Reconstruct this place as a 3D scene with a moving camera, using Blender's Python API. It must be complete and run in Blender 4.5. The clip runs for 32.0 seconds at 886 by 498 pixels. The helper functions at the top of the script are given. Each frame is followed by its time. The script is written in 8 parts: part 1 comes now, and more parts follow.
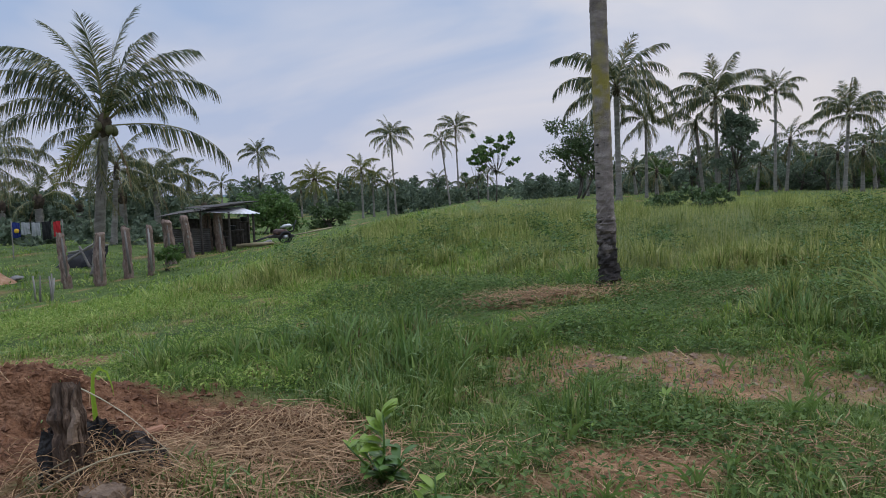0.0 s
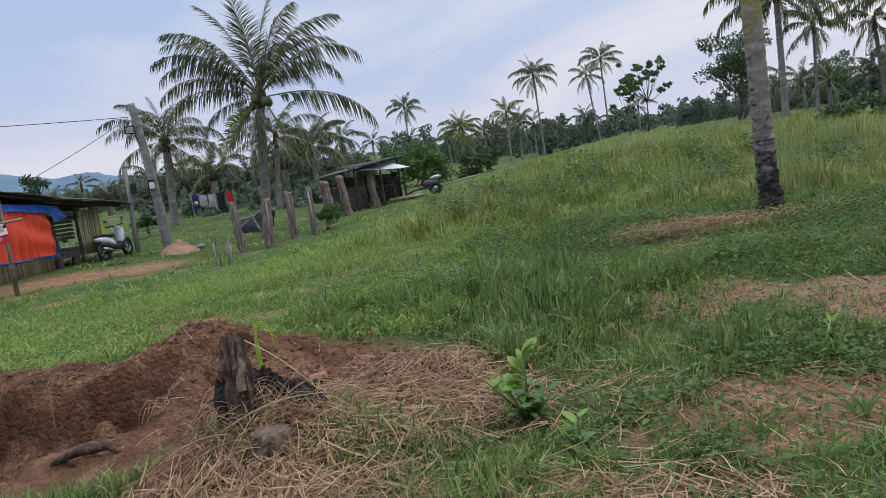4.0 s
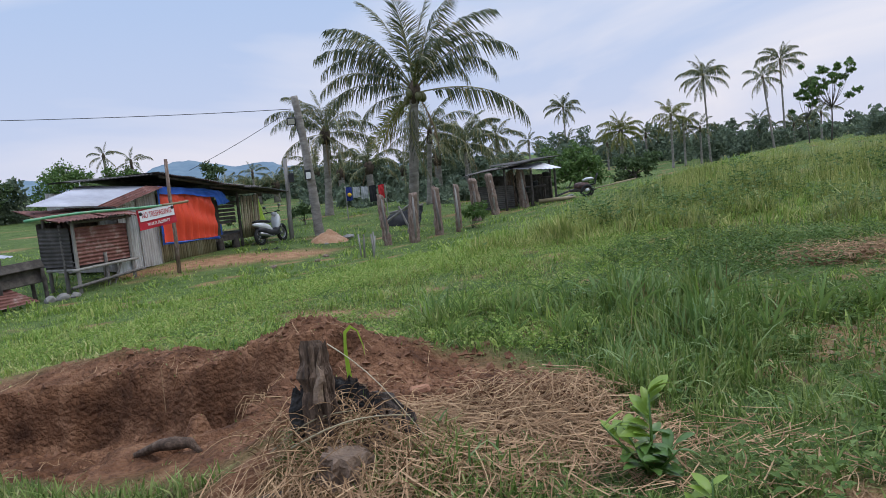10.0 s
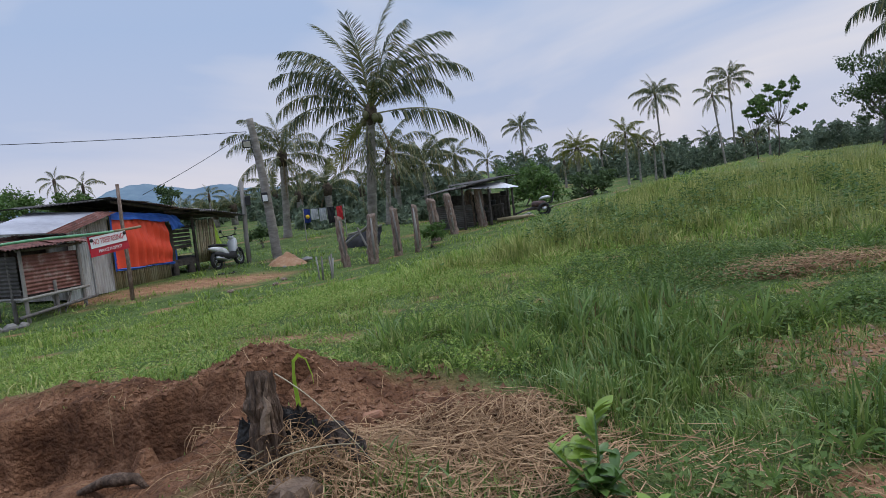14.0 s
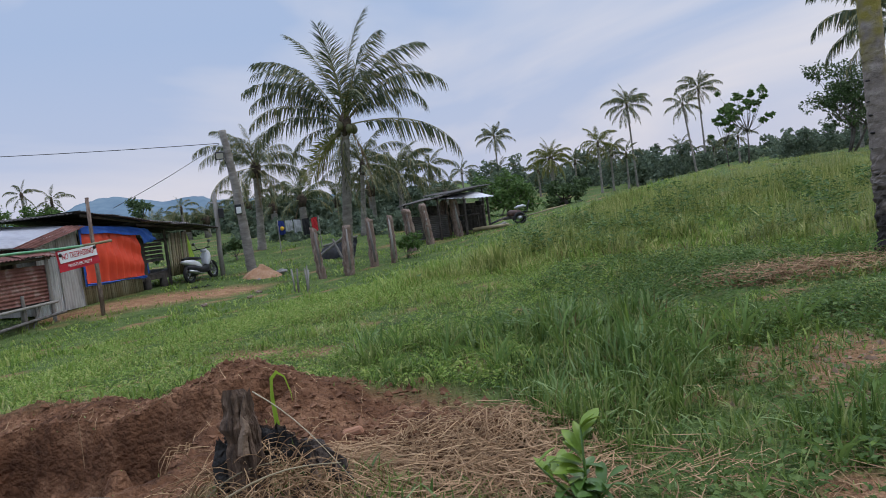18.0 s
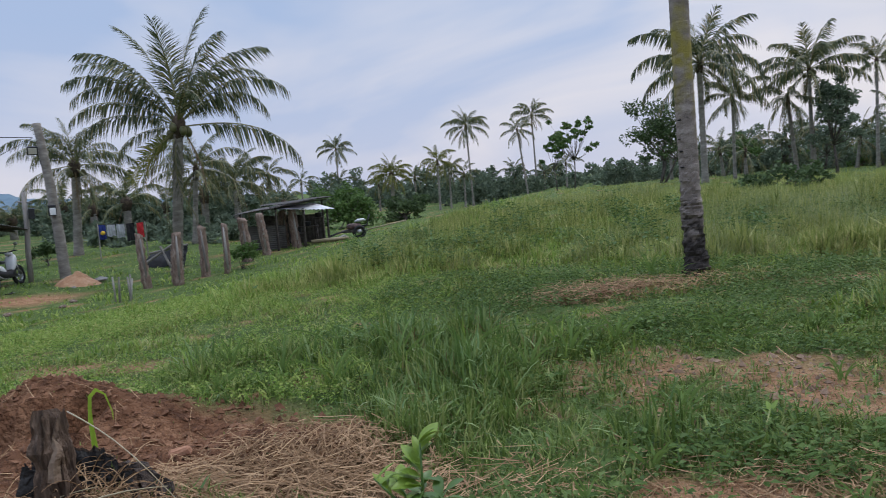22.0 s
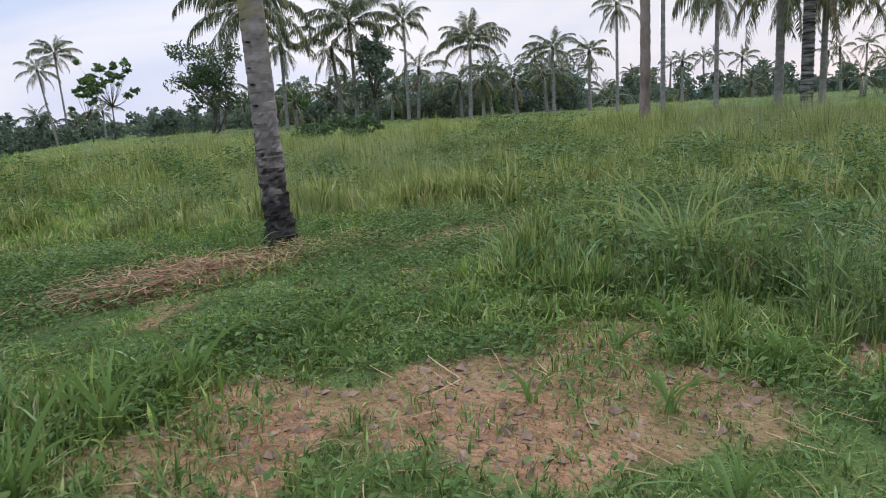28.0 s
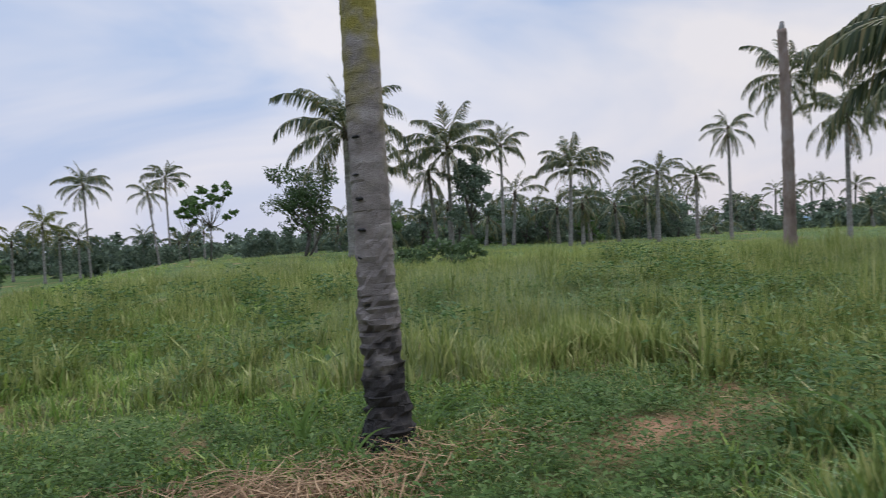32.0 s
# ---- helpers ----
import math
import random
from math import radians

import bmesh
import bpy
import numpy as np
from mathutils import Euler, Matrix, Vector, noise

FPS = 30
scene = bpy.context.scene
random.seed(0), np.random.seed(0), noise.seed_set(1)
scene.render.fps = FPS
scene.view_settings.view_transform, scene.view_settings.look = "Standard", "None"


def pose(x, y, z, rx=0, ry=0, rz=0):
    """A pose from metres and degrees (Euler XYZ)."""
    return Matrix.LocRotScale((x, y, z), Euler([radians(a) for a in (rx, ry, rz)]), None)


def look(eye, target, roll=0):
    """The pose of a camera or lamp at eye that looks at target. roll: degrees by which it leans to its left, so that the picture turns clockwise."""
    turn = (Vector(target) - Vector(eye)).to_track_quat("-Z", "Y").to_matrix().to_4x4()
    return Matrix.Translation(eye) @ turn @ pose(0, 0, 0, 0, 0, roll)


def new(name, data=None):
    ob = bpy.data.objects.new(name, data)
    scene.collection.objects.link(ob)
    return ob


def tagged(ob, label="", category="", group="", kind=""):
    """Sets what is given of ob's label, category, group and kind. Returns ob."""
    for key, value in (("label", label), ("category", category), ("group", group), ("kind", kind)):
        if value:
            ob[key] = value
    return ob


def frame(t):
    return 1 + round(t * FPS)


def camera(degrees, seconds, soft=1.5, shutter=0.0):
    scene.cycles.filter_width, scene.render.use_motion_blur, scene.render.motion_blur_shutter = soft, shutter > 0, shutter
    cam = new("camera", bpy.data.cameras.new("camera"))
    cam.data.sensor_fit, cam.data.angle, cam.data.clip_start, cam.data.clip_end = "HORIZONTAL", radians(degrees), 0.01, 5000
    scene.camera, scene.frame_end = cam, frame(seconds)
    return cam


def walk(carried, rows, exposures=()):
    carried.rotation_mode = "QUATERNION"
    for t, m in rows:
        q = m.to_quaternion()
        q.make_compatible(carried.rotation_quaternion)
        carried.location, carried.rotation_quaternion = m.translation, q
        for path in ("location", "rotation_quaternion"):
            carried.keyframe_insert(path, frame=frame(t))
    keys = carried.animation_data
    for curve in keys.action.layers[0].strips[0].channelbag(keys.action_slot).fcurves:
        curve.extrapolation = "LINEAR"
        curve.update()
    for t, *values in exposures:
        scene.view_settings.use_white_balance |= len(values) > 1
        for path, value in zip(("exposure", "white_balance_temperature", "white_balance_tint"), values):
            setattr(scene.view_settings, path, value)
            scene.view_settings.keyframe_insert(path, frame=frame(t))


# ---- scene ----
cam = camera(62.5, 32.0, soft=0.8, shutter=0.2)
PATH = [
    (0, (0.291, -0.36, 1.554), (0.206, 1.632, 1.391), -1.9),
    (0.5, (0.304, -0.344, 1.554), (0.136, 1.638, 1.347), -3.0),
    (1, (0.317, -0.309, 1.548), (0.069, 1.661, 1.309), -4.3),
    (1.5, (0.355, -0.332, 1.555), (0.041, 1.624, 1.286), -5.7),
    (2, (0.386, -0.365, 1.55), (-0.015, 1.572, 1.259), -6.9),
    (2.5, (0.392, -0.35, 1.53), (-0.06, 1.575, 1.228), -7.8),
    (3, (0.435, -0.34, 1.515), (-0.039, 1.579, 1.211), -8.1),
    (3.5, (0.429, -0.351, 1.525), (-0.06, 1.565, 1.225), -7.8),
    (5.5, (0.411, -0.315, 1.54), (-0.145, 1.596, 1.34), -8.3),
    (6, (0.425, -0.296, 1.539), (-0.087, 1.627, 1.339), -8.2),
    (6.5, (0.421, -0.284, 1.53), (0.013, 1.662, 1.311), -8.1),
    (7, (0.473, -0.307, 1.53), (0.284, 1.666, 1.26), -7.3),
    (7.5, (0.569, -0.342, 1.523), (0.656, 1.631, 1.21), -5.4),
    (8, (0.545, -0.128, 1.513), (0.892, 1.817, 1.2), -1.5),
    (8.5, (0.432, -0.132, 1.553), (0.646, 1.839, 1.292), -0.1),
    (9, (0.435, 0.199, 1.528), (0.011, 2.139, 1.296), -4.0),
    (9.5, (0.382, 0.269, 1.471), (-0.483, 2.058, 1.245), -6.0),
    (10, (0.426, 0.269, 1.461), (-0.467, 2.043, 1.229), -5.6),
    (10.5, (0.428, 0.287, 1.482), (-0.491, 2.05, 1.266), -5.6),
    (11, (0.418, 0.286, 1.49), (-0.508, 2.047, 1.285), -5.8),
    (11.5, (0.428, 0.294, 1.492), (-0.504, 2.053, 1.302), -5.8),
    (12, (0.412, 0.29, 1.49), (-0.519, 2.052, 1.322), -6.0),
    (12.5, (0.441, 0.292, 1.498), (-0.465, 2.067, 1.335), -6.1),
    (13, (0.5, 0.258, 1.506), (-0.368, 2.05, 1.321), -6.3),
    (13.5, (0.503, 0.286, 1.479), (-0.329, 2.095, 1.286), -6.5),
    (14, (0.5, 0.289, 1.487), (-0.295, 2.114, 1.296), -6.4),
    (14.5, (0.499, 0.293, 1.496), (-0.27, 2.13, 1.313), -6.4),
    (15, (0.507, 0.276, 1.503), (-0.215, 2.134, 1.338), -6.5),
    (15.5, (0.529, 0.287, 1.512), (-0.111, 2.176, 1.36), -6.7),
    (17.5, (0.495, 0.35, 1.493), (-0.127, 2.243, 1.316), -7.0),
    (18, (0.451, 0.339, 1.496), (-0.28, 2.193, 1.324), -6.9),
    (18.5, (0.433, 0.328, 1.488), (-0.337, 2.165, 1.311), -6.7),
    (19, (0.453, 0.322, 1.489), (-0.32, 2.157, 1.301), -7.1),
    (19.5, (0.466, 0.323, 1.487), (-0.302, 2.16, 1.297), -7.6),
    (20, (0.513, 0.289, 1.504), (-0.253, 2.128, 1.327), -8.0),
    (20.5, (0.502, 0.315, 1.506), (-0.229, 2.169, 1.338), -8.6),
    (21, (0.533, 0.338, 1.499), (-0.093, 2.229, 1.314), -8.2),
    (21.5, (0.485, 0.35, 1.48), (-0.002, 2.281, 1.299), -6.3),
    (22, (0.419, 0.337, 1.504), (0.115, 2.306, 1.327), -4.0),
    (22.5, (0.41, 0.337, 1.481), (0.285, 2.325, 1.302), -2.2),
    (23, (0.443, 0.352, 1.479), (0.48, 2.344, 1.303), -0.9),
    (23.5, (0.491, 0.355, 1.48), (0.781, 2.325, 1.292), -0.1),
    (24, (0.551, 0.341, 1.468), (1.113, 2.251, 1.272), 0.3),
    (24.5, (0.726, 0.533, 1.462), (1.529, 2.354, 1.267), 0.5),
    (25, (0.858, 0.735, 1.474), (1.846, 2.463, 1.275), 0.4),
    (25.5, (0.762, 1.01, 1.437), (1.794, 2.705, 1.189), 0.7),
    (26, (0.565, 1.321, 1.459), (1.469, 3.079, 1.157), -0.5),
    (26.5, (0.504, 1.583, 1.426), (1.202, 3.422, 1.062), -2.4),
    (28.5, (0.679, 3.151, 1.381), (1.647, 4.863, 1.019), -3.2),
    (29, (0.86, 3.498, 1.5), (2.031, 5.1, 1.251), -2.8),
    (29.5, (0.963, 3.773, 1.563), (2.288, 5.263, 1.403), -2.2),
    (30, (1.034, 4.063, 1.625), (2.406, 5.513, 1.506), -2.3),
    (30.5, (1.218, 4.367, 1.55), (2.52, 5.882, 1.451), -2.4),
    (31, (1.228, 4.678, 1.523), (2.403, 6.294, 1.443), -2.1),
    (31.5, (1.088, 5.082, 1.494), (2.032, 6.844, 1.442), -2.2),
    (32, (1.046, 5.476, 1.442), (1.694, 7.367, 1.407), -2.4),
]
walk(cam, [(t, look(eye, target, roll)) for t, eye, target, roll in PATH],
     exposures=[(0, 0.11), (1, 0.29), (3, 0.33), (5.5, 0.25), (7, 0.11), (8, 0.47), (9, 0.31), (10, 0.41), (11, 0.21), (14, 0.19), (20, 0.19), (22, 0.23), (23, 0.11), (24, 0.16), (25, -0.09), (26, 0.57), (26.5, 0.6), (28.5, 0.5), (29, 0.35), (30, -0.01), (30.6, 0.16), (31.2, 0.26), (32, 0.31)])

# ---- world, sun, exposure ----
world = bpy.data.worlds.new("dusk_sky")
scene.world = world
world.use_nodes = True
wn, wl = world.node_tree.nodes, world.node_tree.links
wn.clear()
w_out = wn.new("ShaderNodeOutputWorld")
w_bg = wn.new("ShaderNodeBackground")
w_bg.inputs[1].default_value = 1.0
w_sky = wn.new("ShaderNodeTexSky")
w_sky.sky_type = "NISHITA"
w_sky.sun_disc = False
w_sky.sun_elevation = radians(14)
w_sky.sun_rotation = radians(60)
w_dim = wn.new("ShaderNodeVectorMath")
w_dim.operation = "SCALE"
w_dim.inputs["Scale"].default_value = 0.05
w_tc = wn.new("ShaderNodeTexCoord")
w_sep = wn.new("ShaderNodeSeparateXYZ")
w_map = wn.new("ShaderNodeMapping")
w_map.inputs["Scale"].default_value = (1.0, 1.0, 3.0)
w_map.inputs["Rotation"].default_value = (0.12, 0.05, 0.4)
w_noise = wn.new("ShaderNodeTexNoise")
w_noise.inputs["Scale"].default_value = 1.6
w_noise.inputs["Detail"].default_value = 5.0
w_noise.inputs["Roughness"].default_value = 0.5
w_noise.inputs["Distortion"].default_value = 0.5
w_ramp = wn.new("ShaderNodeValToRGB")
w_ramp.color_ramp.elements[0].position = 0.38
w_ramp.color_ramp.elements[0].color = (0.372, 0.476, 0.692, 1)
w_ramp.color_ramp.elements[1].position = 0.61
w_ramp.color_ramp.elements[1].color = (0.72, 0.705, 0.755, 1)
w_side = wn.new("ShaderNodeMapRange")
w_side.inputs["From Min"].default_value = -0.7
w_side.inputs["From Max"].default_value = 0.75
w_side.inputs["To Min"].default_value = -0.10
w_side.inputs["To Max"].default_value = -0.05
w_add = wn.new("ShaderNodeMath")
w_low = wn.new("ShaderNodeMapRange")
w_low.inputs["From Min"].default_value = 0.0
w_low.inputs["From Max"].default_value = 0.22
w_low.inputs["To Min"].default_value = 0.40
w_low.inputs["To Max"].default_value = 0.0
w_lowcol = wn.new("ShaderNodeMix")
w_lowcol.data_type = "RGBA"
w_lowcol.inputs["B"].default_value = (0.65, 0.605, 0.69, 1)
w_zen = wn.new("ShaderNodeMapRange")
w_zen.inputs["From Min"].default_value = 0.30
w_zen.inputs["From Max"].default_value = 1.0
w_zen.inputs["To Min"].default_value = 1.0
w_zen.inputs["To Max"].default_value = 3.0
w_mul = wn.new("ShaderNodeVectorMath")
w_mul.operation = "SCALE"
w_mix = wn.new("ShaderNodeMix")
w_mix.data_type = "RGBA"
w_mix.inputs["Factor"].default_value = 0.9
wl.new(w_tc.outputs["Generated"], w_map.inputs["Vector"])
wl.new(w_tc.outputs["Generated"], w_sep.inputs[0])
wl.new(w_map.outputs[0], w_noise.inputs["Vector"])
wl.new(w_sep.outputs["X"], w_side.inputs["Value"])
wl.new(w_noise.outputs["Fac"], w_add.inputs[0])
wl.new(w_side.outputs[0], w_add.inputs[1])
wl.new(w_add.outputs[0], w_ramp.inputs[0])
wl.new(w_sep.outputs["Z"], w_low.inputs["Value"])
wl.new(w_low.outputs[0], w_lowcol.inputs["Factor"])
wl.new(w_ramp.outputs[0], w_lowcol.inputs["A"])
wl.new(w_sep.outputs["Z"], w_zen.inputs["Value"])
wl.new(w_lowcol.outputs["Result"], w_mul.inputs[0])
w_east = wn.new("ShaderNodeMapRange")
w_east.inputs["From Min"].default_value = 0.30
w_east.inputs["From Max"].default_value = 0.85
w_east.inputs["To Min"].default_value = 1.0
w_east.inputs["To Max"].default_value = 0.84
w_both = wn.new("ShaderNodeMath")
w_both.operation = "MULTIPLY"
wl.new(w_sep.outputs["X"], w_east.inputs["Value"])
wl.new(w_zen.outputs[0], w_both.inputs[0])
wl.new(w_east.outputs[0], w_both.inputs[1])
wl.new(w_both.outputs[0], w_mul.inputs["Scale"])
wl.new(w_sky.outputs[0], w_dim.inputs[0])
wl.new(w_dim.outputs[0], w_mix.inputs["A"])
wl.new(w_mul.outputs[0], w_mix.inputs["B"])
wl.new(w_mix.outputs["Result"], w_bg.inputs[0])
wl.new(w_bg.outputs[0], w_out.inputs[0])

sun = new("sun", bpy.data.lights.new("sun", "SUN"))
sun.data.energy = 1.0
sun.data.angle = radians(25)
sun.data.color = (1.0, 0.95, 0.88)
sun.matrix_world = look((0, 0, 40), (-9.0, -5.0, 22.0))

# ---- materials ----
def material(name, colours, rough=0.8, scale=6.0, bump=0.3, bump_scale=40.0, metal=0.0, island=0.0, coord="Object", detail=6.0, stretch=(1, 1, 1), spec=0.35, transmit=0.0, per_object=0.0):
    """A procedural surface: a ramp of colours over two scales of noise, with fine relief."""
    m = bpy.data.materials.new(name)
    m.use_nodes = True
    n, l = m.node_tree.nodes, m.node_tree.links
    b = n["Principled BSDF"]
    b.inputs["Roughness"].default_value = rough
    b.inputs["Metallic"].default_value = metal
    b.inputs["Specular IOR Level"].default_value = spec
    tc = n.new("ShaderNodeTexCoord")
    mp = n.new("ShaderNodeMapping")
    mp.inputs["Scale"].default_value = stretch
    l.new(tc.outputs[coord], mp.inputs["Vector"])
    big = n.new("ShaderNodeTexNoise")
    big.inputs["Scale"].default_value = scale
    big.inputs["Detail"].default_value = detail
    big.inputs["Roughness"].default_value = 0.65
    l.new(mp.outputs[0], big.inputs["Vector"])
    value = big.outputs["Fac"]
    if island or per_object:
        g = n.new("ShaderNodeNewGeometry") if island else n.new("ShaderNodeObjectInfo")
        mix = n.new("ShaderNodeMix")
        mix.inputs["Factor"].default_value = island or per_object
        l.new(value, mix.inputs["A"])
        l.new(g.outputs["Random Per Island" if island else "Random"], mix.inputs["B"])
        value = mix.outputs["Result"]
    ramp = n.new("ShaderNodeValToRGB")
    lo, hi = (0.14, 0.86) if island else (0.28, 0.72)
    els = ramp.color_ramp.elements
    while len(els) < len(colours):
        els.new(0.5)
    for k, c in enumerate(colours):
        els[k].position = lo + (hi - lo) * k / max(1, len(colours) - 1)
        els[k].color = (*c, 1)
    l.new(value, ramp.inputs[0])
    l.new(ramp.outputs[0], b.inputs["Base Color"])
    if bump:
        fine = n.new("ShaderNodeTexNoise")
        fine.inputs["Scale"].default_value = bump_scale
        fine.inputs["Detail"].default_value = 4.0
        l.new(mp.outputs[0], fine.inputs["Vector"])
        bp = n.new("ShaderNodeBump")
        bp.inputs["Strength"].default_value = bump
        bp.inputs["Distance"].default_value = 0.02
        l.new(fine.outputs["Fac"], bp.inputs["Height"])
        l.new(bp.outputs[0], b.inputs["Normal"])
    if transmit:
        tr = n.new("ShaderNodeBsdfTranslucent")
        ms = n.new("ShaderNodeMixShader")
        ms.inputs[0].default_value = transmit
        l.new(ramp.outputs[0], tr.inputs[0])
        l.new(b.outputs[0], ms.inputs[1])
        l.new(tr.outputs[0], ms.inputs[2])
        l.new(ms.outputs[0], n["Material Output"].inputs[0])
    return m


def leafy(name, colours, rough=0.5, island=0.5, scale=0.45, spec=0.14, transmit=0.34):
    return material(name, colours, rough=rough, scale=scale, bump=0, island=island, spec=spec, transmit=transmit, detail=5.0)


M_GRASS = leafy("grass_blades", [(0.0413, 0.0709, 0.0173), (0.112, 0.177, 0.0387), (0.204, 0.272, 0.0693), (0.404, 0.392, 0.173)], scale=2.4)
M_GRASS_COARSE = leafy("coarse_blades", [(0.0491, 0.0987, 0.0264), (0.112, 0.193, 0.0484), (0.2, 0.291, 0.0935), (0.339, 0.404, 0.187)], scale=2.0, rough=0.42, spec=0.3)
M_GRASS_LOW = leafy("meadow_blades", [(0.0718, 0.129, 0.0254), (0.174, 0.277, 0.0499), (0.291, 0.376, 0.0827), (0.454, 0.426, 0.179)], scale=1.6)
M_GRASS_HILL = leafy("hill_blades", [(0.0596, 0.0897, 0.0238), (0.193, 0.24, 0.0594), (0.351, 0.377, 0.116), (0.606, 0.52, 0.257)], scale=1.3)
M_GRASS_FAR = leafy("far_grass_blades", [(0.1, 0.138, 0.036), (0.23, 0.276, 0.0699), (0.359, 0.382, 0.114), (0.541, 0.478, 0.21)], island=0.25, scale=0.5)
M_WEED = leafy("weed_leaves", [(0.0402, 0.0786, 0.0202), (0.0966, 0.161, 0.0387), (0.186, 0.254, 0.0774)], rough=0.45)
M_LEAF_CREEPER = leafy("creeper_leaves", [(0.034, 0.075, 0.020), (0.075, 0.140, 0.036), (0.15, 0.23, 0.07)], rough=0.45, scale=2.0)
M_GRASS_DRY = leafy("withered_blades", [(0.10, 0.07, 0.03), (0.22, 0.165, 0.075), (0.40, 0.32, 0.16)], rough=0.8, transmit=0.15, scale=1.5)
M_SEED = leafy("seed_heads", [(0.20, 0.24, 0.10), (0.32, 0.35, 0.17), (0.44, 0.45, 0.25)], rough=0.8)
M_STRAW = leafy("dry_straw", [(0.11, 0.062, 0.031), (0.30, 0.182, 0.097), (0.56, 0.38, 0.215)], rough=0.8, transmit=0.1)
M_PALM = leafy("palm_leaflets", [(0.030, 0.046, 0.020), (0.070, 0.095, 0.040), (0.16, 0.165, 0.068), (0.28, 0.215, 0.085)], island=0.62, rough=0.42, spec=0.35)
M_PALM_YELLOW = leafy("yellowing_leaflets", [(0.06, 0.085, 0.02), (0.14, 0.15, 0.035), (0.26, 0.22, 0.05)], rough=0.5)
M_PALM_DRY = leafy("dry_leaflets", [(0.10, 0.065, 0.035), (0.18, 0.125, 0.07), (0.27, 0.20, 0.12)], rough=0.85, transmit=0.1)
M_FIBRE = material("leaf_sheath_fibre", [(0.03, 0.022, 0.016), (0.07, 0.05, 0.035), (0.12, 0.09, 0.06)], rough=0.95, scale=8, bump=0.6)
M_RACHIS = material("frond_stalk", [(0.14, 0.14, 0.055), (0.26, 0.24, 0.12)], rough=0.55, scale=3, bump=0.1)
M_LEAF = leafy("tree_leaves", [(0.04, 0.065, 0.028), (0.08, 0.122, 0.05), (0.14, 0.19, 0.08)], rough=0.5)
# far foliage: aerial haze is mixed into these pale grey-green leaf colours
M_WOODS_HAZE = leafy("hazed_woods_leaves", [(0.075, 0.10, 0.07), (0.14, 0.18, 0.12), (0.22, 0.265, 0.175)], rough=0.7, spec=0.15)
M_LEAF_LIGHT = leafy("light_leaves", [(0.05, 0.095, 0.026), (0.095, 0.165, 0.046), (0.165, 0.23, 0.075)], rough=0.5)
M_LEAF_SAPLING = leafy("sapling_leaves", [(0.12, 0.21, 0.026), (0.20, 0.30, 0.042), (0.31, 0.40, 0.075)], rough=0.4, spec=0.45)
M_BARK = material("palm_bark", [(0.14, 0.122, 0.105), (0.25, 0.225, 0.198), (0.38, 0.35, 0.315)], rough=0.9, scale=3.0, bump=0.6, bump_scale=30, stretch=(1, 1, 2.5))
M_BARK_TREE = material("tree_bark", [(0.05, 0.04, 0.032), (0.11, 0.095, 0.08), (0.18, 0.16, 0.14)], rough=0.9, scale=3.0, bump=0.6)
M_NUT = material("coconut_husk", [(0.07, 0.08, 0.03), (0.13, 0.12, 0.05)], rough=0.5, scale=5, bump=0.1)
M_POST = material("weathered_post_wood", [(0.07, 0.046, 0.035), (0.19, 0.13, 0.10), (0.37, 0.30, 0.25)], rough=0.92, scale=9, bump=0.8, bump_scale=35, stretch=(2, 2, 0.5))
M_GREYWOOD = material("grey_plank_wood", [(0.10, 0.09, 0.08), (0.21, 0.19, 0.17), (0.33, 0.31, 0.28)], rough=0.9, scale=6, bump=0.6, stretch=(2, 2, 0.4), per_object=0.4)
M_DARKWOOD = material("dark_wood", [(0.025, 0.02, 0.017), (0.06, 0.05, 0.042), (0.11, 0.095, 0.08)], rough=0.85, scale=6, bump=0.6)
M_CHAR = material("charred_wood", [(0.008, 0.007, 0.006), (0.025, 0.022, 0.02), (0.075, 0.068, 0.06)], rough=0.85, scale=14, bump=1.0, bump_scale=45)
M_BAMBOO = material("bamboo", [(0.20, 0.16, 0.09), (0.34, 0.28, 0.17), (0.45, 0.40, 0.28)], rough=0.6, scale=4, bump=0.2, per_object=0.4)
M_BAMBOO_GREEN = material("green_painted_bamboo", [(0.05, 0.20, 0.10), (0.11, 0.30, 0.16), (0.30, 0.36, 0.22)], rough=0.5, scale=4, bump=0.1)
M_ZINC = material("galvanised_sheet", [(0.28, 0.28, 0.27), (0.50, 0.51, 0.51), (0.70, 0.70, 0.69)], rough=0.5, scale=3.2, stretch=(2, 2, 0.4), bump=0.1, metal=0.35, spec=0.4)
M_ZINC_OLD = material("stained_sheet", [(0.15, 0.12, 0.10), (0.34, 0.32, 0.30), (0.55, 0.54, 0.52)], rough=0.6, scale=3.4, stretch=(2, 2, 0.4), bump=0.2, metal=0.2, per_object=0.35)
M_RUST = material("rusted_sheet", [(0.035, 0.020, 0.018), (0.12, 0.050, 0.040), (0.20, 0.088, 0.070), (0.33, 0.25, 0.22)], rough=0.85, scale=3.5, bump=0.4, per_object=0.15)
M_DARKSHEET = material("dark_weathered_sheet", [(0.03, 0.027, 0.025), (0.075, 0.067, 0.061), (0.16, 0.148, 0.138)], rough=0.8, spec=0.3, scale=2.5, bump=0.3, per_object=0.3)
M_WHITESHEET = material("pale_roof_sheet", [(0.24, 0.24, 0.26), (0.34, 0.34, 0.37), (0.44, 0.44, 0.47)], rough=0.6, scale=1.2, bump=0.08, spec=0.45)
M_TARP = material("orange_tarpaulin", [(0.60, 0.060, 0.028), (0.72, 0.075, 0.034), (0.80, 0.10, 0.05)], rough=0.42, scale=1.5, bump=0.15, bump_scale=60, spec=0.4)
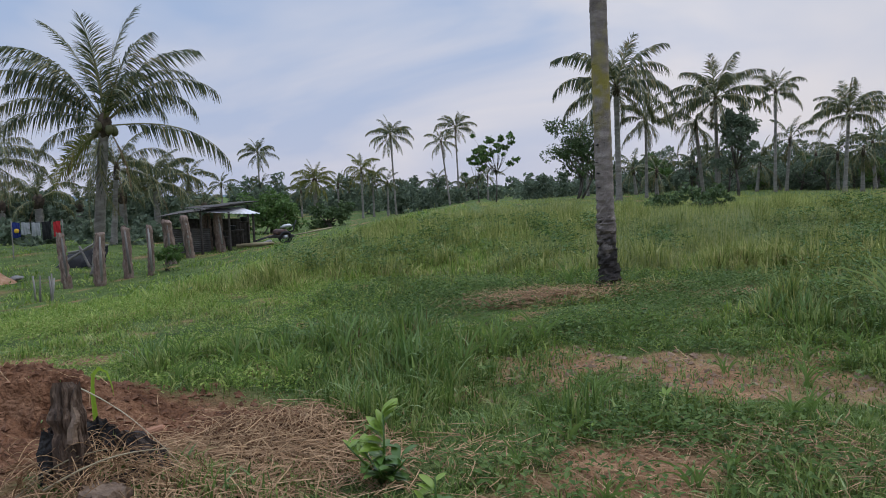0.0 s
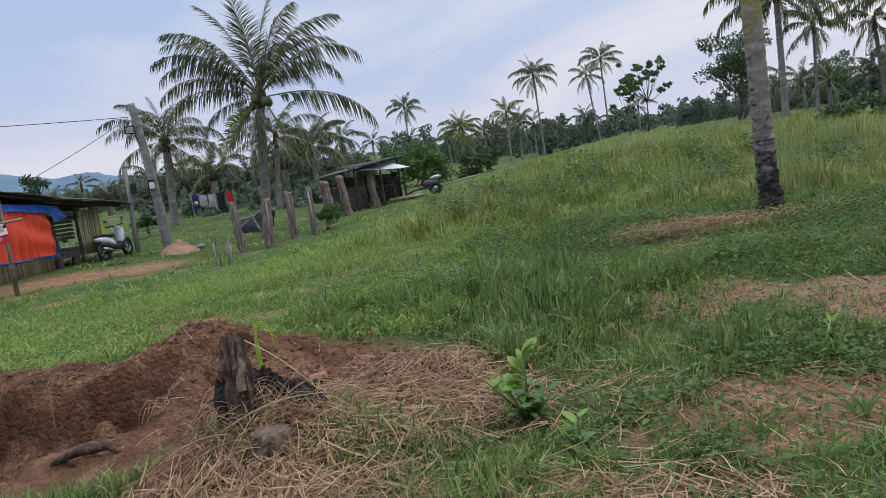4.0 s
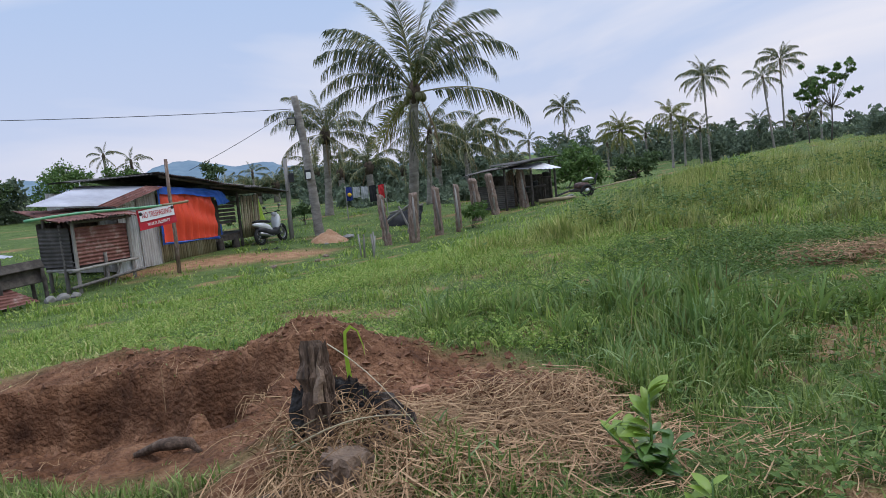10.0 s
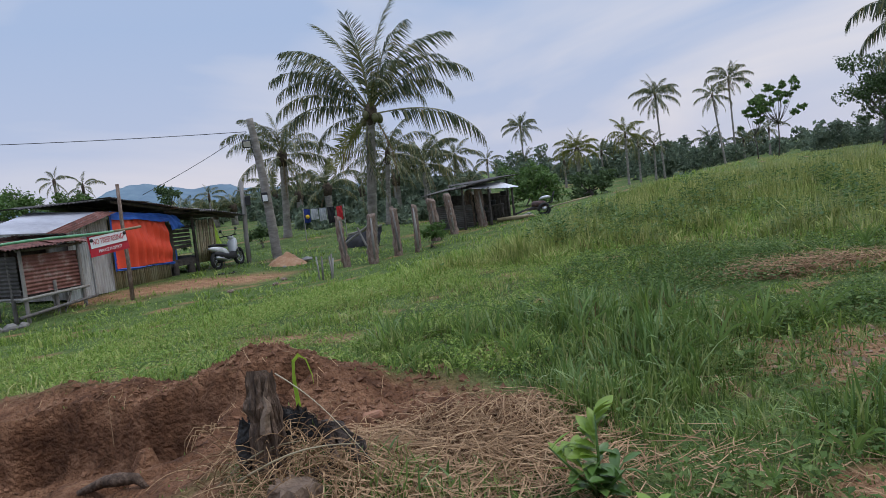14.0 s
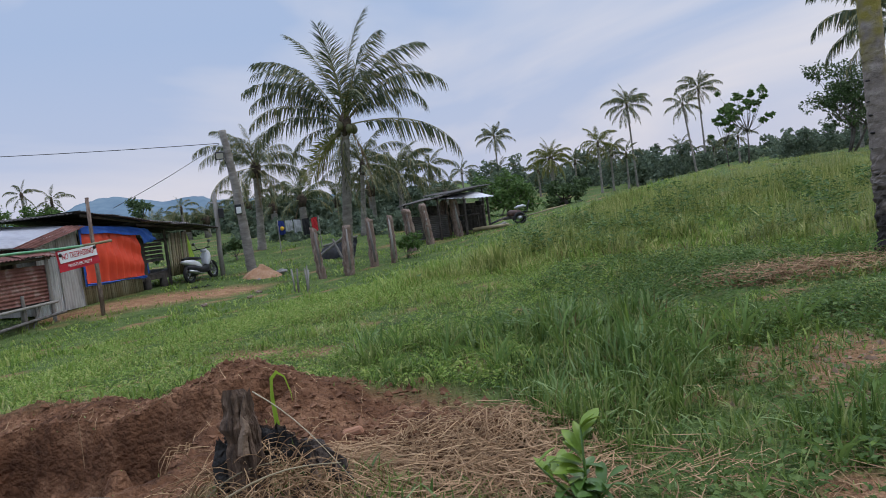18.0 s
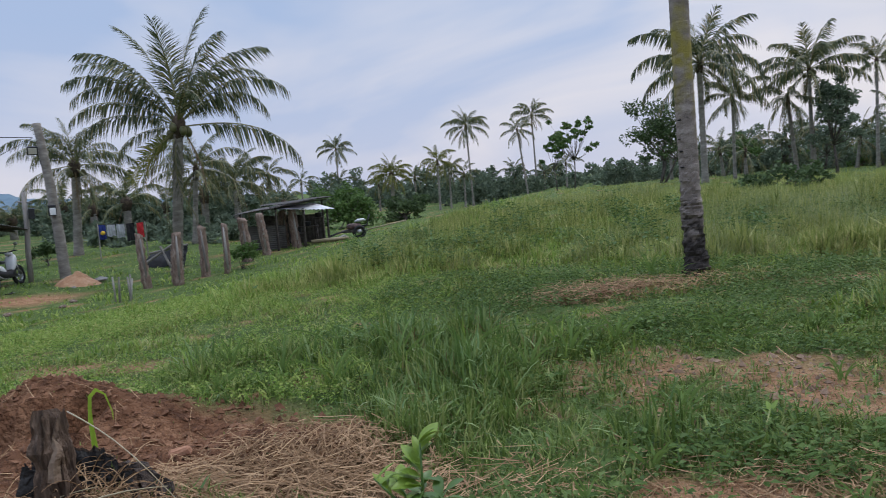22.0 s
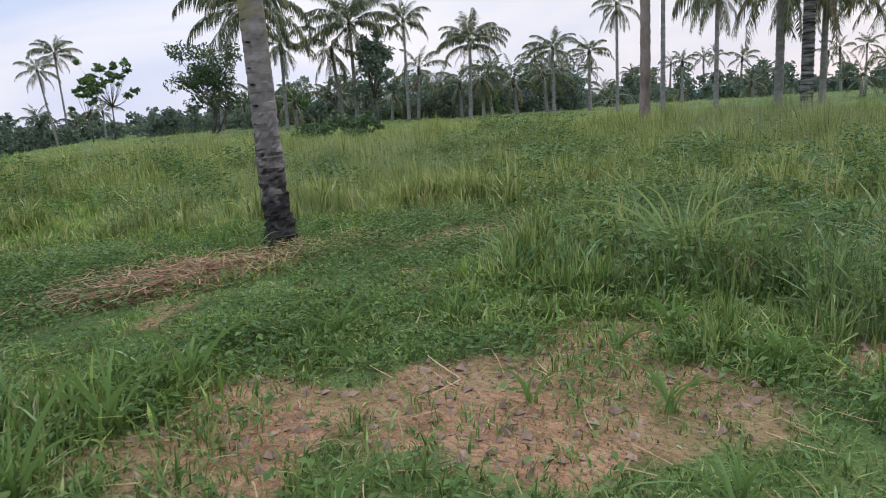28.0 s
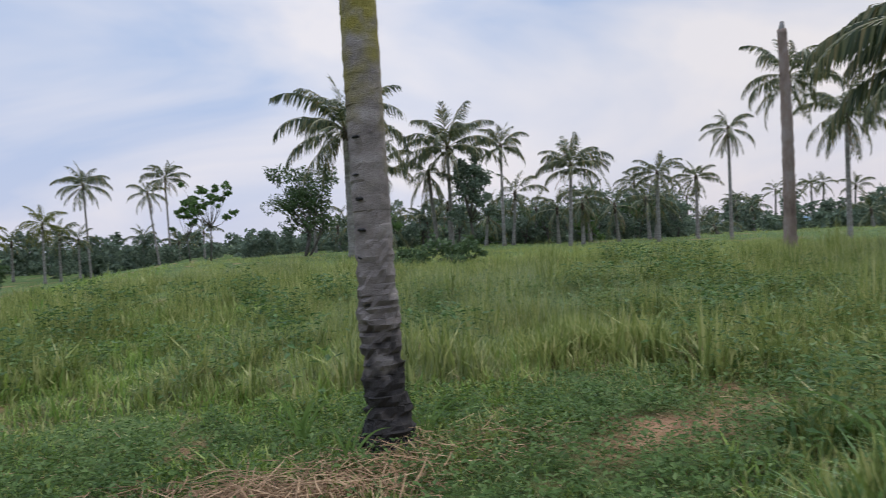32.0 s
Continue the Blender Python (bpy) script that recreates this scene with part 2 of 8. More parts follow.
M_TARP_BLUE = material("blue_tarpaulin", [(0.02, 0.07, 0.33), (0.035, 0.12, 0.48), (0.06, 0.18, 0.58)], rough=0.42, scale=2.0, bump=0.15, bump_scale=60)
M_RED = material("red_banner_vinyl", [(0.42, 0.02, 0.035), (0.55, 0.03, 0.05)], rough=0.45, scale=2, bump=0.05)
M_WHITE = material("white_print", [(0.70, 0.70, 0.70), (0.80, 0.80, 0.80)], rough=0.5, scale=3, bump=0)
M_BLACK = material("black_plastic", [(0.010, 0.010, 0.011), (0.03, 0.03, 0.032)], rough=0.45, scale=6, bump=0.1)
M_TYRE = material("tyre_rubber", [(0.012, 0.012, 0.012), (0.03, 0.029, 0.028)], rough=0.85, scale=12, bump=0.3)
M_PAINT_WHITE = material("white_scooter_paint", [(0.55, 0.56, 0.57), (0.74, 0.75, 0.76)], rough=0.25, scale=3, bump=0, spec=0.5)
M_STEEL = material("steel", [(0.28, 0.28, 0.28), (0.45, 0.45, 0.45)], rough=0.35, scale=8, bump=0.05, metal=0.9)
M_GLASS_LAMP = material("lamp_glass", [(0.45, 0.42, 0.38), (0.62, 0.58, 0.52)], rough=0.15, scale=3, bump=0, spec=0.5)
M_SOIL = material("turned_red_soil", [(0.08, 0.036, 0.018), (0.175, 0.082, 0.042), (0.31, 0.165, 0.092)], rough=0.95, scale=5, bump=1.0, bump_scale=28)
M_STONE = material("pale_stone", [(0.15, 0.14, 0.125), (0.29, 0.275, 0.255)], rough=0.9, scale=4, bump=0.5)
M_WIRE = material("black_cable", [(0.012, 0.012, 0.012), (0.03, 0.03, 0.03)], rough=0.6, scale=4, bump=0)
M_CLOTH_BLUE = material("blue_cloth", [(0.015, 0.025, 0.14), (0.03, 0.05, 0.22)], rough=0.9, scale=6, bump=0.2)
M_CLOTH_GREY = material("grey_cloth", [(0.30, 0.31, 0.32), (0.45, 0.46, 0.47)], rough=0.9, scale=6, bump=0.2)
M_CLOTH_BLACK = material("black_cloth", [(0.010, 0.010, 0.011), (0.028, 0.028, 0.03)], rough=0.9, scale=6, bump=0.2)
M_CLOTH_RED = material("red_cloth", [(0.42, 0.02, 0.025), (0.58, 0.045, 0.05)], rough=0.9, scale=6, bump=0.2)
M_CLOTH_LIME = material("lime_cloth", [(0.42, 0.62, 0.06), (0.55, 0.75, 0.12)], rough=0.85, scale=6, bump=0.2)
M_CLOTH_YELLOW = material("yellow_print", [(0.60, 0.36, 0.03), (0.75, 0.50, 0.06)], rough=0.8, scale=6, bump=0)
# blue of the distance is painted into the slope colour, no haze volume
M_HILL = material("haze_blue_slope", [(0.105, 0.155, 0.195), (0.135, 0.19, 0.235), (0.175, 0.235, 0.27)], rough=1.0, scale=0.012, bump=0, spec=0.0)

# ---- mesh helpers ----
def mesh_of(name, verts, faces, mat=None, smooth=False):
    me = bpy.data.meshes.new(name)
    me.from_pydata([tuple(v) for v in verts], [], [tuple(f) for f in faces])
    if mat:
        me.materials.append(mat)
    if smooth:
        me.polygons.foreach_set("use_smooth", [True] * len(me.polygons))
    me.update()
    return me


def big_mesh(name, verts, tris, mat, smooth=False):
    """A mesh from arrays, quick for many triangles."""
    me = bpy.data.meshes.new(name)
    verts, tris = np.asarray(verts, np.float32).reshape(-1, 3), np.asarray(tris, np.int32).reshape(-1, 3)
    me.vertices.add(len(verts))
    me.vertices.foreach_set("co", verts.ravel())
    me.loops.add(tris.size)
    me.loops.foreach_set("vertex_index", tris.ravel())
    me.polygons.add(len(tris))
    me.polygons.foreach_set("loop_start", np.arange(0, tris.size, 3, dtype=np.int32))
    me.polygons.foreach_set("use_smooth", np.full(len(tris), smooth))
    me.materials.append(mat)
    me.update(calc_edges=True)
    me.validate()
    return me


def part(name, data, parent, label="", m=None):
    """Links a mesh as one object under a thing or under a part."""
    ob = new(name, data)
    ob.parent = parent
    if m is not None:
        ob.matrix_basis = m
    if label:
        ob["label"] = label
    return ob


def bm_mesh(name, bm, mat, smooth=False):
    me = bpy.data.meshes.new(name)
    bm.to_mesh(me)
    bm.free()
    me.materials.append(mat)
    if smooth:
        me.polygons.foreach_set("use_smooth", [True] * len(me.polygons))
    return me


def box_mesh(name, sx, sy, sz, mat, bevel=0.01, rough=0.0, seed=0):
    """A bevelled block on its base centre, with uneven corners where rough."""
    bm = bmesh.new()
    bmesh.ops.create_cube(bm, size=1.0)
    rng = random.Random(seed)
    for v in bm.verts:
        v.co = Vector((v.co.x * sx, v.co.y * sy, (v.co.z + 0.5) * sz))
        v.co += Vector([rng.uniform(-rough, rough) for _ in range(3)])
    if bevel:
        bmesh.ops.bevel(bm, geom=bm.edges[:], offset=min(bevel, 0.45 * min(sx, sy, sz)), segments=1, affect="EDGES")
    return bm_mesh(name, bm, mat)


def tube(points, radii, sides=8, cap=True, wobble=0.0, seed=0):
    """Verts and faces of a tube along points."""
    rng = random.Random(seed)
    pts = [Vector(p) for p in points]
    verts, faces = [], []
    ref = None
    for i, p in enumerate(pts):
        d = (pts[min(i + 1, len(pts) - 1)] - pts[max(i - 1, 0)]).normalized()
        if ref is None:
            ref = Vector((1, 0, 0)) if abs(d.x) < 0.9 else Vector((0, 1, 0))
        u = (ref - d * ref.dot(d)).normalized()
        ref, w = u, d.cross(u)
        r = radii[i] if hasattr(radii, "__len__") else radii
        for k in range(sides):
            a = 2 * math.pi * k / sides
            rr = r * (1 + rng.uniform(-wobble, wobble))
            verts.append(p + (u * math.cos(a) + w * math.sin(a)) * rr)
        if i:
            o = (i - 1) * sides
            for k in range(sides):
                faces.append((o + k, o + (k + 1) % sides, o + sides + (k + 1) % sides, o + sides + k))
    if cap:
        faces.append(tuple(range(sides - 1, -1, -1)))
        faces.append(tuple(range(len(verts) - sides, len(verts))))
    return verts, faces


def tube_mesh(name, points, radii, mat, sides=8, wobble=0.0, seed=0, smooth=True):
    v, f = tube(points, radii, sides, True, wobble, seed)
    return mesh_of(name, v, f, mat, smooth)


def thing(name, m, label, category, group="", kind=""):
    ob = new(name)
    ob.matrix_basis = m
    ob.empty_display_size = 0.1
    return tagged(ob, label, category, group, kind)


# ---- the lie of the land ----
def ease(a, b, v):
    t = np.clip((np.asarray(v, float) - a) / (b - a), 0, 1)
    return t * t * (3 - 2 * t)


def blob(x, y, cx, cy, rx, ry, turn=0.0):
    """1 at the centre of an ellipse, 0 at its rim and beyond."""
    c, s = math.cos(turn), math.sin(turn)
    u, v = (x - cx) * c + (y - cy) * s, -(x - cx) * s + (y - cy) * c
    return 1 - ease(0.0, 1.0, np.sqrt((u / rx) ** 2 + (v / ry) ** 2))


def wave(x, y, k, seed):
    """Cheap smooth noise in -1..1."""
    return (np.sin(k * x + 1.7 * seed + 1.3 * np.sin(0.7 * k * y + seed)) + np.sin(k * 0.83 * y + 2.3 * seed + 1.1 * np.sin(0.9 * k * x + 0.5 * seed))) / 2


def chance(ix, iy, seed):
    """A fixed number in 0..1 for each cell of a lattice."""
    v = np.sin(ix * 127.1 + iy * 311.7 + seed * 74.7) * 43758.5453
    return v - np.floor(v)


def lattice(x, y, k, seed):
    """Value noise in -1..1 with k cells a metre."""
    x, y = np.asarray(x, float) * k, np.asarray(y, float) * k
    ix, iy = np.floor(x), np.floor(y)
    fx, fy = x - ix, y - iy
    fx, fy = fx * fx * (3 - 2 * fx), fy * fy * (3 - 2 * fy)
    a, b = chance(ix, iy, seed), chance(ix + 1, iy, seed)
    c, d = chance(ix, iy + 1, seed), chance(ix + 1, iy + 1, seed)
    return 2 * (a + (b - a) * fx + (c - a) * fy + (a - b - c + d) * fx * fy) - 1


def rugged(x, y, k, seed, octaves=4):
    """Several scales of noise on one another, about -1..1."""
    return sum(lattice(x, y, k * 2.03 ** o, seed + 3 * o) * 0.55 ** o for o in range(octaves)) / 1.6


def clump(x, y, size, seed):
    """The nearest clump of a jittered grid: distance to its middle in clump sizes, the way out from it, and two numbers of its own."""
    ix, iy = np.floor(x / size), np.floor(y / size)
    best = np.full(np.shape(x), 9.0)
    ox, oy, r1, r2 = (np.zeros(np.shape(x)) for _ in range(4))
    for a in (-1, 0, 1):
        for b in (-1, 0, 1):
            jx, jy = ix + a, iy + b
            dx = x / size - (jx + 0.1 + 0.8 * chance(jx, jy, seed))
            dy = y / size - (jy + 0.1 + 0.8 * chance(jx, jy, seed + 1))
            d = np.hypot(dx, dy)
            k = d < best
            best = np.where(k, d, best)
            ox, oy = np.where(k, dx, ox), np.where(k, dy, oy)
            r1, r2 = np.where(k, chance(jx, jy, seed + 2), r1), np.where(k, chance(jx, jy, seed + 3), r2)
    return best, np.arctan2(oy, ox), r1, r2


def pit_frame(x, y):
    u, v = (x + 5.2), (y - 3.42)
    c, s = math.cos(0.06), math.sin(0.06)
    return u * c + v * s, -u * s + v * c


def pit_mask(x, y):
    """How far inside the dug pit: over 0 inside."""
    u, v = pit_frame(x, y)
    far = 0.88 - 0.55 * ease(0.9, -0.9, u)
    edge = 0.20 * rugged(x, y, 1.5, 2, 3) + 0.11 * rugged(x, y, 5.0, 5, 3)
    return 1.0 - np.maximum(np.abs(u) / 2.27, np.where(v > 0, v / far, -v / 0.95)) + edge


def land(x, y):
    """Height of the open ground."""
    x, y = np.asarray(x, float), np.asarray(y, float)
    r = np.hypot(x - 1, y)
    z = -0.80 * ease(-1.5, -10.5, x) * ease(4, 17, r) + 0.26 * ease(-11, -17, x) * ease(10.5, 16, y)
    z = z + 0.55 * ease(-9.0, 2.5, x) * ease(10.5, 25, y + 0.30 * np.maximum(x - 4, 0))
    z = z - 1.0 * ease(36, 95, y) * ease(18, -6, x) + 0.25 * ease(20, 31, y) * ease(-4, -9, x)
    z = z + 0.32 * ease(5.5, 11, x) * ease(16, 8, y)
    z = z - 0.75 * ease(24, 42, x) * ease(45, 20, y) + 1.7 * ease(55, 120, x) * ease(75, 30, y)
    z = z + 2.6 * ease(-38, -95, x)
    z = z + 0.05 * wave(x, y, 0.55, 1) * ease(3, 9, r) + 0.10 * wave(x, y, 0.11, 4) * ease(30, 60, r)
    return z


def near_pit(x, y):
    return (x > -8.2) & (x < 0.6) & (y > 1.6) & (y < 6.4)


def diggings(x, y):
    """What the digging has done to the height of the ground."""
    rough = np.minimum(1.0, 1.6 * blob(x, y, -3.4, 4.0, 3.8, 2.2))
    z = rough * (0.055 * rugged(x, y, 2.6, 9) + 0.035 * (0.5 - np.abs(rugged(x, y, 7.5, 12, 3))))
    u, v = pit_frame(x, y)
    slope = 0.12 + 0.09 * rugged(x, y, 2.2, 21, 2) + 0.42 * ease(0.25, -0.35, v)
    inside = np.clip(pit_mask(x, y) / slope, 0, 1)
    ledge = inside + 0.10 * np.sin(9.0 * inside) * inside * (1 - inside) * 2
    return z - ledge * (0.52 + 0.13 * rugged(x, y, 1.9, 6) + 0.05 * rugged(x, y, 9, 3, 3))


def ground(x, y):
    """Height of the ground with the diggings in it."""
    x, y = np.asarray(x, float), np.asarray(y, float)
    z = land(x, y) + 0.012 * wave(x, y, 4.1, 3)
    z = z + 0.47 * blob(x, y, -2.95, 4.75, 1.2, 0.75, 0.35) * (0.85 + 0.2 * wave(x, y, 5, 7))
    z = z + 0.15 * blob(x, y, -4.9, 4.62, 2.1, 0.62, 0.1) + 0.22 * blob(x, y, -1.7, 3.05, 1.0, 0.8)
    z = z + 0.02 * blob(x, y, 1.6, 9.5, 1.7, 0.9, 0.2) + 0.08 * blob(x, y, -0.9, 4.4, 1.2, 0.5)
    k = near_pit(x, y)
    z = np.array(z)
    z[k] += diggings(x[k], y[k])
    return z


def in_pit(x, y):
    """How far inside the pit, quick for wide fields: -1 away from it."""
    k = near_pit(x, y)
    m = np.full(np.shape(x), -1.0)
    m[k] = pit_mask(x[k], y[k])
    return m


def gz(x, y):
    return float(ground(np.array([float(x)]), np.array([float(y)]))[0])


def axis(lo, hi, fine, grow, ends):
    """Even steps from lo to hi, then steps that grow outwards to the horizon."""
    right, left, step = [hi], [lo], fine
    while right[-1] < 320:
        step *= 1 + grow
        right.append(right[-1] + step)
        left.append(left[-1] - step)
    return np.r_[[-e for e in ends[::-1]], left[:0:-1], np.arange(lo, hi, fine), right, ends]


gx = axis(-6.8, -0.6, 0.036, 0.045, [600.0, 1300.0, 2600.0, 4500.0])
gy = axis(2.4, 5.5, 0.036, 0.045, [600.0, 1300.0, 2600.0, 4500.0])
GX, GY = np.meshgrid(gx, gy)
GZ = ground(GX, GY)
nx, ny = len(gx), len(gy)
idx = np.arange(nx * ny).reshape(ny, nx)
q = np.stack([idx[:-1, :-1], idx[:-1, 1:], idx[1:, 1:], idx[1:, :-1]], -1).reshape(-1, 4)
ground_mesh = big_mesh("ground", np.stack([GX, GY, GZ], -1), np.concatenate([q[:, [0, 1, 2]], q[:, [0, 2, 3]]]), M_SOIL, smooth=True)


def bare(x, y):
    """0 where grass covers all, 1 where the soil lies open."""
    x, y = np.asarray(x, float), np.asarray(y, float)
    n = 0.35 * wave(x, y, 2.3, 3) + 0.25 * wave(x, y, 6.1, 8)
    b = 1.9 * blob(x, y, -4.3, 3.55, 3.9, 2.15, 0.05)
    speckle = 0.42 * wave(x, y, 2.9, 3) + 0.34 * wave(x, y, 6.7, 8) + 0.2 * wave(x, y, 13, 5)
    b = np.maximum(b, ease(0.0, 0.38, 1.0 * blob(x, y, 2.2, 5.6, 3.3, 1.8, -0.15) + 1.15 * speckle - 0.40))
    b = np.maximum(b, 1.3 * blob(x, y, 4.1, 5.0, 0.7, 0.32))
    b = np.maximum(b, ease(0.0, 0.5, 0.9 * blob(x, y, -4.2, 6.9, 2.6, 0.8) + 0.5 * speckle - 0.35))
    b = np.maximum(b, ease(0.0, 0.4, 1.0 * blob(x, y, 5.1, 3.6, 1.6, 0.9) + 0.9 * speckle - 0.4))
    b = np.maximum(b, 0.8 * blob(x, y, -2.45, 12.6, 0.9, 0.45))
    b = np.maximum(b, ease(0.0, 0.45, 1.0 * blob(x, y, 0.9, 3.4, 3.0, 1.1) + 0.9 * speckle - 0.74))
    b = np.maximum(b, 1.7 * blob(x, y, -1.75, 4.2, 1.75, 1.2))
    b = np.maximum(b, 1.5 * blob(x, y, -1.3, 2.2, 1.9, 0.95))
    b = np.maximum(b, 2.2 * blob(x, y, -2.7, 4.55, 1.7, 1.15, 0.2))
    b = np.maximum(b, ease(0.0, 0.6, 1.2 * blob(x, y, 1.2, 9.3, 1.7, 0.7, 0.15) + 0.6 * speckle - 0.4))
    b = np.maximum(b, 1.9 * blob(x, y, -13.9, 15.9, 4.4, 1.3, 0.95))
    b = np.maximum(b, 1.2 * blob(x, y, 4.4, 9.8, 1.9, 0.55, 0.35))
    return np.clip(b + n * (b > 0.02), 0, 1)


def soil_tint(x, y):
    """1 on freshly turned red earth, 0 on pale trodden earth."""
    return np.clip(1.9 * blob(x, y, -3.2, 3.7, 5.0, 2.9, 0.05), 0, 1)


attr = ground_mesh.attributes.new("bare", "FLOAT", "POINT")
attr.data.foreach_set("value", bare(GX, GY).ravel().astype(np.float32))
attr = ground_mesh.attributes.new("turned", "FLOAT", "POINT")
attr.data.foreach_set("value", soil_tint(GX, GY).ravel().astype(np.float32))


def ground_material():
    m = bpy.data.materials.new("earth_and_turf")
    m.use_nodes = True
    n, l = m.node_tree.nodes, m.node_tree.links
    b = n["Principled BSDF"]
    b.inputs["Roughness"].default_value = 0.95
    b.inputs["Specular IOR Level"].default_value = 0.15
    tc = n.new("ShaderNodeTexCoord")

    def noisy(scale, colours, detail=8):
        t = n.new("ShaderNodeTexNoise")
        t.inputs["Scale"].default_value = scale
        t.inputs["Detail"].default_value = detail
        t.inputs["Roughness"].default_value = 0.7
        l.new(tc.outputs["Object"], t.inputs["Vector"])
        r = n.new("ShaderNodeValToRGB")
        els = r.color_ramp.elements
        while len(els) < len(colours):
            els.new(0.5)
        for k, c in enumerate(colours):
            els[k].position = 0.3 + 0.4 * k / (len(colours) - 1)
            els[k].color = (*c, 1)
        l.new(t.outputs["Fac"], r.inputs[0])
        return r.outputs[0]

    def mixed(fac, a, c):
        x = n.new("ShaderNodeMix")
        x.data_type = "RGBA"
        l.new(fac, x.inputs["Factor"])
        l.new(a, x.inputs["A"])
        l.new(c, x.inputs["B"])
        return x.outputs["Result"]

    turf = noisy(1.3, [(0.045, 0.068, 0.020), (0.095, 0.145, 0.040), (0.155, 0.185, 0.064)])
    pale = noisy(3.5, [(0.19, 0.097, 0.050), (0.34, 0.187, 0.100), (0.47, 0.28, 0.16)])
    red = noisy(3.2, [(0.050, 0.022, 0.012), (0.165, 0.077, 0.039), (0.35, 0.185, 0.103)])
    at_bare = n.new("ShaderNodeAttribute")
    at_bare.attribute_name = "bare"
    at_turn = n.new("ShaderNodeAttribute")
    at_turn.attribute_name = "turned"
    l.new(mixed(at_bare.outputs["Fac"], turf, mixed(at_turn.outputs["Fac"], pale, red)), b.inputs["Base Color"])
    f1 = n.new("ShaderNodeTexNoise")
    f1.inputs["Scale"].default_value = 30
    f1.inputs["Detail"].default_value = 7
    l.new(tc.outputs["Object"], f1.inputs["Vector"])
    bp = n.new("ShaderNodeBump")
    bp.inputs["Strength"].default_value = 0.9
    bp.inputs["Distance"].default_value = 0.07
    clods = n.new("ShaderNodeTexVoronoi")
    clods.inputs["Scale"].default_value = 26
    warp = n.new("ShaderNodeVectorMath")
    warp.operation = "MULTIPLY_ADD"
    warp.inputs[1].default_value = (0.06, 0.06, 0.06)
    l.new(f1.outputs["Color"], warp.inputs[0])
    l.new(tc.outputs["Object"], warp.inputs[2])
    l.new(warp.outputs[0], clods.inputs["Vector"])
    high = n.new("ShaderNodeMath")
    high.operation = "MULTIPLY_ADD"
    high.inputs[1].default_value = -0.55
    l.new(clods.outputs["Distance"], high.inputs[0])
    l.new(f1.outputs["Fac"], high.inputs[2])
    l.new(high.outputs[0], bp.inputs["Height"])
    l.new(bp.outputs[0], b.inputs["Normal"])
    return m


ground_mesh.materials.clear()
ground_mesh.materials.append(ground_material())
tagged(new("ground", ground_mesh), "uneven grassy ground with bare patches of red soil", "ground", kind="structure")

# ---- palms ----
def frond_mesh(name, start, bend, seed, mat, n=70, width=0.245, twist=0.0, ragged=0.16, sag=1.0, wide=0.0078):
    """A feather leaf of length 1 from the origin along +x, rising by start degrees and bending down by bend degrees."""
    rng = np.random.default_rng(seed)
    k = 14
    s = np.linspace(0, 1, k)
    ang = np.radians(start - bend * s ** 1.7)
    step = 1.0 / (k - 1)
    px = np.r_[0, np.cumsum(np.cos(ang[:-1]) * step)]
    pz = np.r_[0, np.cumsum(np.sin(ang[:-1]) * step)]
    py = twist * s ** 2 * 0.25
    verts, tris = [], []
    for i in range(k):
        r = 0.0135 * (1 - 0.85 * s[i]) + 0.001
        nx_, nz_ = -math.sin(ang[i]), math.cos(ang[i])
        for dy, dn in ((-r, 0), (r, 0), (0, r * 0.8)):
            verts.append((px[i] + nx_ * dn, py[i] + dy, pz[i] + nz_ * dn))
        if i:
            o = 3 * (i - 1)
            for a, b in ((0, 1), (1, 2), (2, 0)):
                tris += [(o + a, o + b, o + 3 + b), (o + a, o + 3 + b, o + 3 + a)]
    rib = len(tris)
    for side in (-1, 1):
        gap = 0
        for j in range(n):
            u = 0.14 + 0.86 * (j + rng.uniform(-0.35, 0.35)) / n
            u = min(max(u, 0.13), 0.995)
            if gap > 0:
                gap -= 1
                continue
            if rng.random() < ragged * 0.35:
                gap = int(rng.integers(1, 4))
            x0, y0, z0 = np.interp(u, s, px), np.interp(u, s, py), np.interp(u, s, pz)
            a = np.interp(u, s, ang)
            ln = width * (0.30 + 0.85 * min(1.0, (u - 0.10) * 5.0) * (1 - max(0.0, u - 0.45) ** 1.6 * 2.1)) * rng.uniform(0.82, 1.08)
            fwd = 0.62 + 0.55 * u + rng.uniform(-0.10, 0.10)
            out, along = math.cos(fwd), math.sin(fwd)
            lift = rng.uniform(-0.08, 0.26) - 0.12 * min(sag, 2.0)
            d1 = np.array([math.cos(a) * along - math.sin(a) * lift, side * out, math.sin(a) * along + math.cos(a) * lift])
            d2 = d1 + np.array([0, 0, -sag * rng.uniform(0.75, 1.35)])
            d2 /= np.linalg.norm(d2)
            p0 = np.array([x0, y0, z0])
            p1 = p0 + d1 * ln * 0.34
            p2 = p1 + d2 * ln * 0.66
            w = np.array([math.cos(a), 0, math.sin(a)]) * wide
            o = len(verts)
            verts += [p0 - w * 0.6, p0 + w * 0.6, p1 - w, p1 + w, p2]
            tris += [(o, o + 1, o + 3), (o, o + 3, o + 2), (o + 2, o + 3, o + 4)]
    me = big_mesh(name, verts, tris, mat)
    me.materials.append(M_RACHIS if mat is not M_PALM_DRY else mat)
    me.polygons.foreach_set("material_index", [1] * rib + [0] * (len(me.polygons) - rib))
    return me


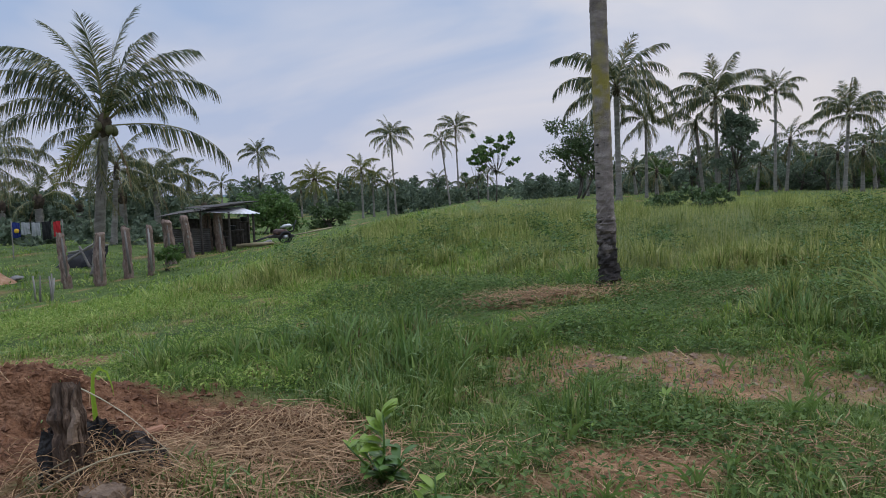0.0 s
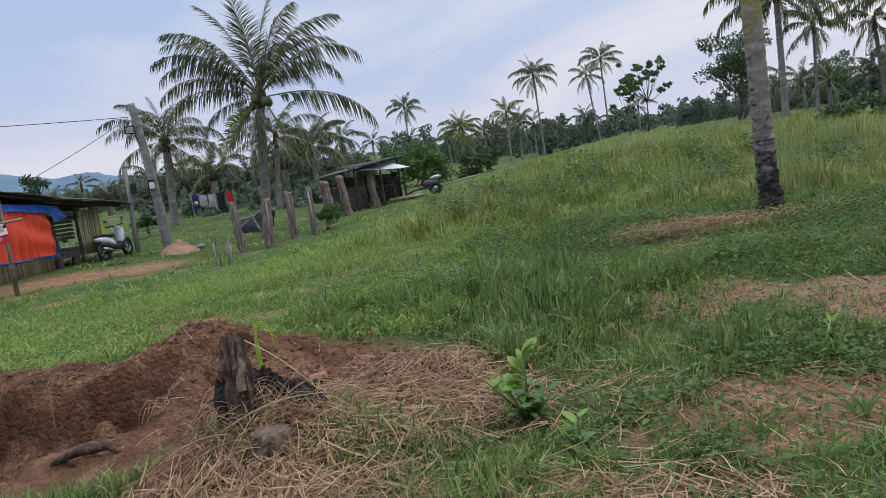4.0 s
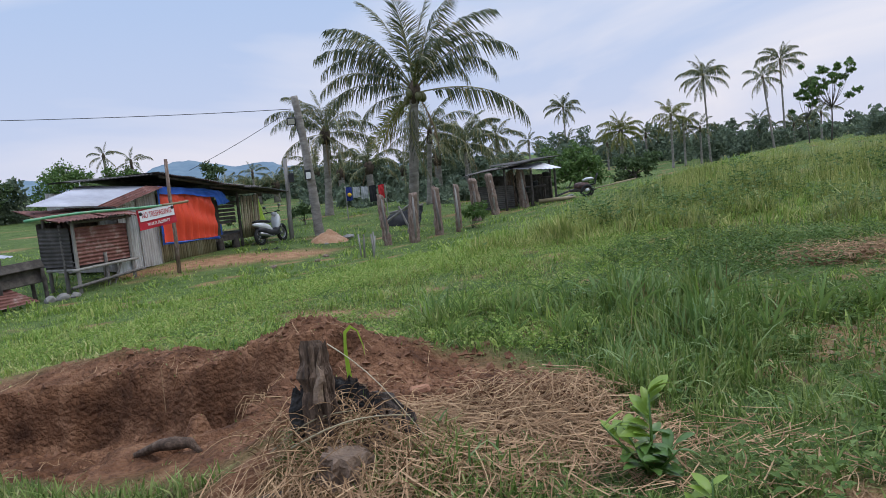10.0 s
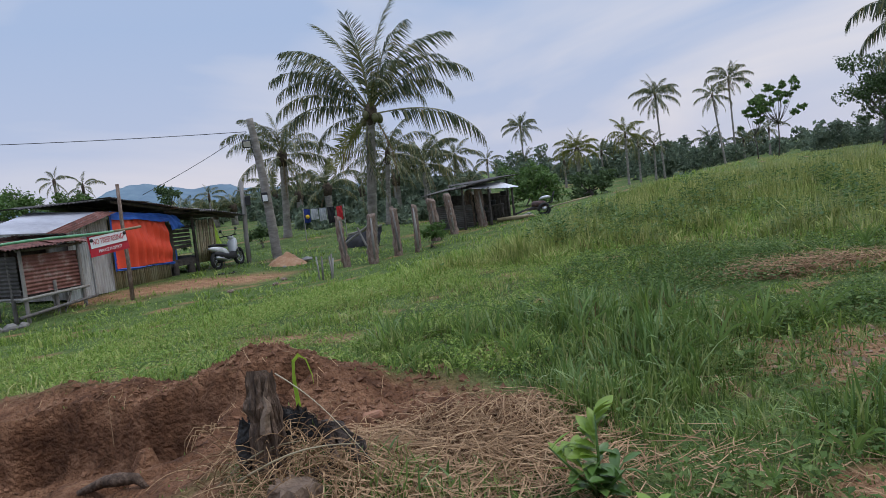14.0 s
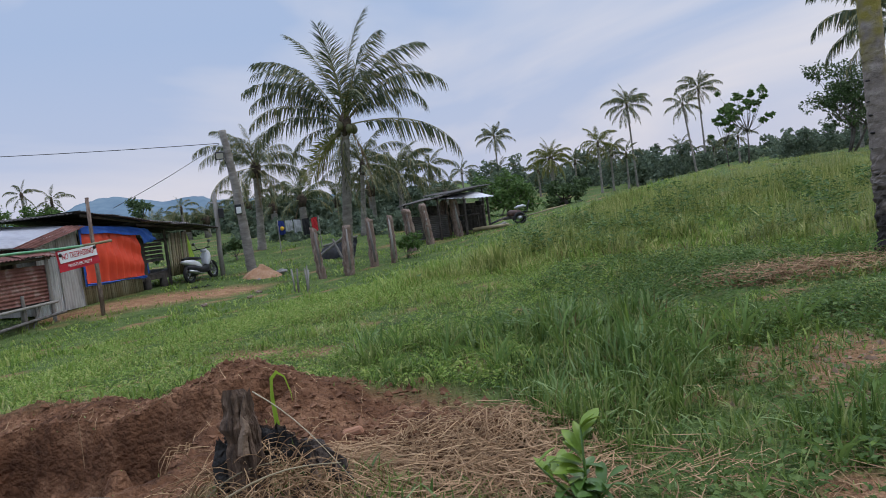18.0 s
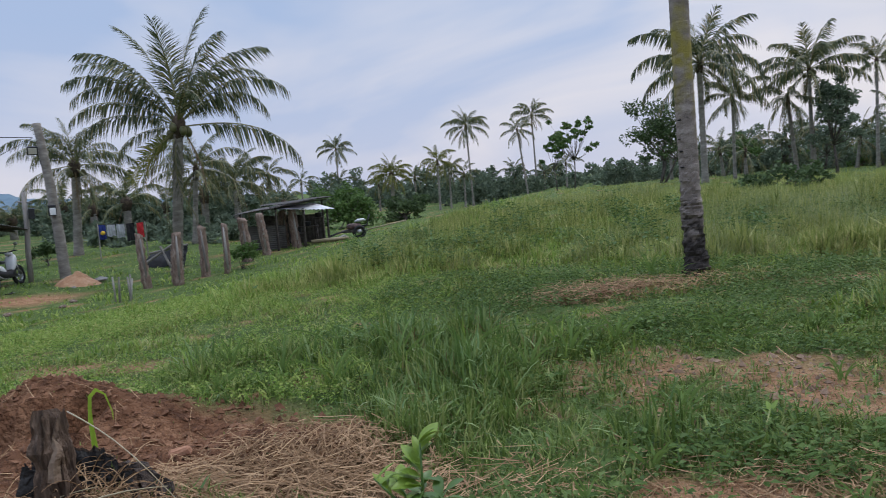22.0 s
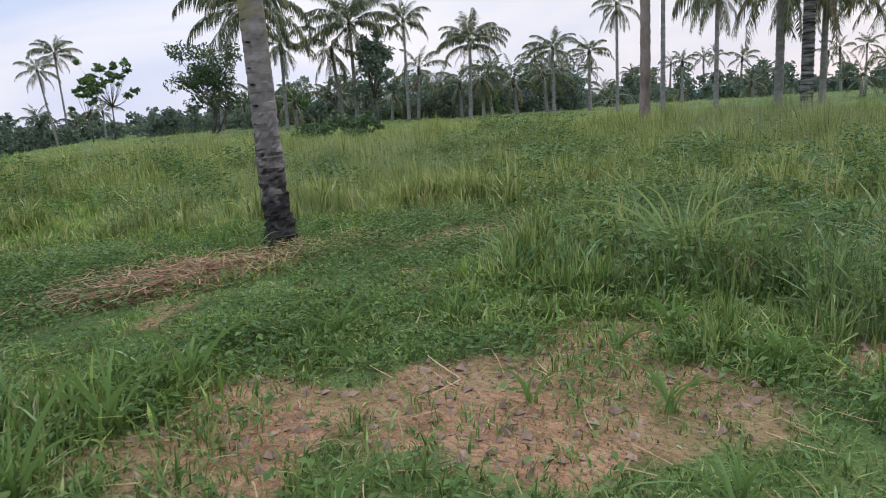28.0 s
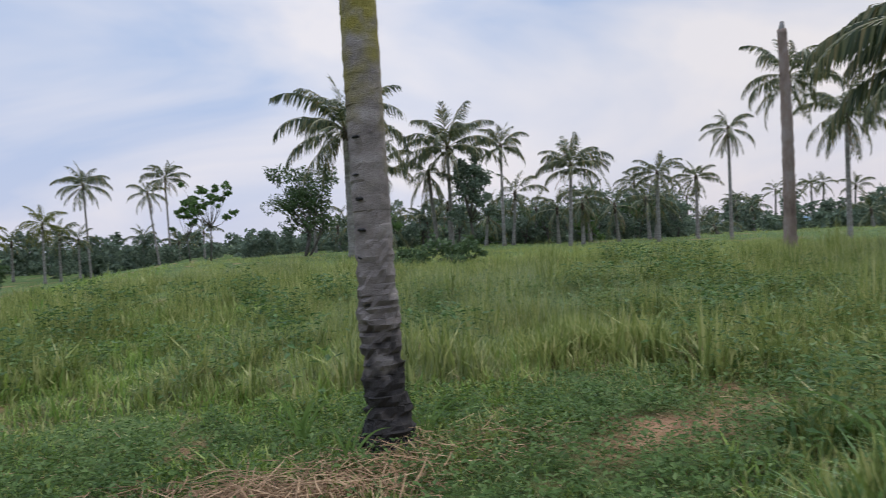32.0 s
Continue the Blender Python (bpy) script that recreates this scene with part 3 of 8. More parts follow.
FROND_KINDS = [(84, 32), (70, 62), (54, 84), (34, 92), (6, 74), (-30, 48), (-64, 22)]
SAGS = [0.40, 1.05, 2.0, 2.6, 2.6, 1.8, 0.5]
FRONDS_BROAD, FRONDS, FRONDS_MID, FRONDS_YELLOW, FRONDS_DRY, FRONDS_FAR = [], [], [], [], [], []
for kind, (start, bend) in enumerate(FROND_KINDS):
    FRONDS.append([frond_mesh("frond", start - 6 * v, bend + 12 * v, 10 * kind + v, M_PALM, n=66, width=0.26, wide=0.0066, twist=(v - 1) * 0.7, ragged=0.25 + 0.2 * v, sag=SAGS[kind]) for v in range(3)])
    FRONDS_BROAD.append([frond_mesh("frond", start - 6 * v, bend + 10 * v, 700 + 10 * kind + v, M_PALM, n=78, width=0.27, wide=0.0105, twist=(v - 1) * 0.7, ragged=0.16, sag=SAGS[kind]) for v in range(2)])
    FRONDS_MID.append([frond_mesh("frond", start - 7 * v, bend + 12 * v, 600 + 10 * kind + v, M_PALM, n=44, width=0.26, twist=(v - 1) * 0.8, ragged=0.22, sag=SAGS[kind], wide=0.0115) for v in range(3)])
    FRONDS_FAR.append([frond_mesh("frond", start - 7 * v, bend + 14 * v, 400 + 10 * kind + v, M_PALM, n=34, twist=(v - 1) * 0.7, ragged=0.2, sag=SAGS[kind], wide=0.013) for v in range(2)])
    FRONDS_YELLOW.append([frond_mesh("frond", start - 8 * v, bend + 14 * v, 200 + 10 * kind + v, M_PALM_YELLOW, n=34, sag=SAGS[kind], wide=0.013) for v in range(2)])
    FRONDS_DRY.append([frond_mesh("dry_frond", start, bend + 9, 300 + kind, M_PALM_DRY, n=26, ragged=0.5, sag=1.6, width=0.15, wide=0.008)])


def trunk_mesh(name, base, top, r0, r1, mat, ring=0.16, sides=10, bow=(0.0, 0.0), bulge=0.35, seed=0, notch=0.10):
    """A ringed palm trunk from base to top, swollen at the foot."""
    rng = random.Random(seed)
    base, top = Vector(base), Vector(top)
    h = (top - base).length
    n = max(8, int(h / ring))
    pts, rad = [], []
    for i in range(n + 1):
        for j in range(2):
            f = (i + 0.8 * j) / n
            if f > 1.0:
                continue
            p = base.lerp(top, f) + Vector((bow[0], bow[1], 0)) * math.sin(math.pi * f) * 1.0
            pts.append(p)
            r = r0 + (r1 - r0) * f + bulge * r0 * math.exp(-f * h / 0.35)
            rad.append(r * (1 + (notch * 0.5 if j == 0 else -notch * 0.5) + rng.uniform(-0.03, 0.03)))
    return tube_mesh(name, pts, rad, mat, sides, wobble=0.05, seed=seed)


def nut_mesh(seed=0):
    bm = bmesh.new()
    bmesh.ops.create_icosphere(bm, subdivisions=2, radius=0.12)
    for v in bm.verts:
        v.co.z *= 1.3
        v.co *= 1 + 0.06 * noise.noise(v.co * 9)
    return bm_mesh("coconut", bm, M_NUT, True)


NUT = nut_mesh()


def palm(x, y, top_z, frond, label, lean=(0, 0), n=18, seed=0, r0=0.135, r1=0.095, fan=(0, 6), sheaf=FRONDS, dry=1, nuts=0, bow=(0, 0), ring=0.2, sides=8, group="coconut palms", bark=None, flex=0.12, leaves=(), near_sheath=True):
    """A coconut palm: the trunk from the ground at (x, y), the crown at (x + lean) and height top_z."""
    rng = random.Random(1000 + seed)
    z = gz(x, y) - 0.08
    t = thing("coconut_palm", Matrix.Translation((x, y, z)), label, "palm tree", group)
    top = Vector((lean[0], lean[1], top_z - z))
    part("trunk", trunk_mesh("trunk", (0, 0, 0), top, r0, r1, bark or M_BARK, ring=ring, sides=sides, bow=bow, seed=seed), t)
    turn = rng.uniform(0, 6.28)
    for i, (az, kind, ln, roll) in enumerate(leaves):
        m = Matrix.Translation(top + Vector((0.06 * math.cos(radians(az)), 0.06 * math.sin(radians(az)), 0.05 - 0.06 * kind))) @ Matrix.Rotation(radians(az), 4, "Z") @ Matrix.Rotation(radians(roll), 4, "X") @ Matrix.Diagonal((ln, ln, ln, 1))
        part("frond", sheaf[kind][i % len(sheaf[kind])], t, m=m)
    for i in range(n):
        f = i / max(1, n - 1)
        kind = int(round(fan[0] + (fan[1] - fan[0]) * f ** 0.72))
        kind = min(max(kind, 0), 6)
        variants = sheaf[kind]
        a = turn + i * 2.39996 + rng.uniform(-flex, flex)
        ln = frond * (0.62 + 0.43 * math.sin(math.pi * min(1, 0.06 + 0.80 * f))) * rng.uniform(0.9, 1.1)
        m = Matrix.Translation(top + Vector((0.05 * math.cos(a), 0.05 * math.sin(a), 0.15 - 0.3 * f))) @ Matrix.Rotation(a, 4, "Z") @ Matrix.Rotation(rng.uniform(-0.2, 0.2), 4, "X") @ Matrix.Diagonal((ln, ln, ln, 1))
        part("frond", variants[rng.randrange(len(variants))], t, m=m)
    if near_sheath:
        sh = top.normalized()
        part("leaf_sheath", tube_mesh("leaf_sheath", [top - sh * 0.55, top - sh * 0.3, top, top + sh * 0.25], [r1 * 1.05, r1 * 1.3, r1 * 1.45, r1 * 0.6], M_FIBRE, 9, 0.2, seed), t, "brown fibrous leaf sheaths")
    for i in range(dry):
        a = rng.uniform(0, 6.28)
        ln = frond * rng.uniform(0.5, 0.75)
        m = Matrix.Translation(top + Vector((0.1 * math.cos(a), 0.1 * math.sin(a), -0.25))) @ Matrix.Rotation(a, 4, "Z") @ Matrix.Diagonal((ln, ln, ln, 1))
        part("dry_frond", FRONDS_DRY[6 if i % 2 == 0 else 5][0], t, "withered brown frond", m=m)
    for i in range(nuts):
        a = rng.uniform(0, 6.28)
        part("coconut", NUT, t, m=Matrix.Translation(top + Vector((0.28 * math.cos(a), 0.28 * math.sin(a), -0.3 + rng.uniform(-0.1, 0.12)))))
    return t


def far_palm(x, y, top_z, frond, seed, **more):
    more.setdefault("sheaf", FRONDS_FAR)
    return palm(x, y, top_z, frond, more.pop("label", "slender coconut palm standing among the far trees"), seed=seed, **more)


# the crown-high palm by the fence, with coconuts and one leaf hanging
main_palm = palm(-11.45, 21.8, 4.02, 3.6, "coconut palm with coconuts and a hanging frond beside the fence posts", lean=(0.45, 0.2), n=0, seed=3, r0=0.17, r1=0.14, fan=(1, 2.2), dry=5, nuts=9, ring=0.11, sides=12,
     leaves=[(27, 0, 3.4, 0), (207, 0, 3.2, 0), (117, 0, 3.5, 0), (300, 0, 3.0, 0), (18, 1, 3.8, -8), (38, 1, 3.6, 0), (350, 1, 3.3, 0), (24, 2, 3.9, 0), (42, 2, 3.6, 6), (27, 4, 4.0, 0), (204, 1, 3.6, 0), (222, 1, 3.4, 5), (213, 2, 3.7, 8), (196, 2, 3.5, -6), (200, 3, 3.6, 0), (216, 3, 3.3, -6), (207, 4, 2.3, 0), (302, 2, 2.9, 0), (110, 2, 3.0, 0), (135, 3, 2.9, 0), (60, 2, 3.0, 0), (330, 2, 2.9, 0), (214, 6, 3.3, 10), (238, 6, 2.7, 0)])
for az, ln, roll in ((203, 3.5, 60), (222, 3.2, -50), (30, 2.2, 20)):
    part("hanging_frond", FRONDS_YELLOW[6][0], main_palm, "yellow-green frond hanging down the trunk", Matrix.Translation((0.45 + 0.12 * math.cos(radians(az)), 0.2 + 0.12 * math.sin(radians(az)), 4.55)) @ Matrix.Rotation(radians(az), 4, "Z") @ Matrix.Rotation(radians(roll), 4, "X") @ Matrix.Diagonal((ln, ln, ln, 1)))
palm(-18.6, 27.2, 3.3, 2.75, "coconut palm with broad drooping fronds behind the leaning pole", lean=(0.2, 0.1), n=24, seed=8, r0=0.17, r1=0.14, fan=(0, 5.0), dry=3, nuts=4)
palm(-15.2, 30.4, 2.95, 2.5, "coconut palm with ragged fronds behind the fence", lean=(0.3, 0.1), n=22, seed=12, fan=(0, 5.0), dry=3)
palm(-16.8, 38.5, 2.5, 2.8, "young coconut palm with long fronds near the shed", n=22, seed=15, sheaf=FRONDS_MID, fan=(0, 4.5), dry=1)
palm(-21.8, 56.0, 3.2, 2.2, "thin coconut palm beyond the shed", n=20, seed=18, sheaf=FRONDS_MID, dry=1)
# palms on the skyline beyond the hill
far_palm(-29.4, 100.9, 7.5, 3.2, 21, label="lone coconut palm with a round crown far off", n=24, fan=(0.5, 5.5))
far_palm(-17.8, 83.3, 3.1, 3.0, 22, label="yellowing coconut palm with a thick pale trunk", sheaf=FRONDS_YELLOW, n=31, r0=0.24, r1=0.20, fan=(0, 5.6), dry=3)
far_palm(-9.7, 94.7, 8.7, 3.5, 23, n=24, fan=(0, 5.4), lean=(-0.4, 0), label="tall coconut palm with a leaning pale trunk", dry=2)
far_palm(-12.5, 84.3, 4.2, 2.6, 24, sheaf=FRONDS_YELLOW, n=21, fan=(0, 5.8), dry=2, label="yellow-green coconut palm in a close group")
far_palm(-11.9, 89.4, 3.1, 2.6, 25, n=20, fan=(0, 5.8), dry=3, label="coconut palm with many withered fronds")
far_palm(-2.8, 100.2, 8.1, 2.9, 26, n=18, fan=(0.5, 5.8), lean=(-1.0, 0), dry=1, label="leaning coconut palm at the crest of the hill")
far_palm(-1.6, 105.2, 10.3, 3.4, 27, n=21, fan=(0, 5.0), lean=(-0.3, 0), dry=4, label="tall coconut palm with dead leaves along the trunk")
# palms on the hill
palm(15.7, 46.4, 6.7, 3.5, "coconut palm with a wide crown on the hill", n=24, seed=31, fan=(0, 4.8), dry=2, nuts=4, lean=(-0.1, 0), sheaf=FRONDS_MID)
palm(15.0, 46.9, 5.2, 2.6, "second coconut palm trunk close beside another", n=12, seed=32, fan=(2, 5.5), dry=2, lean=(-0.5, 0), sheaf=FRONDS_MID)
palm(22.2, 53.6, 7.7, 2.4, "slim coconut palm with a small open crown", n=20, seed=33, fan=(0, 4.6), dry=1, r0=0.13, r1=0.09, sheaf=FRONDS_MID)
palm(23.1, 45.5, 5.4, 2.8, "coconut palm with arching fronds on the hill", n=23, seed=34, fan=(0, 4.2), dry=2, nuts=3, lean=(0.2, 0), sheaf=FRONDS_MID)
palm(26.0, 49.0, 3.3, 2.0, "short coconut palm with hanging dry fronds", n=16, seed=35, fan=(2, 6), dry=4, sheaf=FRONDS_MID)
palm(8.7, 42.0, 7.0, 4.0, "tall coconut palm with a heavy crown behind the near trunk", n=27, seed=36, fan=(0, 4.8), dry=2, lean=(-0.1, 0), r0=0.18, r1=0.14, sheaf=FRONDS_MID)
palm(11.1, 45.6, 5.4, 2.3, "smaller coconut palm beside the tall one", n=19, seed=37, fan=(0, 5.5), dry=2, r0=0.10, r1=0.08, sheaf=FRONDS_MID)
palm(37.7, 60.3, 5.5, 2.1, "thin coconut palm with a ragged crown", n=14, seed=38, fan=(0, 5.5), dry=1, r0=0.11, r1=0.08, sheaf=FRONDS_MID)
palm(30.6, 47.0, 5.0, 2.1, "coconut palm with upright fronds", n=19, seed=39, fan=(0, 5), dry=2, sheaf=FRONDS_MID)
palm(34.5, 48.0, 4.8, 1.9, "coconut palm with a drooping crown", n=19, seed=40, fan=(0, 5.5), dry=2, sheaf=FRONDS_MID)
palm(31.5, 41.1, 7.1, 1.8, "slender coconut palm with a small dark crown", n=19, seed=41, fan=(0.5, 6), dry=2, r0=0.11, r1=0.08, sheaf=FRONDS_MID)
palm(25.6, 30.4, 7.7, 2.6, "tall coconut palm behind the broken trunk", n=20, seed=42, fan=(0, 5.2), dry=1, r0=0.12, r1=0.09, sheaf=FRONDS_MID)
palm(31.6, 32.9, 6.7, 2.6, "tall coconut palm with a thick crown", n=22, seed=43, fan=(0, 5.6), dry=2, r0=0.13, r1=0.1, sheaf=FRONDS_MID)
palm(21.8, 20.6, 5.5, 2.9, "dark-trunked coconut palm behind a banded trunk", n=23, seed=44, fan=(0, 5.8), dry=3, r0=0.15, r1=0.13, sheaf=FRONDS_MID)
M_BARK_BANDED = material("banded_palm_bark", [(0.03, 0.026, 0.022), (0.05, 0.044, 0.039), (0.26, 0.235, 0.21), (0.44, 0.41, 0.37)], rough=0.9, scale=1.4, bump=0.6, stretch=(1.0, 1.0, 9.0), detail=2.5)
palm(17.6, 16.2, 5.2, 4.1, "large coconut palm with a banded trunk and wide arching fronds", n=12, seed=45, fan=(0, 3.0), dry=2, nuts=8, leaves=[(-40, 3, 4.7, 0), (-58, 3, 4.4, 8), (-30, 4, 4.2, 0), (-62, 4, 3.9, 5), (134, 3, 4.3, 0), (150, 3, 4.4, -8), (122, 4, 4.0, 0), (160, 4, 3.8, 0), (224, 4, 2.9, 0), (200, 5, 2.7, 0), (250, 4, 3.2, 0), (100, 2, 4.2, 0), (60, 3, 4.0, 0), (20, 4, 3.8, 0), (280, 4, 3.5, 0)], r0=0.155, r1=0.15, ring=0.13, sides=12, bark=M_BARK_BANDED, sheaf=FRONDS_BROAD)
palm(24.5, 21.0, 5.4, 2.7, "pale-trunked coconut palm in the grove", n=20, seed=46, fan=(0.5, 5.8), dry=2, r0=0.12, r1=0.1, sheaf=FRONDS_MID)
palm(35.0, 25.2, 6.0, 3.2, "coconut palm with a dark shaggy crown", n=23, seed=47, fan=(0, 6), dry=4, sheaf=FRONDS_MID)
palm(48.8, 18.9, 9.7, 3.4, "tall lone coconut palm with a clear round crown", n=20, seed=48, fan=(0.5, 5.2), dry=1, r0=0.16, r1=0.11, sheaf=FRONDS_MID)

# the near trunk, its foot black and its middle yellow with lichen
def near_bark():
    m = material("ringed_bark_with_lichen", [(0.11, 0.088, 0.074), (0.225, 0.185, 0.158), (0.35, 0.30, 0.26)], rough=0.92, scale=4.0, bump=0.55, bump_scale=85, stretch=(1, 1, 2.0))
    n, l = m.node_tree.nodes, m.node_tree.links
    b = n["Principled BSDF"]
    base = b.inputs["Base Color"].links[0].from_socket
    tc = n.new("ShaderNodeTexCoord")
    sep = n.new("ShaderNodeSeparateXYZ")
    l.new(tc.outputs["Object"], sep.inputs[0])
    blot = n.new("ShaderNodeTexNoise")
    blot.inputs["Scale"].default_value = 4.5
    blot.inputs["Detail"].default_value = 8
    l.new(tc.outputs["Object"], blot.inputs["Vector"])

    def band(lo, mid, hi, amount):
        r = n.new("ShaderNodeValToRGB")
        e = r.color_ramp.elements
        e[0].position, e[0].color = lo / 9, (0, 0, 0, 1)
        e[1].position, e[1].color = hi / 9, (0, 0, 0, 1)
        x = e.new(mid / 9)
        x.color = (1, 1, 1, 1)
        h = n.new("ShaderNodeMath")
        h.operation = "MULTIPLY"
        h.inputs[1].default_value = 1 / 9
        l.new(sep.outputs["Z"], h.inputs[0])
        l.new(h.outputs[0], r.inputs[0])
        g = n.new("ShaderNodeMath")
        g.operation = "MULTIPLY_ADD"
        l.new(r.outputs[0], g.inputs[0])
        g.inputs[1].default_value = amount
        s = n.new("ShaderNodeMath")
        s.operation = "ADD"
        s.use_clamp = True
        o = n.new("ShaderNodeMath")
        o.operation = "MULTIPLY_ADD"
        l.new(blot.outputs["Fac"], o.inputs[0])
        o.inputs[1].default_value = 5.0
        o.inputs[2].default_value = -3.2
        l.new(o.outputs[0], g.inputs[2])
        c = n.new("ShaderNodeMath")
        c.operation = "MULTIPLY"
        c.use_clamp = True
        l.new(g.outputs[0], c.inputs[0])
        l.new(r.outputs[0], c.inputs[1])
        return c.outputs[0]

    def over(fac, a, colour):
        x = n.new("ShaderNodeMix")
        x.data_type = "RGBA"
        l.new(fac, x.inputs["Factor"])
        l.new(a, x.inputs["A"])
        x.inputs["B"].default_value = (*colour, 1)
        return x.outputs["Result"]

    c = over(band(1.5, 2.9, 4.6, 1.6), base, (0.26, 0.215, 0.05))
    c = over(band(-0.9, 0.2, 1.75, 2.6), c, (0.032, 0.026, 0.022))
    l.new(c, b.inputs["Base Color"])
    return m


M_NEAR_BARK = near_bark()
near = thing("coconut_palm", Matrix.Translation((2.21, 10.15, gz(2.21, 10.15) - 0.06)), "near coconut palm trunk, ringed grey bark, black foot and yellow lichen", "palm tree", "coconut palms")
near_top = Vector((-0.06, 0.30, 9.3))
rng = random.Random(5)
pts, rad = [], []
zz = 0.0
while zz < 9.3:
    f = zz / 9.3
    wide = 0.128 - 0.018 * f + 0.075 * math.exp(-zz / 0.28) + 0.02 * math.exp(-((zz - 0.95) / 0.12) ** 2)
    for k, (dz, g) in enumerate(((0.0, 1.015), (0.55, 1.0), (0.9, 0.985))):
        ring = 0.095 if zz > 1.1 else 0.07
        p = Vector((near_top.x * (0.55 * f + 0.45 * f * f) * 1.0 - 0.05 * math.sin(3.2 * f), near_top.y * f, zz + dz * ring))
        pts.append(p)
        rad.append(wide * g * (1 + rng.uniform(-0.02, 0.02) + (rng.uniform(-0.05, 0.05) if zz < 1.2 else 0)))
    zz += ring * rng.uniform(0.9, 1.15)
v, f = tube(pts, rad, 24, True, 0.025, 4)
for k, p in enumerate(v):
    c = pts[k // 24]
    rough = max(0.0, min(1.0, (1.75 - p.z) / 0.8))
    d = (p - c).normalized()
    crack = abs(noise.noise(Vector((p.x * 16, p.y * 16, p.z * 24))))
    p += d * rough * (0.030 * noise.noise(Vector((p.x * 9, p.y * 9, p.z * 13))) - 0.018 * (crack < 0.10)) + Vector((0.05, -0.01, 0)) * math.exp(-p.z / 0.22)
part("trunk", mesh_of("trunk", v, f, M_NEAR_BARK), near)
# small black blocks set in the bark stand in for shaded step notches
for k, h in enumerate((0.62, 1.02, 1.32, 1.50, 1.70, 1.86, 2.1)):
    a = radians(196 + 12 * math.sin(k * 2.2))
    part("notch_shade", box_mesh("notch_shade", 0.03, 0.06, 0.018, M_CHAR, 0.008, 0.008, k), near, "small black block for the shade of a step notch", Matrix.Translation((0.112 * math.cos(a) - 0.012 - 0.004 * k, 0.112 * math.sin(a), h)) @ Matrix.Rotation(a, 4, "Z"))
for i in range(18):
    a = i * 2.39996
    f = i / 17
    m = Matrix.Translation(pts[-1]) @ Matrix.Rotation(a, 4, "Z") @ Matrix.Diagonal((3.8, 3.8, 3.8, 1))
    part("frond", FRONDS[int(round(5 * f))][i % 3], near, m=m)
# roots matted round the foot
root_verts, root_faces = [], []
for i in range(26):
    a = i * 2 * math.pi / 26 + rng.uniform(-0.1, 0.1)
    r1 = 0.19 + rng.uniform(0, 0.05)
    v, f = tube([(0.13 * math.cos(a), 0.13 * math.sin(a), 0.26), (0.18 * math.cos(a), 0.18 * math.sin(a), 0.12), (r1 * math.cos(a), r1 * math.sin(a), -0.05)], [0.014, 0.016, 0.012], 5)
    root_faces += [tuple(k + len(root_verts) for k in q_) for q_ in f]
    root_verts += v
part("root_collar", mesh_of("root_collar", root_verts, root_faces, M_CHAR), near, "black matted roots at the foot")

# the snag: a palm trunk without a crown, split at the top
snag = thing("dead_palm_trunk", Matrix.Translation((17.33, 22.13, gz(17.33, 22.13) - 0.1)), "tall broken dead palm trunk with a splintered top", "dead tree")
pts, rad = [], []
for i in range(60):
    f = i / 59
    pts.append((-0.05 * f + 0.12 * math.sin(2.2 * f), 0.1 * f, 6.55 * f))
    rad.append((0.19 - 0.055 * f) * (1 + rng.uniform(-0.07, 0.07)))
part("trunk", tube_mesh("trunk", pts, rad, material("grey_dead_bark", [(0.12, 0.08, 0.06), (0.26, 0.19, 0.15), (0.37, 0.32, 0.285)], rough=0.95, scale=2, bump=0.8, stretch=(1, 1, 0.5)), 10, 0.05, 2), snag)
part("splinter", tube_mesh("splinter", [(0.02, 0.1, 6.35), (0.04, 0.1, 6.6), (0.05, 0.1, 6.78)], [0.11, 0.095, 0.05], M_GREYWOOD, 6, 0.2, 1), snag, "splintered tip")

# ---- grass and weeds ----
def blades(name, x, y, h, w, lean, mat, seed, label, droop=0.55, seg=3, az=None):
    """Many grass blades as one mesh: x, y, height, width and lean given blade by blade."""
    rng = np.random.default_rng(seed)
    n = len(x)
    z = ground(x, y) - 0.015
    az = rng.uniform(0, 2 * np.pi, n) if az is None else az
    face = az + np.pi / 2 + rng.uniform(-0.7, 0.7, n)
    dx, dy = np.cos(az), np.sin(az)
    wx, wy = np.cos(face) * w / 2, np.sin(face) * w / 2
    levels = np.linspace(0, 1, seg + 1)
    rows = []
    for i, f in enumerate(levels):
        out = lean * h * f ** 1.8
        up = h * (f - droop * np.clip(lean, 0, 1.5) * f ** 2.6 * 0.62)
        cx, cy, cz = x + dx * out, y + dy * out, z + up
        k = (1 - f ** 2 * 0.7) * (0.75 + 0.5 * min(1, 3 * f))
        if i < seg:
            rows.append(np.stack([cx - wx * k, cy - wy * k, cz], -1))
            rows.append(np.stack([cx + wx * k, cy + wy * k, cz], -1))
        else:
            rows.append(np.stack([cx, cy, cz], -1))
    verts = np.stack(rows, 1)
    per = 2 * seg + 1
    tri = []
    for i in range(seg - 1):
        o = 2 * i
        tri += [(o, o + 1, o + 3), (o, o + 3, o + 2)]
    tri.append((2 * seg - 2, 2 * seg - 1, 2 * seg))
    tris = (np.arange(n)[:, None, None] * per + np.array(tri)[None]).reshape(-1, 3)
    return tagged(new(name, big_mesh(name, verts.reshape(-1, 3), tris, mat)), label, "grass", kind="stuff")


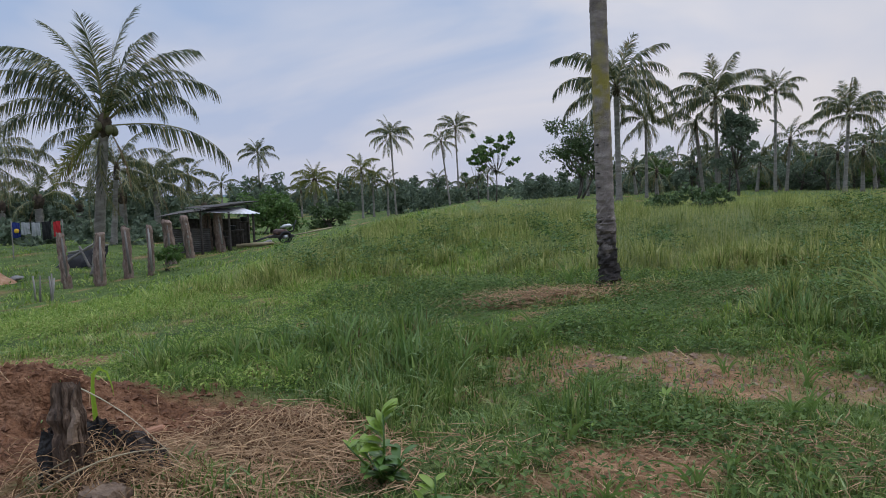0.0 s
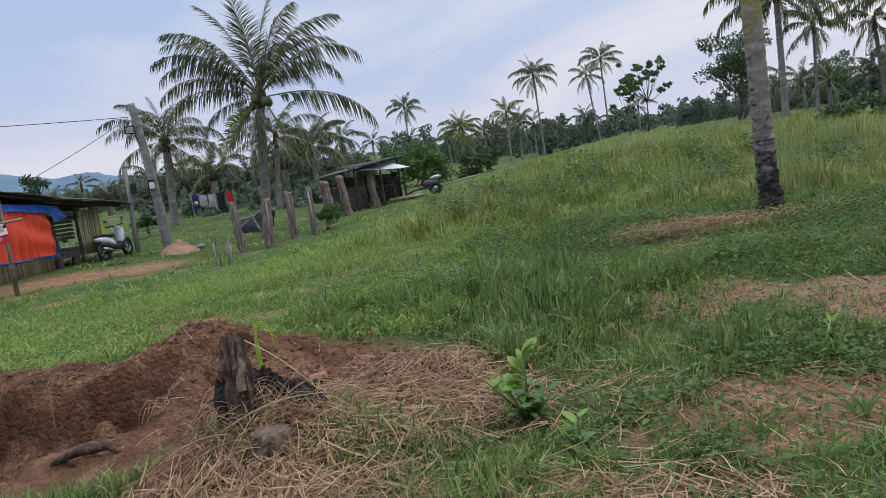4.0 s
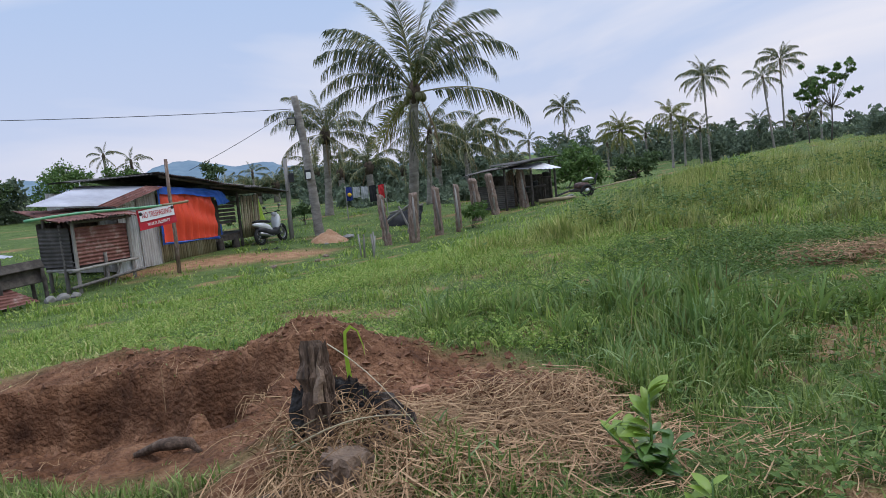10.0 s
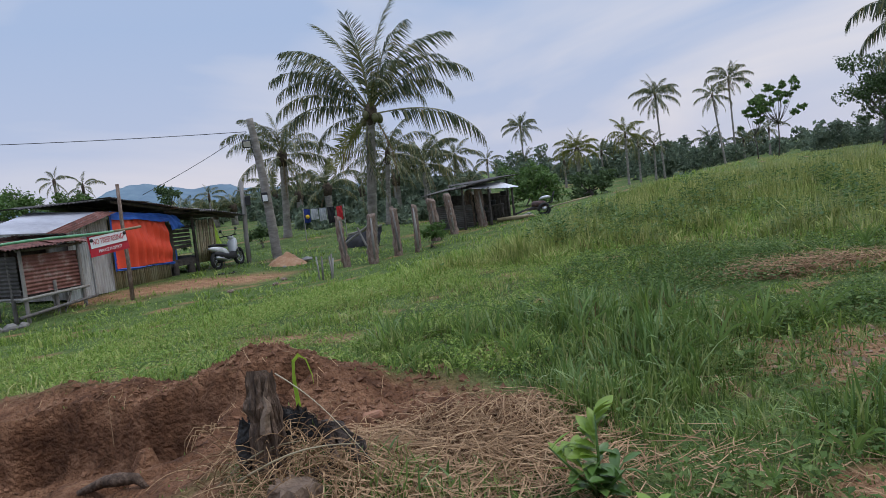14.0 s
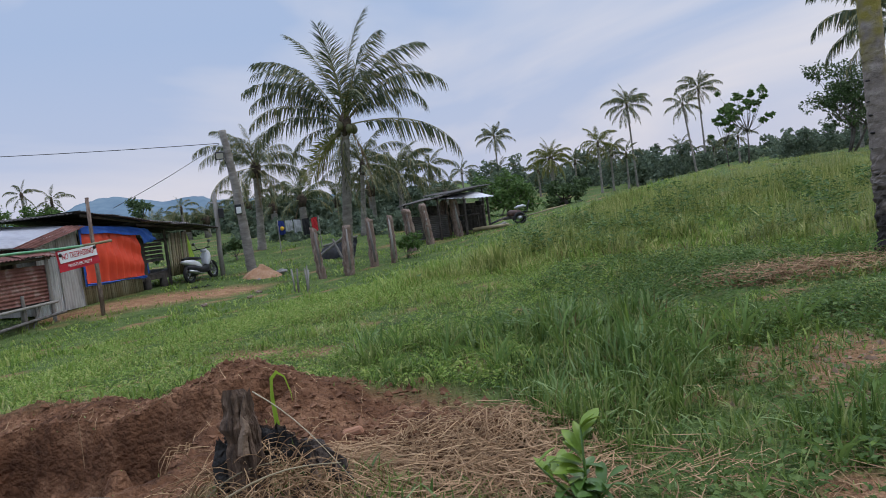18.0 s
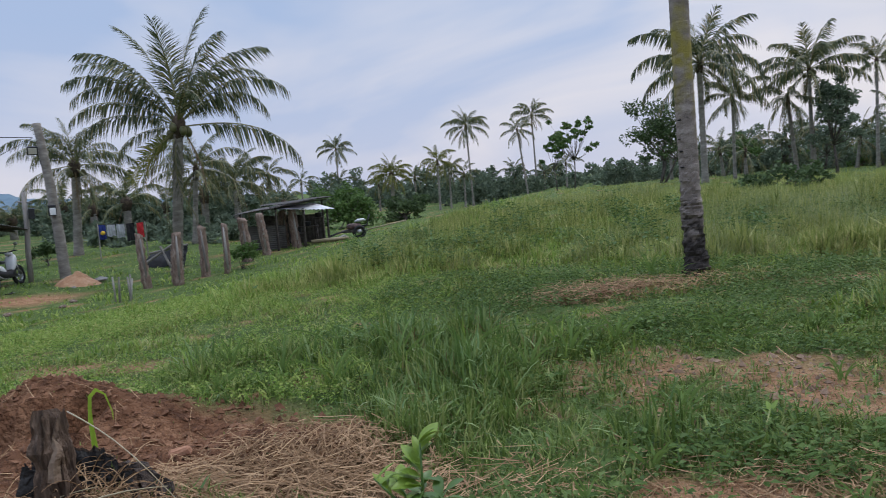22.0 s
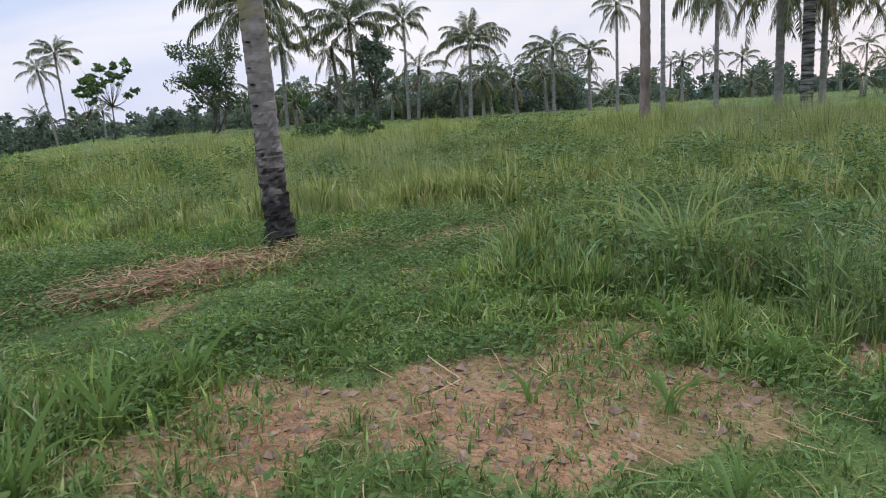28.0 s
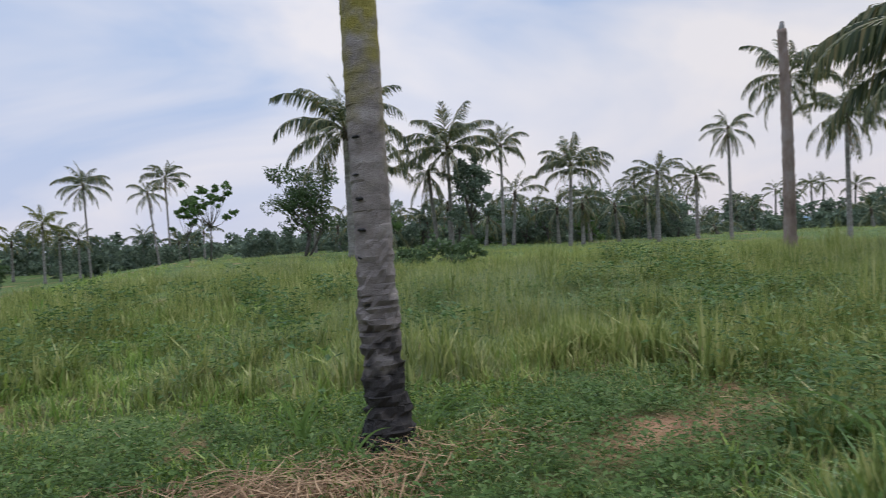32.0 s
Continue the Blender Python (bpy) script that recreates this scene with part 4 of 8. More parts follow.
def tall(x, y):
    """Height of the grass, in metres."""
    x, y = np.asarray(x, float), np.asarray(y, float)
    r = np.hypot(x - 0.5, y)
    h = 0.115 + 0.04 * wave(x, y, 1.9, 2)
    h = h + 0.25 * ease(0.02, 0.62, blob(x, y, -0.75, 6.3, 2.9, 1.5, -0.05) + 0.16 * wave(x, y, 2.1, 4) + 0.08 * wave(x, y, 5.3, 2) - 0.06) * (0.8 + 0.3 * wave(x, y, 2.7, 5))
    h = h + 0.11 * ease(0.05, 0.6, blob(x, y, 0.15, 4.6, 1.9, 1.0, -0.45) + 0.2 * wave(x, y, 3.1, 4))
    h = h + 0.025 * ease(0.0, 0.5, blob(x, y, 1.4, 3.4, 2.4, 1.3) + 0.25 * wave(x, y, 4.3, 2))
    side = 3.25 + 1.1 * ease(6.0, 4.0, y) + 0.36 * np.maximum(y - 8.0, 0)
    right = ease(-0.5, 1.5, x - side + 0.35 * wave(x, y, 1.7, 2) + 0.2 * wave(x, y, 4.1, 6)) * ease(3.4, 4.8, y + 0.2 * wave(x, y, 1.1, 7) + 0.35 * np.maximum(x - 5, 0))
    h = h + 0.44 * right * (0.85 + 0.25 * wave(x, y, 1.6, 4) + 0.2 * wave(x, y, 3.7, 3))
    hill = ease(11.2, 13.0, y + 0.5 * wave(x, y, 0.8, 3)) * ease(-7.2, -2.0, x - 0.1 * (y - 14))
    h = h + np.where(right > 0.5, 0.0, 1.0) * 0.36 * hill * (0.85 + 0.35 * wave(x, y, 0.9, 6))
    h = h + 0.26 * ease(0.1, 0.7, blob(x, y, 17.0, 18.0, 11, 7, 0.7) + 0.2 * wave(x, y, 0.7, 3))
    h = h + 0.03 * ease(0.8, 3.0, x) * ease(8, 3.5, r) * ease(5.6, 4.0, y)
    h = h * (0.74 + 0.38 * wave(x, y, 3.1, 6) + 0.30 * wave(x, y, 6.7, 1))
    h = h * (1 - 0.45 * ease(6.8, 8.6, x) * ease(12.5, 9.5, y))
    h = h * (1 - (0.30 + 0.50 * soil_tint(x, y)) * ease(0.25, 0.9, bare(x, y)))
    h = h * (1 - 0.35 * ease(0.3, 1.0, blob(x, y, 1.2, 8.3, 4.0, 1.0, 0.1)))
    h = h * (1 - 0.8 * ease(0.05, 0.5, blob(x, y, 4.4, 9.8, 2.6, 0.95, 0.35)))
    h = h * (0.75 + 0.25 * ease(40, 20, r))
    h = h * (1 - 0.75 * ease(20, 27, x) * ease(0.62, 0.45, y / np.maximum(x, 1.0)))
    return np.maximum(h, 0.03)


def scatter(n, seed, region, keep):
    rng = np.random.default_rng(seed)
    x = rng.uniform(region[0], region[1], n)
    y = rng.uniform(region[2], region[3], n)
    k = rng.random(n) < keep(x, y)
    return x[k], y[k], rng


def in_view(x, y):
    """The sector of ground that the walk looks over."""
    a = np.degrees(np.arctan2(x - 0.6, y + 1.0))
    return ((a > -66) & (a < 84)).astype(float)


def cover(x, y):
    return 1 - (0.60 + 0.36 * soil_tint(x, y)) * ease(0.10, 0.95, bare(x, y))


def field(name, n, seed, region, lo, hi, mat, label, width, scale=1.0, lean=(0.15, 0.9), dense=None, seg=3, tuft_size=0.3, bunch=1.0, spray=1.5):
    """Grass in tufts: each blade leans out from the middle of its tuft, and every tuft has a height of its own."""
    cx, cy = 0.7, 1.5

    def keep(x, y):
        r = np.hypot(x - cx, y - cy)
        k = ((r >= lo) & (r < hi)) * in_view(x, y) * cover(x, y) * (in_pit(x, y) < 0.02)
        k = k * (0.66 + 0.34 * wave(x, y, 2.2, seed % 7))
        return k * (dense(x, y) if dense else 1.0)

    x, y, rng = scatter(n, seed, region, keep)
    d, way, r1, r2 = clump(x, y, tuft_size, seed)
    k = rng.random(len(x)) < 1 - bunch * np.clip(1.15 * d ** 1.5, 0, 0.9)
    x, y, d, way, r1 = x[k], y[k], d[k], way[k], r1[k]
    k = len(x)
    h = tall(x, y) * rng.uniform(0.4, 1.3, k) * scale * (1 + bunch * (0.75 * r1 - 0.30 - 0.25 * np.clip(d, 0, 1)))
    w = width * rng.uniform(0.6, 1.4, k) * (0.6 + 0.8 * np.clip(h / 0.4, 0.2, 1.2))
    out = rng.uniform(*lean, k) * np.clip(0.25 / np.maximum(h, 0.05), 0.75, 1.5) * (0.7 + 0.6 * np.clip(d, 0, 1))
    out = out * np.where(rng.random(k) < 0.4, 0.4, 1.0)
    return blades(name, x, y, h, w, out, mat, seed, label, seg=seg, az=way + rng.normal(0, spray, k))


lowness = lambda x, y: ease(0.30, 0.17, tall(x, y))
highness = lambda x, y: ease(0.17, 0.30, tall(x, y))
field("grass_near", 760000, 1, (-7.5, 9, 1.2, 9), 0.9, 6.2, M_GRASS, "rank green grass in uneven tufts", 0.0105, dense=lambda x, y: 0.62 - 0.12 * highness(x, y), lean=(0.15, 1.1), seg=2, tuft_size=0.20, spray=2.2)
field("coarse_grass", 150000, 9, (-5.5, 9, 2.5, 10), 1.3, 8.5, M_GRASS_COARSE, "coarse arching grass blades with pale ribs", 0.0125, dense=lambda x, y: 0.12 + 0.88 * highness(x, y), scale=1.05, lean=(0.3, 1.6), seg=4, tuft_size=0.30, bunch=0.7, spray=2.0)
field("grass_mid", 760000, 2, (-14, 16, 2, 16), 6.2, 12.5, M_GRASS_HILL, "long green grass over the slope", 0.0145, dense=lambda x, y: 0.34 + 0.66 * highness(x, y), lean=(0.15, 1.2), seg=2, tuft_size=0.30, spray=2.0)
field("withered_grass", 120000, 8, (-6, 10, 2, 13), 1.2, 11.5, M_GRASS_DRY, "withered brown blades among the green grass", 0.0085, scale=0.8, dense=lambda x, y: 0.35 + 0.65 * ease(-0.2, 0.7, wave(x, y, 1.3, 5)), lean=(0.3, 1.9), seg=2, tuft_size=0.35, spray=2.5)
field("meadow_grass", 240000, 3, (-17, 4, 4, 19), 4.5, 17.0, M_GRASS_LOW, "short bright meadow grass", 0.015, scale=1.1, dense=lowness, lean=(0.3, 1.2), seg=2, tuft_size=0.25, bunch=0.7)
field("meadow_grass", 120000, 4, (-34, 0, 9, 42), 14.0, 42.0, M_GRASS_LOW, "short bright grass on the falling meadow", 0.038, scale=1.2, dense=lambda x, y: lowness(x, y) * ease(50, 12, np.hypot(x, y)), lean=(0.3, 1.2), seg=2, tuft_size=0.5, bunch=0.7)
field("hill_grass", 1500000, 5, (-9, 32, 6, 34), 12.5, 24.0, M_GRASS_HILL, "tall seeding grass on the hill", 0.022, dense=highness, lean=(0.15, 1.4), scale=0.85, seg=1, tuft_size=0.42, spray=2.0)
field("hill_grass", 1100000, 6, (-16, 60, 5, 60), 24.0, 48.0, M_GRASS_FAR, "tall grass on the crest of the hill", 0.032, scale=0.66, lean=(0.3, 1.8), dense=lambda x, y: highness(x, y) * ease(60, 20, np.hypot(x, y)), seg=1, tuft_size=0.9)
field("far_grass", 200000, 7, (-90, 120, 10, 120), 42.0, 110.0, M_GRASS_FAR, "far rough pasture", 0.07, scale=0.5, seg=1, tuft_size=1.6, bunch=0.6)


def seeds(n, seed, region, lo, hi, label, width):
    """Thin seeding stems that stand over the grass."""
    def keep(x, y):
        r = np.hypot(x - 0.7, y - 1.5)
        return ((r >= lo) & (r < hi)) * in_view(x, y) * highness(x, y) * ease(-0.2, 0.7, wave(x, y, 0.6, 3))

    x, y, rng = scatter(n, seed, region, keep)
    k = len(x)
    return blades("seed_stems", x, y, tall(x, y) * rng.uniform(1.05, 1.5, k), width * rng.uniform(0.7, 1.3, k), rng.uniform(0.1, 0.5, k), M_SEED, seed, label, seg=1)


seeds(200000, 21, (-4, 14, 4, 14), 4, 11, "pale seeding stems over the tall grass", 0.006)
seeds(130000, 22, (-8, 26, 6, 28), 11, 24, "pale seeding stems over the hill grass", 0.012)

# ---- building helpers ----
def sheet_mesh(name, a, b, c, d, mat, waves=12, amp=0.012, along=True, rough=0.0, seed=0, thick=0.004, cells=4):
    """A corrugated sheet over the quad a, b, c, d: its ridges run from ab to dc if along, else from ad to bc."""
    rng = np.random.default_rng(seed)
    a, b, c, d = (np.array(v, float) for v in (a, b, c, d))
    nrm = np.cross(b - a, d - a)
    nrm /= np.linalg.norm(nrm)
    nu, nv = (waves * 4, cells) if along else (cells, waves * 4)
    u, v = np.meshgrid(np.linspace(0, 1, nu + 1), np.linspace(0, 1, nv + 1))
    u_, v_ = u[..., None], v[..., None]
    p = a * (1 - u_) * (1 - v_) + b * u_ * (1 - v_) + c * u_ * v_ + d * (1 - u_) * v_
    off = amp * np.cos(2 * np.pi * waves * (u if along else v))
    off = off + rough * (np.sin(5 * u + seed) * np.sin(4 * v + 2 * seed))
    edge = rng.uniform(-rough, rough, u.shape) * 0.3
    p = p + nrm * (off + edge)[..., None]
    top, low = p.reshape(-1, 3), (p - nrm * thick).reshape(-1, 3)
    n = len(top)
    i = np.arange(n).reshape(nv + 1, nu + 1)
    q_ = np.stack([i[:-1, :-1], i[:-1, 1:], i[1:, 1:], i[1:, :-1]], -1).reshape(-1, 4)
    tris = [q_[:, [0, 1, 2]], q_[:, [0, 2, 3]], q_[:, [2, 1, 0]] + n, q_[:, [3, 2, 0]] + n]
    return big_mesh(name, np.concatenate([top, low]), np.concatenate(tris), mat, smooth=True)


def stick(name, a, b, r, mat, parent, label="", taper=0.85, sides=7, bend=0.0, seed=0):
    a, b = Vector(a), Vector(b)
    rng = random.Random(seed)
    side = Vector((rng.uniform(-1, 1), rng.uniform(-1, 1), rng.uniform(-0.4, 0.4))) * bend
    n = 7
    pts = [a.lerp(b, i / (n - 1)) + side * math.sin(math.pi * i / (n - 1)) for i in range(n)]
    rad = [r * (1 - (1 - taper) * i / (n - 1)) * (1 + rng.uniform(-0.05, 0.05)) for i in range(n)]
    return part(name, tube_mesh(name, pts, rad, mat, sides, 0.06, seed), parent, label)


def board(name, a, b, w, t, mat, parent, label="", face=(0, 0, 1), seed=0):
    """A sawn board from a to b, w wide and t thick, its broad side towards face."""
    a, b, face = Vector(a), Vector(b), Vector(face)
    d = (b - a)
    ln = d.length
    d.normalize()
    s = d.cross(face).normalized()
    f = s.cross(d).normalized()
    m = Matrix((s, d, f)).transposed().to_4x4()
    m.translation = a.lerp(b, 0.5) - f * (t / 2)
    return part(name, box_mesh(name, w, ln, t, mat, bevel=min(w, t) * 0.18, rough=min(w, t) * 0.08, seed=seed), parent, label, m)


def post_mesh(h, r, seed, mat, split=0.3):
    """A rough hewn post with a worn, sloping head."""
    rng = random.Random(seed)
    pts, rad = [], []
    n = 18
    for i in range(n + 1):
        f = i / n
        pts.append((0.03 * math.sin(3 * f + seed), 0.03 * math.cos(2.3 * f + seed), h * f - 0.15))
        rad.append(r * 1.12 * (1.16 - 0.24 * f) * (1 + rng.uniform(-0.10, 0.10)))
    v, f = tube(pts, rad, 11, True, 0.15, seed)
    slope = rng.uniform(-0.5, 0.5)
    for k in range(len(v) - 11, len(v)):
        v[k].z += slope * (v[k].x) + rng.uniform(-split, split) * 0.12
    return mesh_of("post", v, f, mat, True)


# ---- the fence posts ----
for i, (px, py, h, r, lx, ly) in enumerate([(-10.87, 19.09, 1.52, 0.10, -0.04, 0.02), (-10.14, 19.5, 1.5, 0.125, 0.03, 0.0), (-9.96, 20.86, 1.55, 0.115, -0.06, 0.0), (-9.49, 21.27, 1.55, 0.085, -0.02, 0.0), (-10.0, 23.9, 1.5, 0.15, -0.05, 0.0), (-10.0, 25.6, 1.55, 0.13, -0.08, 0.0), (-10.4, 28.6, 1.5, 0.15, 0.0, 0.0), (-9.47, 27.5, 1.52, 0.15, -0.08, 0.0)]):
    words = ["stout weathered fence post leaning in the meadow", "rough brown fence post beside the palm trunk", "bark-covered fence post with a worn head", "thin pale fence post stripped of bark", "thick fence post wound with a vine", "weathered fence post near the shed", "broad fence post in front of the shed", "broad split fence post in front of the shed"][i]
    p = thing("fence_post", Matrix.Translation((px, py, gz(px, py))) @ Matrix.Rotation(lx, 4, "Y") @ Matrix.Rotation(ly, 4, "X"), words, "post", "fence posts")
    part("post", post_mesh(h + 0.12, r, 40 + i, M_POST), p)
    part("sapwood_strip", mesh_of("sapwood_strip", *tube([(r * 0.6, -r * 0.95, 0.15), (r * 0.55, -r * 0.92, h * 0.5), (r * 0.45, -r * 0.82, h * 0.92)], [0.035, 0.045, 0.025], 6), M_GREYWOOD, True), p, "pale strip where the bark is gone")
for i, (px, py) in enumerate([(-10.35, 16.75), (-10.15, 16.6), (-9.95, 16.75), (-10.05, 16.95), (-9.8, 16.5)]):
    s = thing("garden_stake", pose(px, py, gz(px, py), 4 - 3 * i, 5 * math.sin(i * 2), 0), "thin dry stake in a small cluster in the grass", "stake", "garden stakes")
    part("shaft", tube_mesh("shaft", [(0, 0, -0.1), (0.01, 0, 0.3), (0, 0.01, 0.62 + 0.07 * math.sin(3 * i))], [0.026, 0.024, 0.02], M_GREYWOOD, 6, 0.1, i), s)

# ---- the leaning pole with its lamp, the wooden pole and the cables ----
pole = thing("utility_pole", Matrix.Translation((-14.89, 21.22, gz(-14.89, 21.22))), "leaning coconut-trunk utility pole with a floodlight and meter box", "utility pole")
pole_top = Vector((-0.30, -0.22, 4.95))
pts, rad = [], []
for i in range(46):
    f = i / 45
    pts.append(pole_top * f + Vector((0.10 * math.sin(2.5 * f), 0, -0.1)))
    rad.append((0.175 - 0.055 * f) * (1 + 0.04 * math.sin(i * 2.1)))
part("shaft", tube_mesh("shaft", pts, rad, M_BARK, 12, 0.04, 6), pole)
lamp = part("floodlight", box_mesh("floodlight", 0.30, 0.09, 0.27, M_BLACK, 0.02), pole, "square black floodlight", pose(-0.33, -0.42, 3.88, 18, 0, 38))
part("lens", box_mesh("lens", 0.23, 0.012, 0.19, M_GLASS_LAMP, 0.004), lamp, "pale lamp glass", pose(0, -0.048, 0.04))
part("bracket", tube_mesh("bracket", [(-0.16, 0.0, 0.12), (-0.17, 0.12, 0.12), (0.0, 0.22, 0.12), (0.17, 0.12, 0.12), (0.16, 0.0, 0.12)], 0.012, M_STEEL, 6), lamp)
meter = part("meter_box", box_mesh("meter_box", 0.22, 0.14, 0.34, M_BLACK, 0.02), pole, "dark electric meter box", pose(0.03, -0.32, 1.98, 0, 0, 38))
part("meter_face", box_mesh("meter_face", 0.165, 0.02, 0.22, M_WHITE, 0.02), meter, "white meter face", pose(0.01, -0.075, 0.03))
part("conduit", tube_mesh("conduit", [(-0.02, -0.2, 2.3), (-0.10, -0.22, 3.0), (-0.24, -0.32, 3.9)], 0.014, M_WIRE, 6), pole, "black conduit")
part("insulator", tube_mesh("insulator", [(-0.24, -0.30, 4.32), (-0.36, -0.38, 4.34)], 0.03, M_WHITE, 8), pole, "white insulator")

wood_pole = thing("wooden_pole", Matrix.Translation((-15.34, 20.24, gz(-15.34, 20.24))) @ Matrix.Rotation(-0.04, 4, "X"), "thin wooden pole with a small black box", "pole")
part("shaft", tube_mesh("shaft", [(0, 0, -0.1), (-0.02, 0, 0.9), (0.02, 0, 1.8), (0.0, 0.0, 2.75)], [0.085, 0.08, 0.075, 0.07], M_GREYWOOD, 8, 0.08, 3), wood_pole)
part("crossbar", tube_mesh("crossbar", [(-0.18, -0.08, 2.46), (0.2, 0.05, 2.42)], 0.025, M_GREYWOOD, 6, 0.1, 1), wood_pole)
part("switch_box", box_mesh("switch_box", 0.17, 0.12, 0.32, M_BLACK, 0.015), wood_pole, "black switch box", pose(0.17, 0.05, 1.92, 0, 0, 40))


def cable(name, a, b, sag, label, r=0.011):
    a, b = Vector(a), Vector(b)
    pts = [a.lerp(b, i / 24) - Vector((0, 0, sag * 4 * (i / 24) * (1 - i / 24))) for i in range(25)]
    c = thing(name, Matrix.Translation(a), label, "cable", "overhead cables")
    part("strand", tube_mesh("strand", [p - a for p in pts], r, M_WIRE, 5), c)


cable("power_cable", (-15.22, 20.86, 3.80), (-40.0, 1.0, 6.6), 0.55, "black power cable strung from the pole over the hut")
cable("power_cable", (-15.22, 20.86, 3.78), (-15.75, 16.4, 1.98), 0.06, "thin cable running down from the pole to the hut", 0.009)

# ---- the mound of clay with a stone by the pole ----
bm = bmesh.new()
bmesh.ops.create_grid(bm, x_segments=26, y_segments=26, size=0.75)
for v in bm.verts:
    r = math.hypot(v.co.x, v.co.y * 1.15)
    v.co.z = 0.46 * max(0.0, 1 - r / 0.72) ** 0.8 * (1 + 0.25 * noise.noise(v.co * 4)) + 0.02 * noise.noise(v.co * 17) - 0.06
mound = tagged(new("clay_mound", bm_mesh("clay_mound", bm, material("orange_clay", [(0.24, 0.12, 0.06), (0.36, 0.20, 0.11), (0.46, 0.29, 0.18)], rough=0.95, scale=5, bump=0.8), True)), "heap of orange clay beside the leaning pole", "soil heap")
mound.matrix_basis = Matrix.Translation((-13.6, 19.9, gz(-13.6, 19.9)))


def stone(name, x, y, size, seed, mat, label, squash=0.6, lift=0.0):
    bm = bmesh.new()
    bmesh.ops.create_icosphere(bm, subdivisions=2, radius=1)
    for v in bm.verts:
        v.co *= 1 + 0.28 * noise.noise(v.co * 1.3 + Vector((seed, 0, 0)))
        v.co = Vector((v.co.x * size, v.co.y * size * 0.8, v.co.z * size * squash))
    o = tagged(new(name, bm_mesh(name, bm, mat, False)), label, "stone")
    o.matrix_basis = pose(x, y, gz(x, y) + size * squash * 0.35 + lift, 0, 0, 40 * seed)
    return o


stone("stone", -13.05, 20.25, 0.19, 1, M_STONE, "pale flat stone beside the clay heap", 0.4, 0.08)
stone("stone", -13.2, 19.2, 0.07, 2, M_STONE, "small white stone in the grass")
for i, (sx, sy) in enumerate([(-15.35, 9.75), (-14.95, 11.2), (-14.85, 11.45), (-15.05, 10.95)]):
    stone("stone", sx, sy, 0.13 + 0.03 * (i % 2), 5 + i, M_STONE, "grey stone lying before the animal pen", 0.7)
for i, (sx, sy) in enumerate([(-11.8, 14.9), (-11.3, 16.1), (-11.6, 16.9)]):
    stone("clod", sx, sy, 0.11, 20 + i, M_POST, "brown clod of earth in the meadow", 0.5)

# ---- the hut ----
HX, HY, HZ = -15.85, 15.0, -0.57
hut = thing("hut", Matrix.Translation((HX, HY, HZ)), "patched hut of zinc sheets and bamboo under a low tin roof", "hut")


def at_hut(x, y, z):
    return (x - HX, y - HY, z - HZ)


def hut_sheet(name, a, b, c, d, mat, label="", **more):
    return part(name, sheet_mesh(name, at_hut(*a), at_hut(*b), at_hut(*c), at_hut(*d), mat, **more), hut, label)


def hut_stick(name, a, b, r, mat, label="", **more):
    return stick(name, at_hut(*a), at_hut(*b), r, mat, hut, label, **more)


zb = -0.57
hut_sheet("wall_sheet", (-15.85, 13.75, zb), (-15.85, 14.42, zb), (-15.85, 14.42, 1.45), (-15.85, 13.75, 1.28), M_ZINC, "bright zinc wall sheet", waves=9, amp=0.014, rough=0.01, seed=1)
hut_sheet("wall_sheet", (-15.83, 14.38, zb), (-15.83, 15.02, zb), (-15.83, 15.02, 1.62), (-15.83, 14.38, 1.44), M_ZINC_OLD, "stained zinc wall sheet", waves=8, amp=0.014, rough=0.012, seed=2)
hut_sheet("wall_sheet", (-18.6, 13.75, zb), (-15.85, 13.75, zb), (-15.85, 13.75, 1.28), (-18.6, 13.75, 1.7), M_ZINC_OLD, "", waves=30, amp=0.014, seed=3)
hut_sheet("wall_sheet", (-18.6, 18.3, zb), (-18.6, 13.75, zb), (-18.6, 13.75, 1.7), (-18.6, 17.2, 1.45), M_ZINC_OLD, "", waves=40, amp=0.014, seed=4)
# bamboo slats behind the tarpaulin
slat_meshes = [tube_mesh("slat", [(0, 0, 0), (0.006 * (k - 1), 0.004, 0.7), (0, 0, 1.42), (0.004, 0.004 * k, 2.12)], [0.034, 0.032, 0.034, 0.030], M_BAMBOO, 6, 0.08, k) for k in range(4)]
for i in range(33):
    f = i / 32
    y = 15.06 + 2.08 * f
    m = Matrix.Translation(at_hut(-15.86, y, zb - 0.02)) @ Matrix.Rotation(0.03 * math.sin(i * 5.1), 4, "X") @ Matrix.Diagonal((1, 1, (0.99 - 0.16 * f) * (1 + 0.015 * math.sin(i * 9)), 1))
    part("slat", slat_meshes[i % 4], hut, m=m)
for i in range(9):
    y = 18.42 + 0.085 * i
    m = Matrix.Translation(at_hut(-15.80 + 0.01 * i, y, -0.30)) @ Matrix.Rotation(-0.05 + 0.02 * math.sin(i * 4), 4, "X") @ Matrix.Diagonal((1.1, 1.1, 0.63, 1))
    part("slat", slat_meshes[(i + 1) % 4], hut, m=m)
for y, top in ((15.02, 1.62), (17.16, 1.36), (18.40, 1.18), (19.2, 1.05)):
    hut_stick("corner_post", (-15.9, y, zb - 0.1), (-15.9, y + 0.02, top), 0.055, M_DARKWOOD, seed=int(y * 10))
for y in (15.1, 17.2, 18.5, 19.9):
    hut_stick("corner_post", (-18.5, y, zb - 0.1), (-18.5, y, 1.2), 0.05, M_DARKWOOD, seed=int(y * 7))
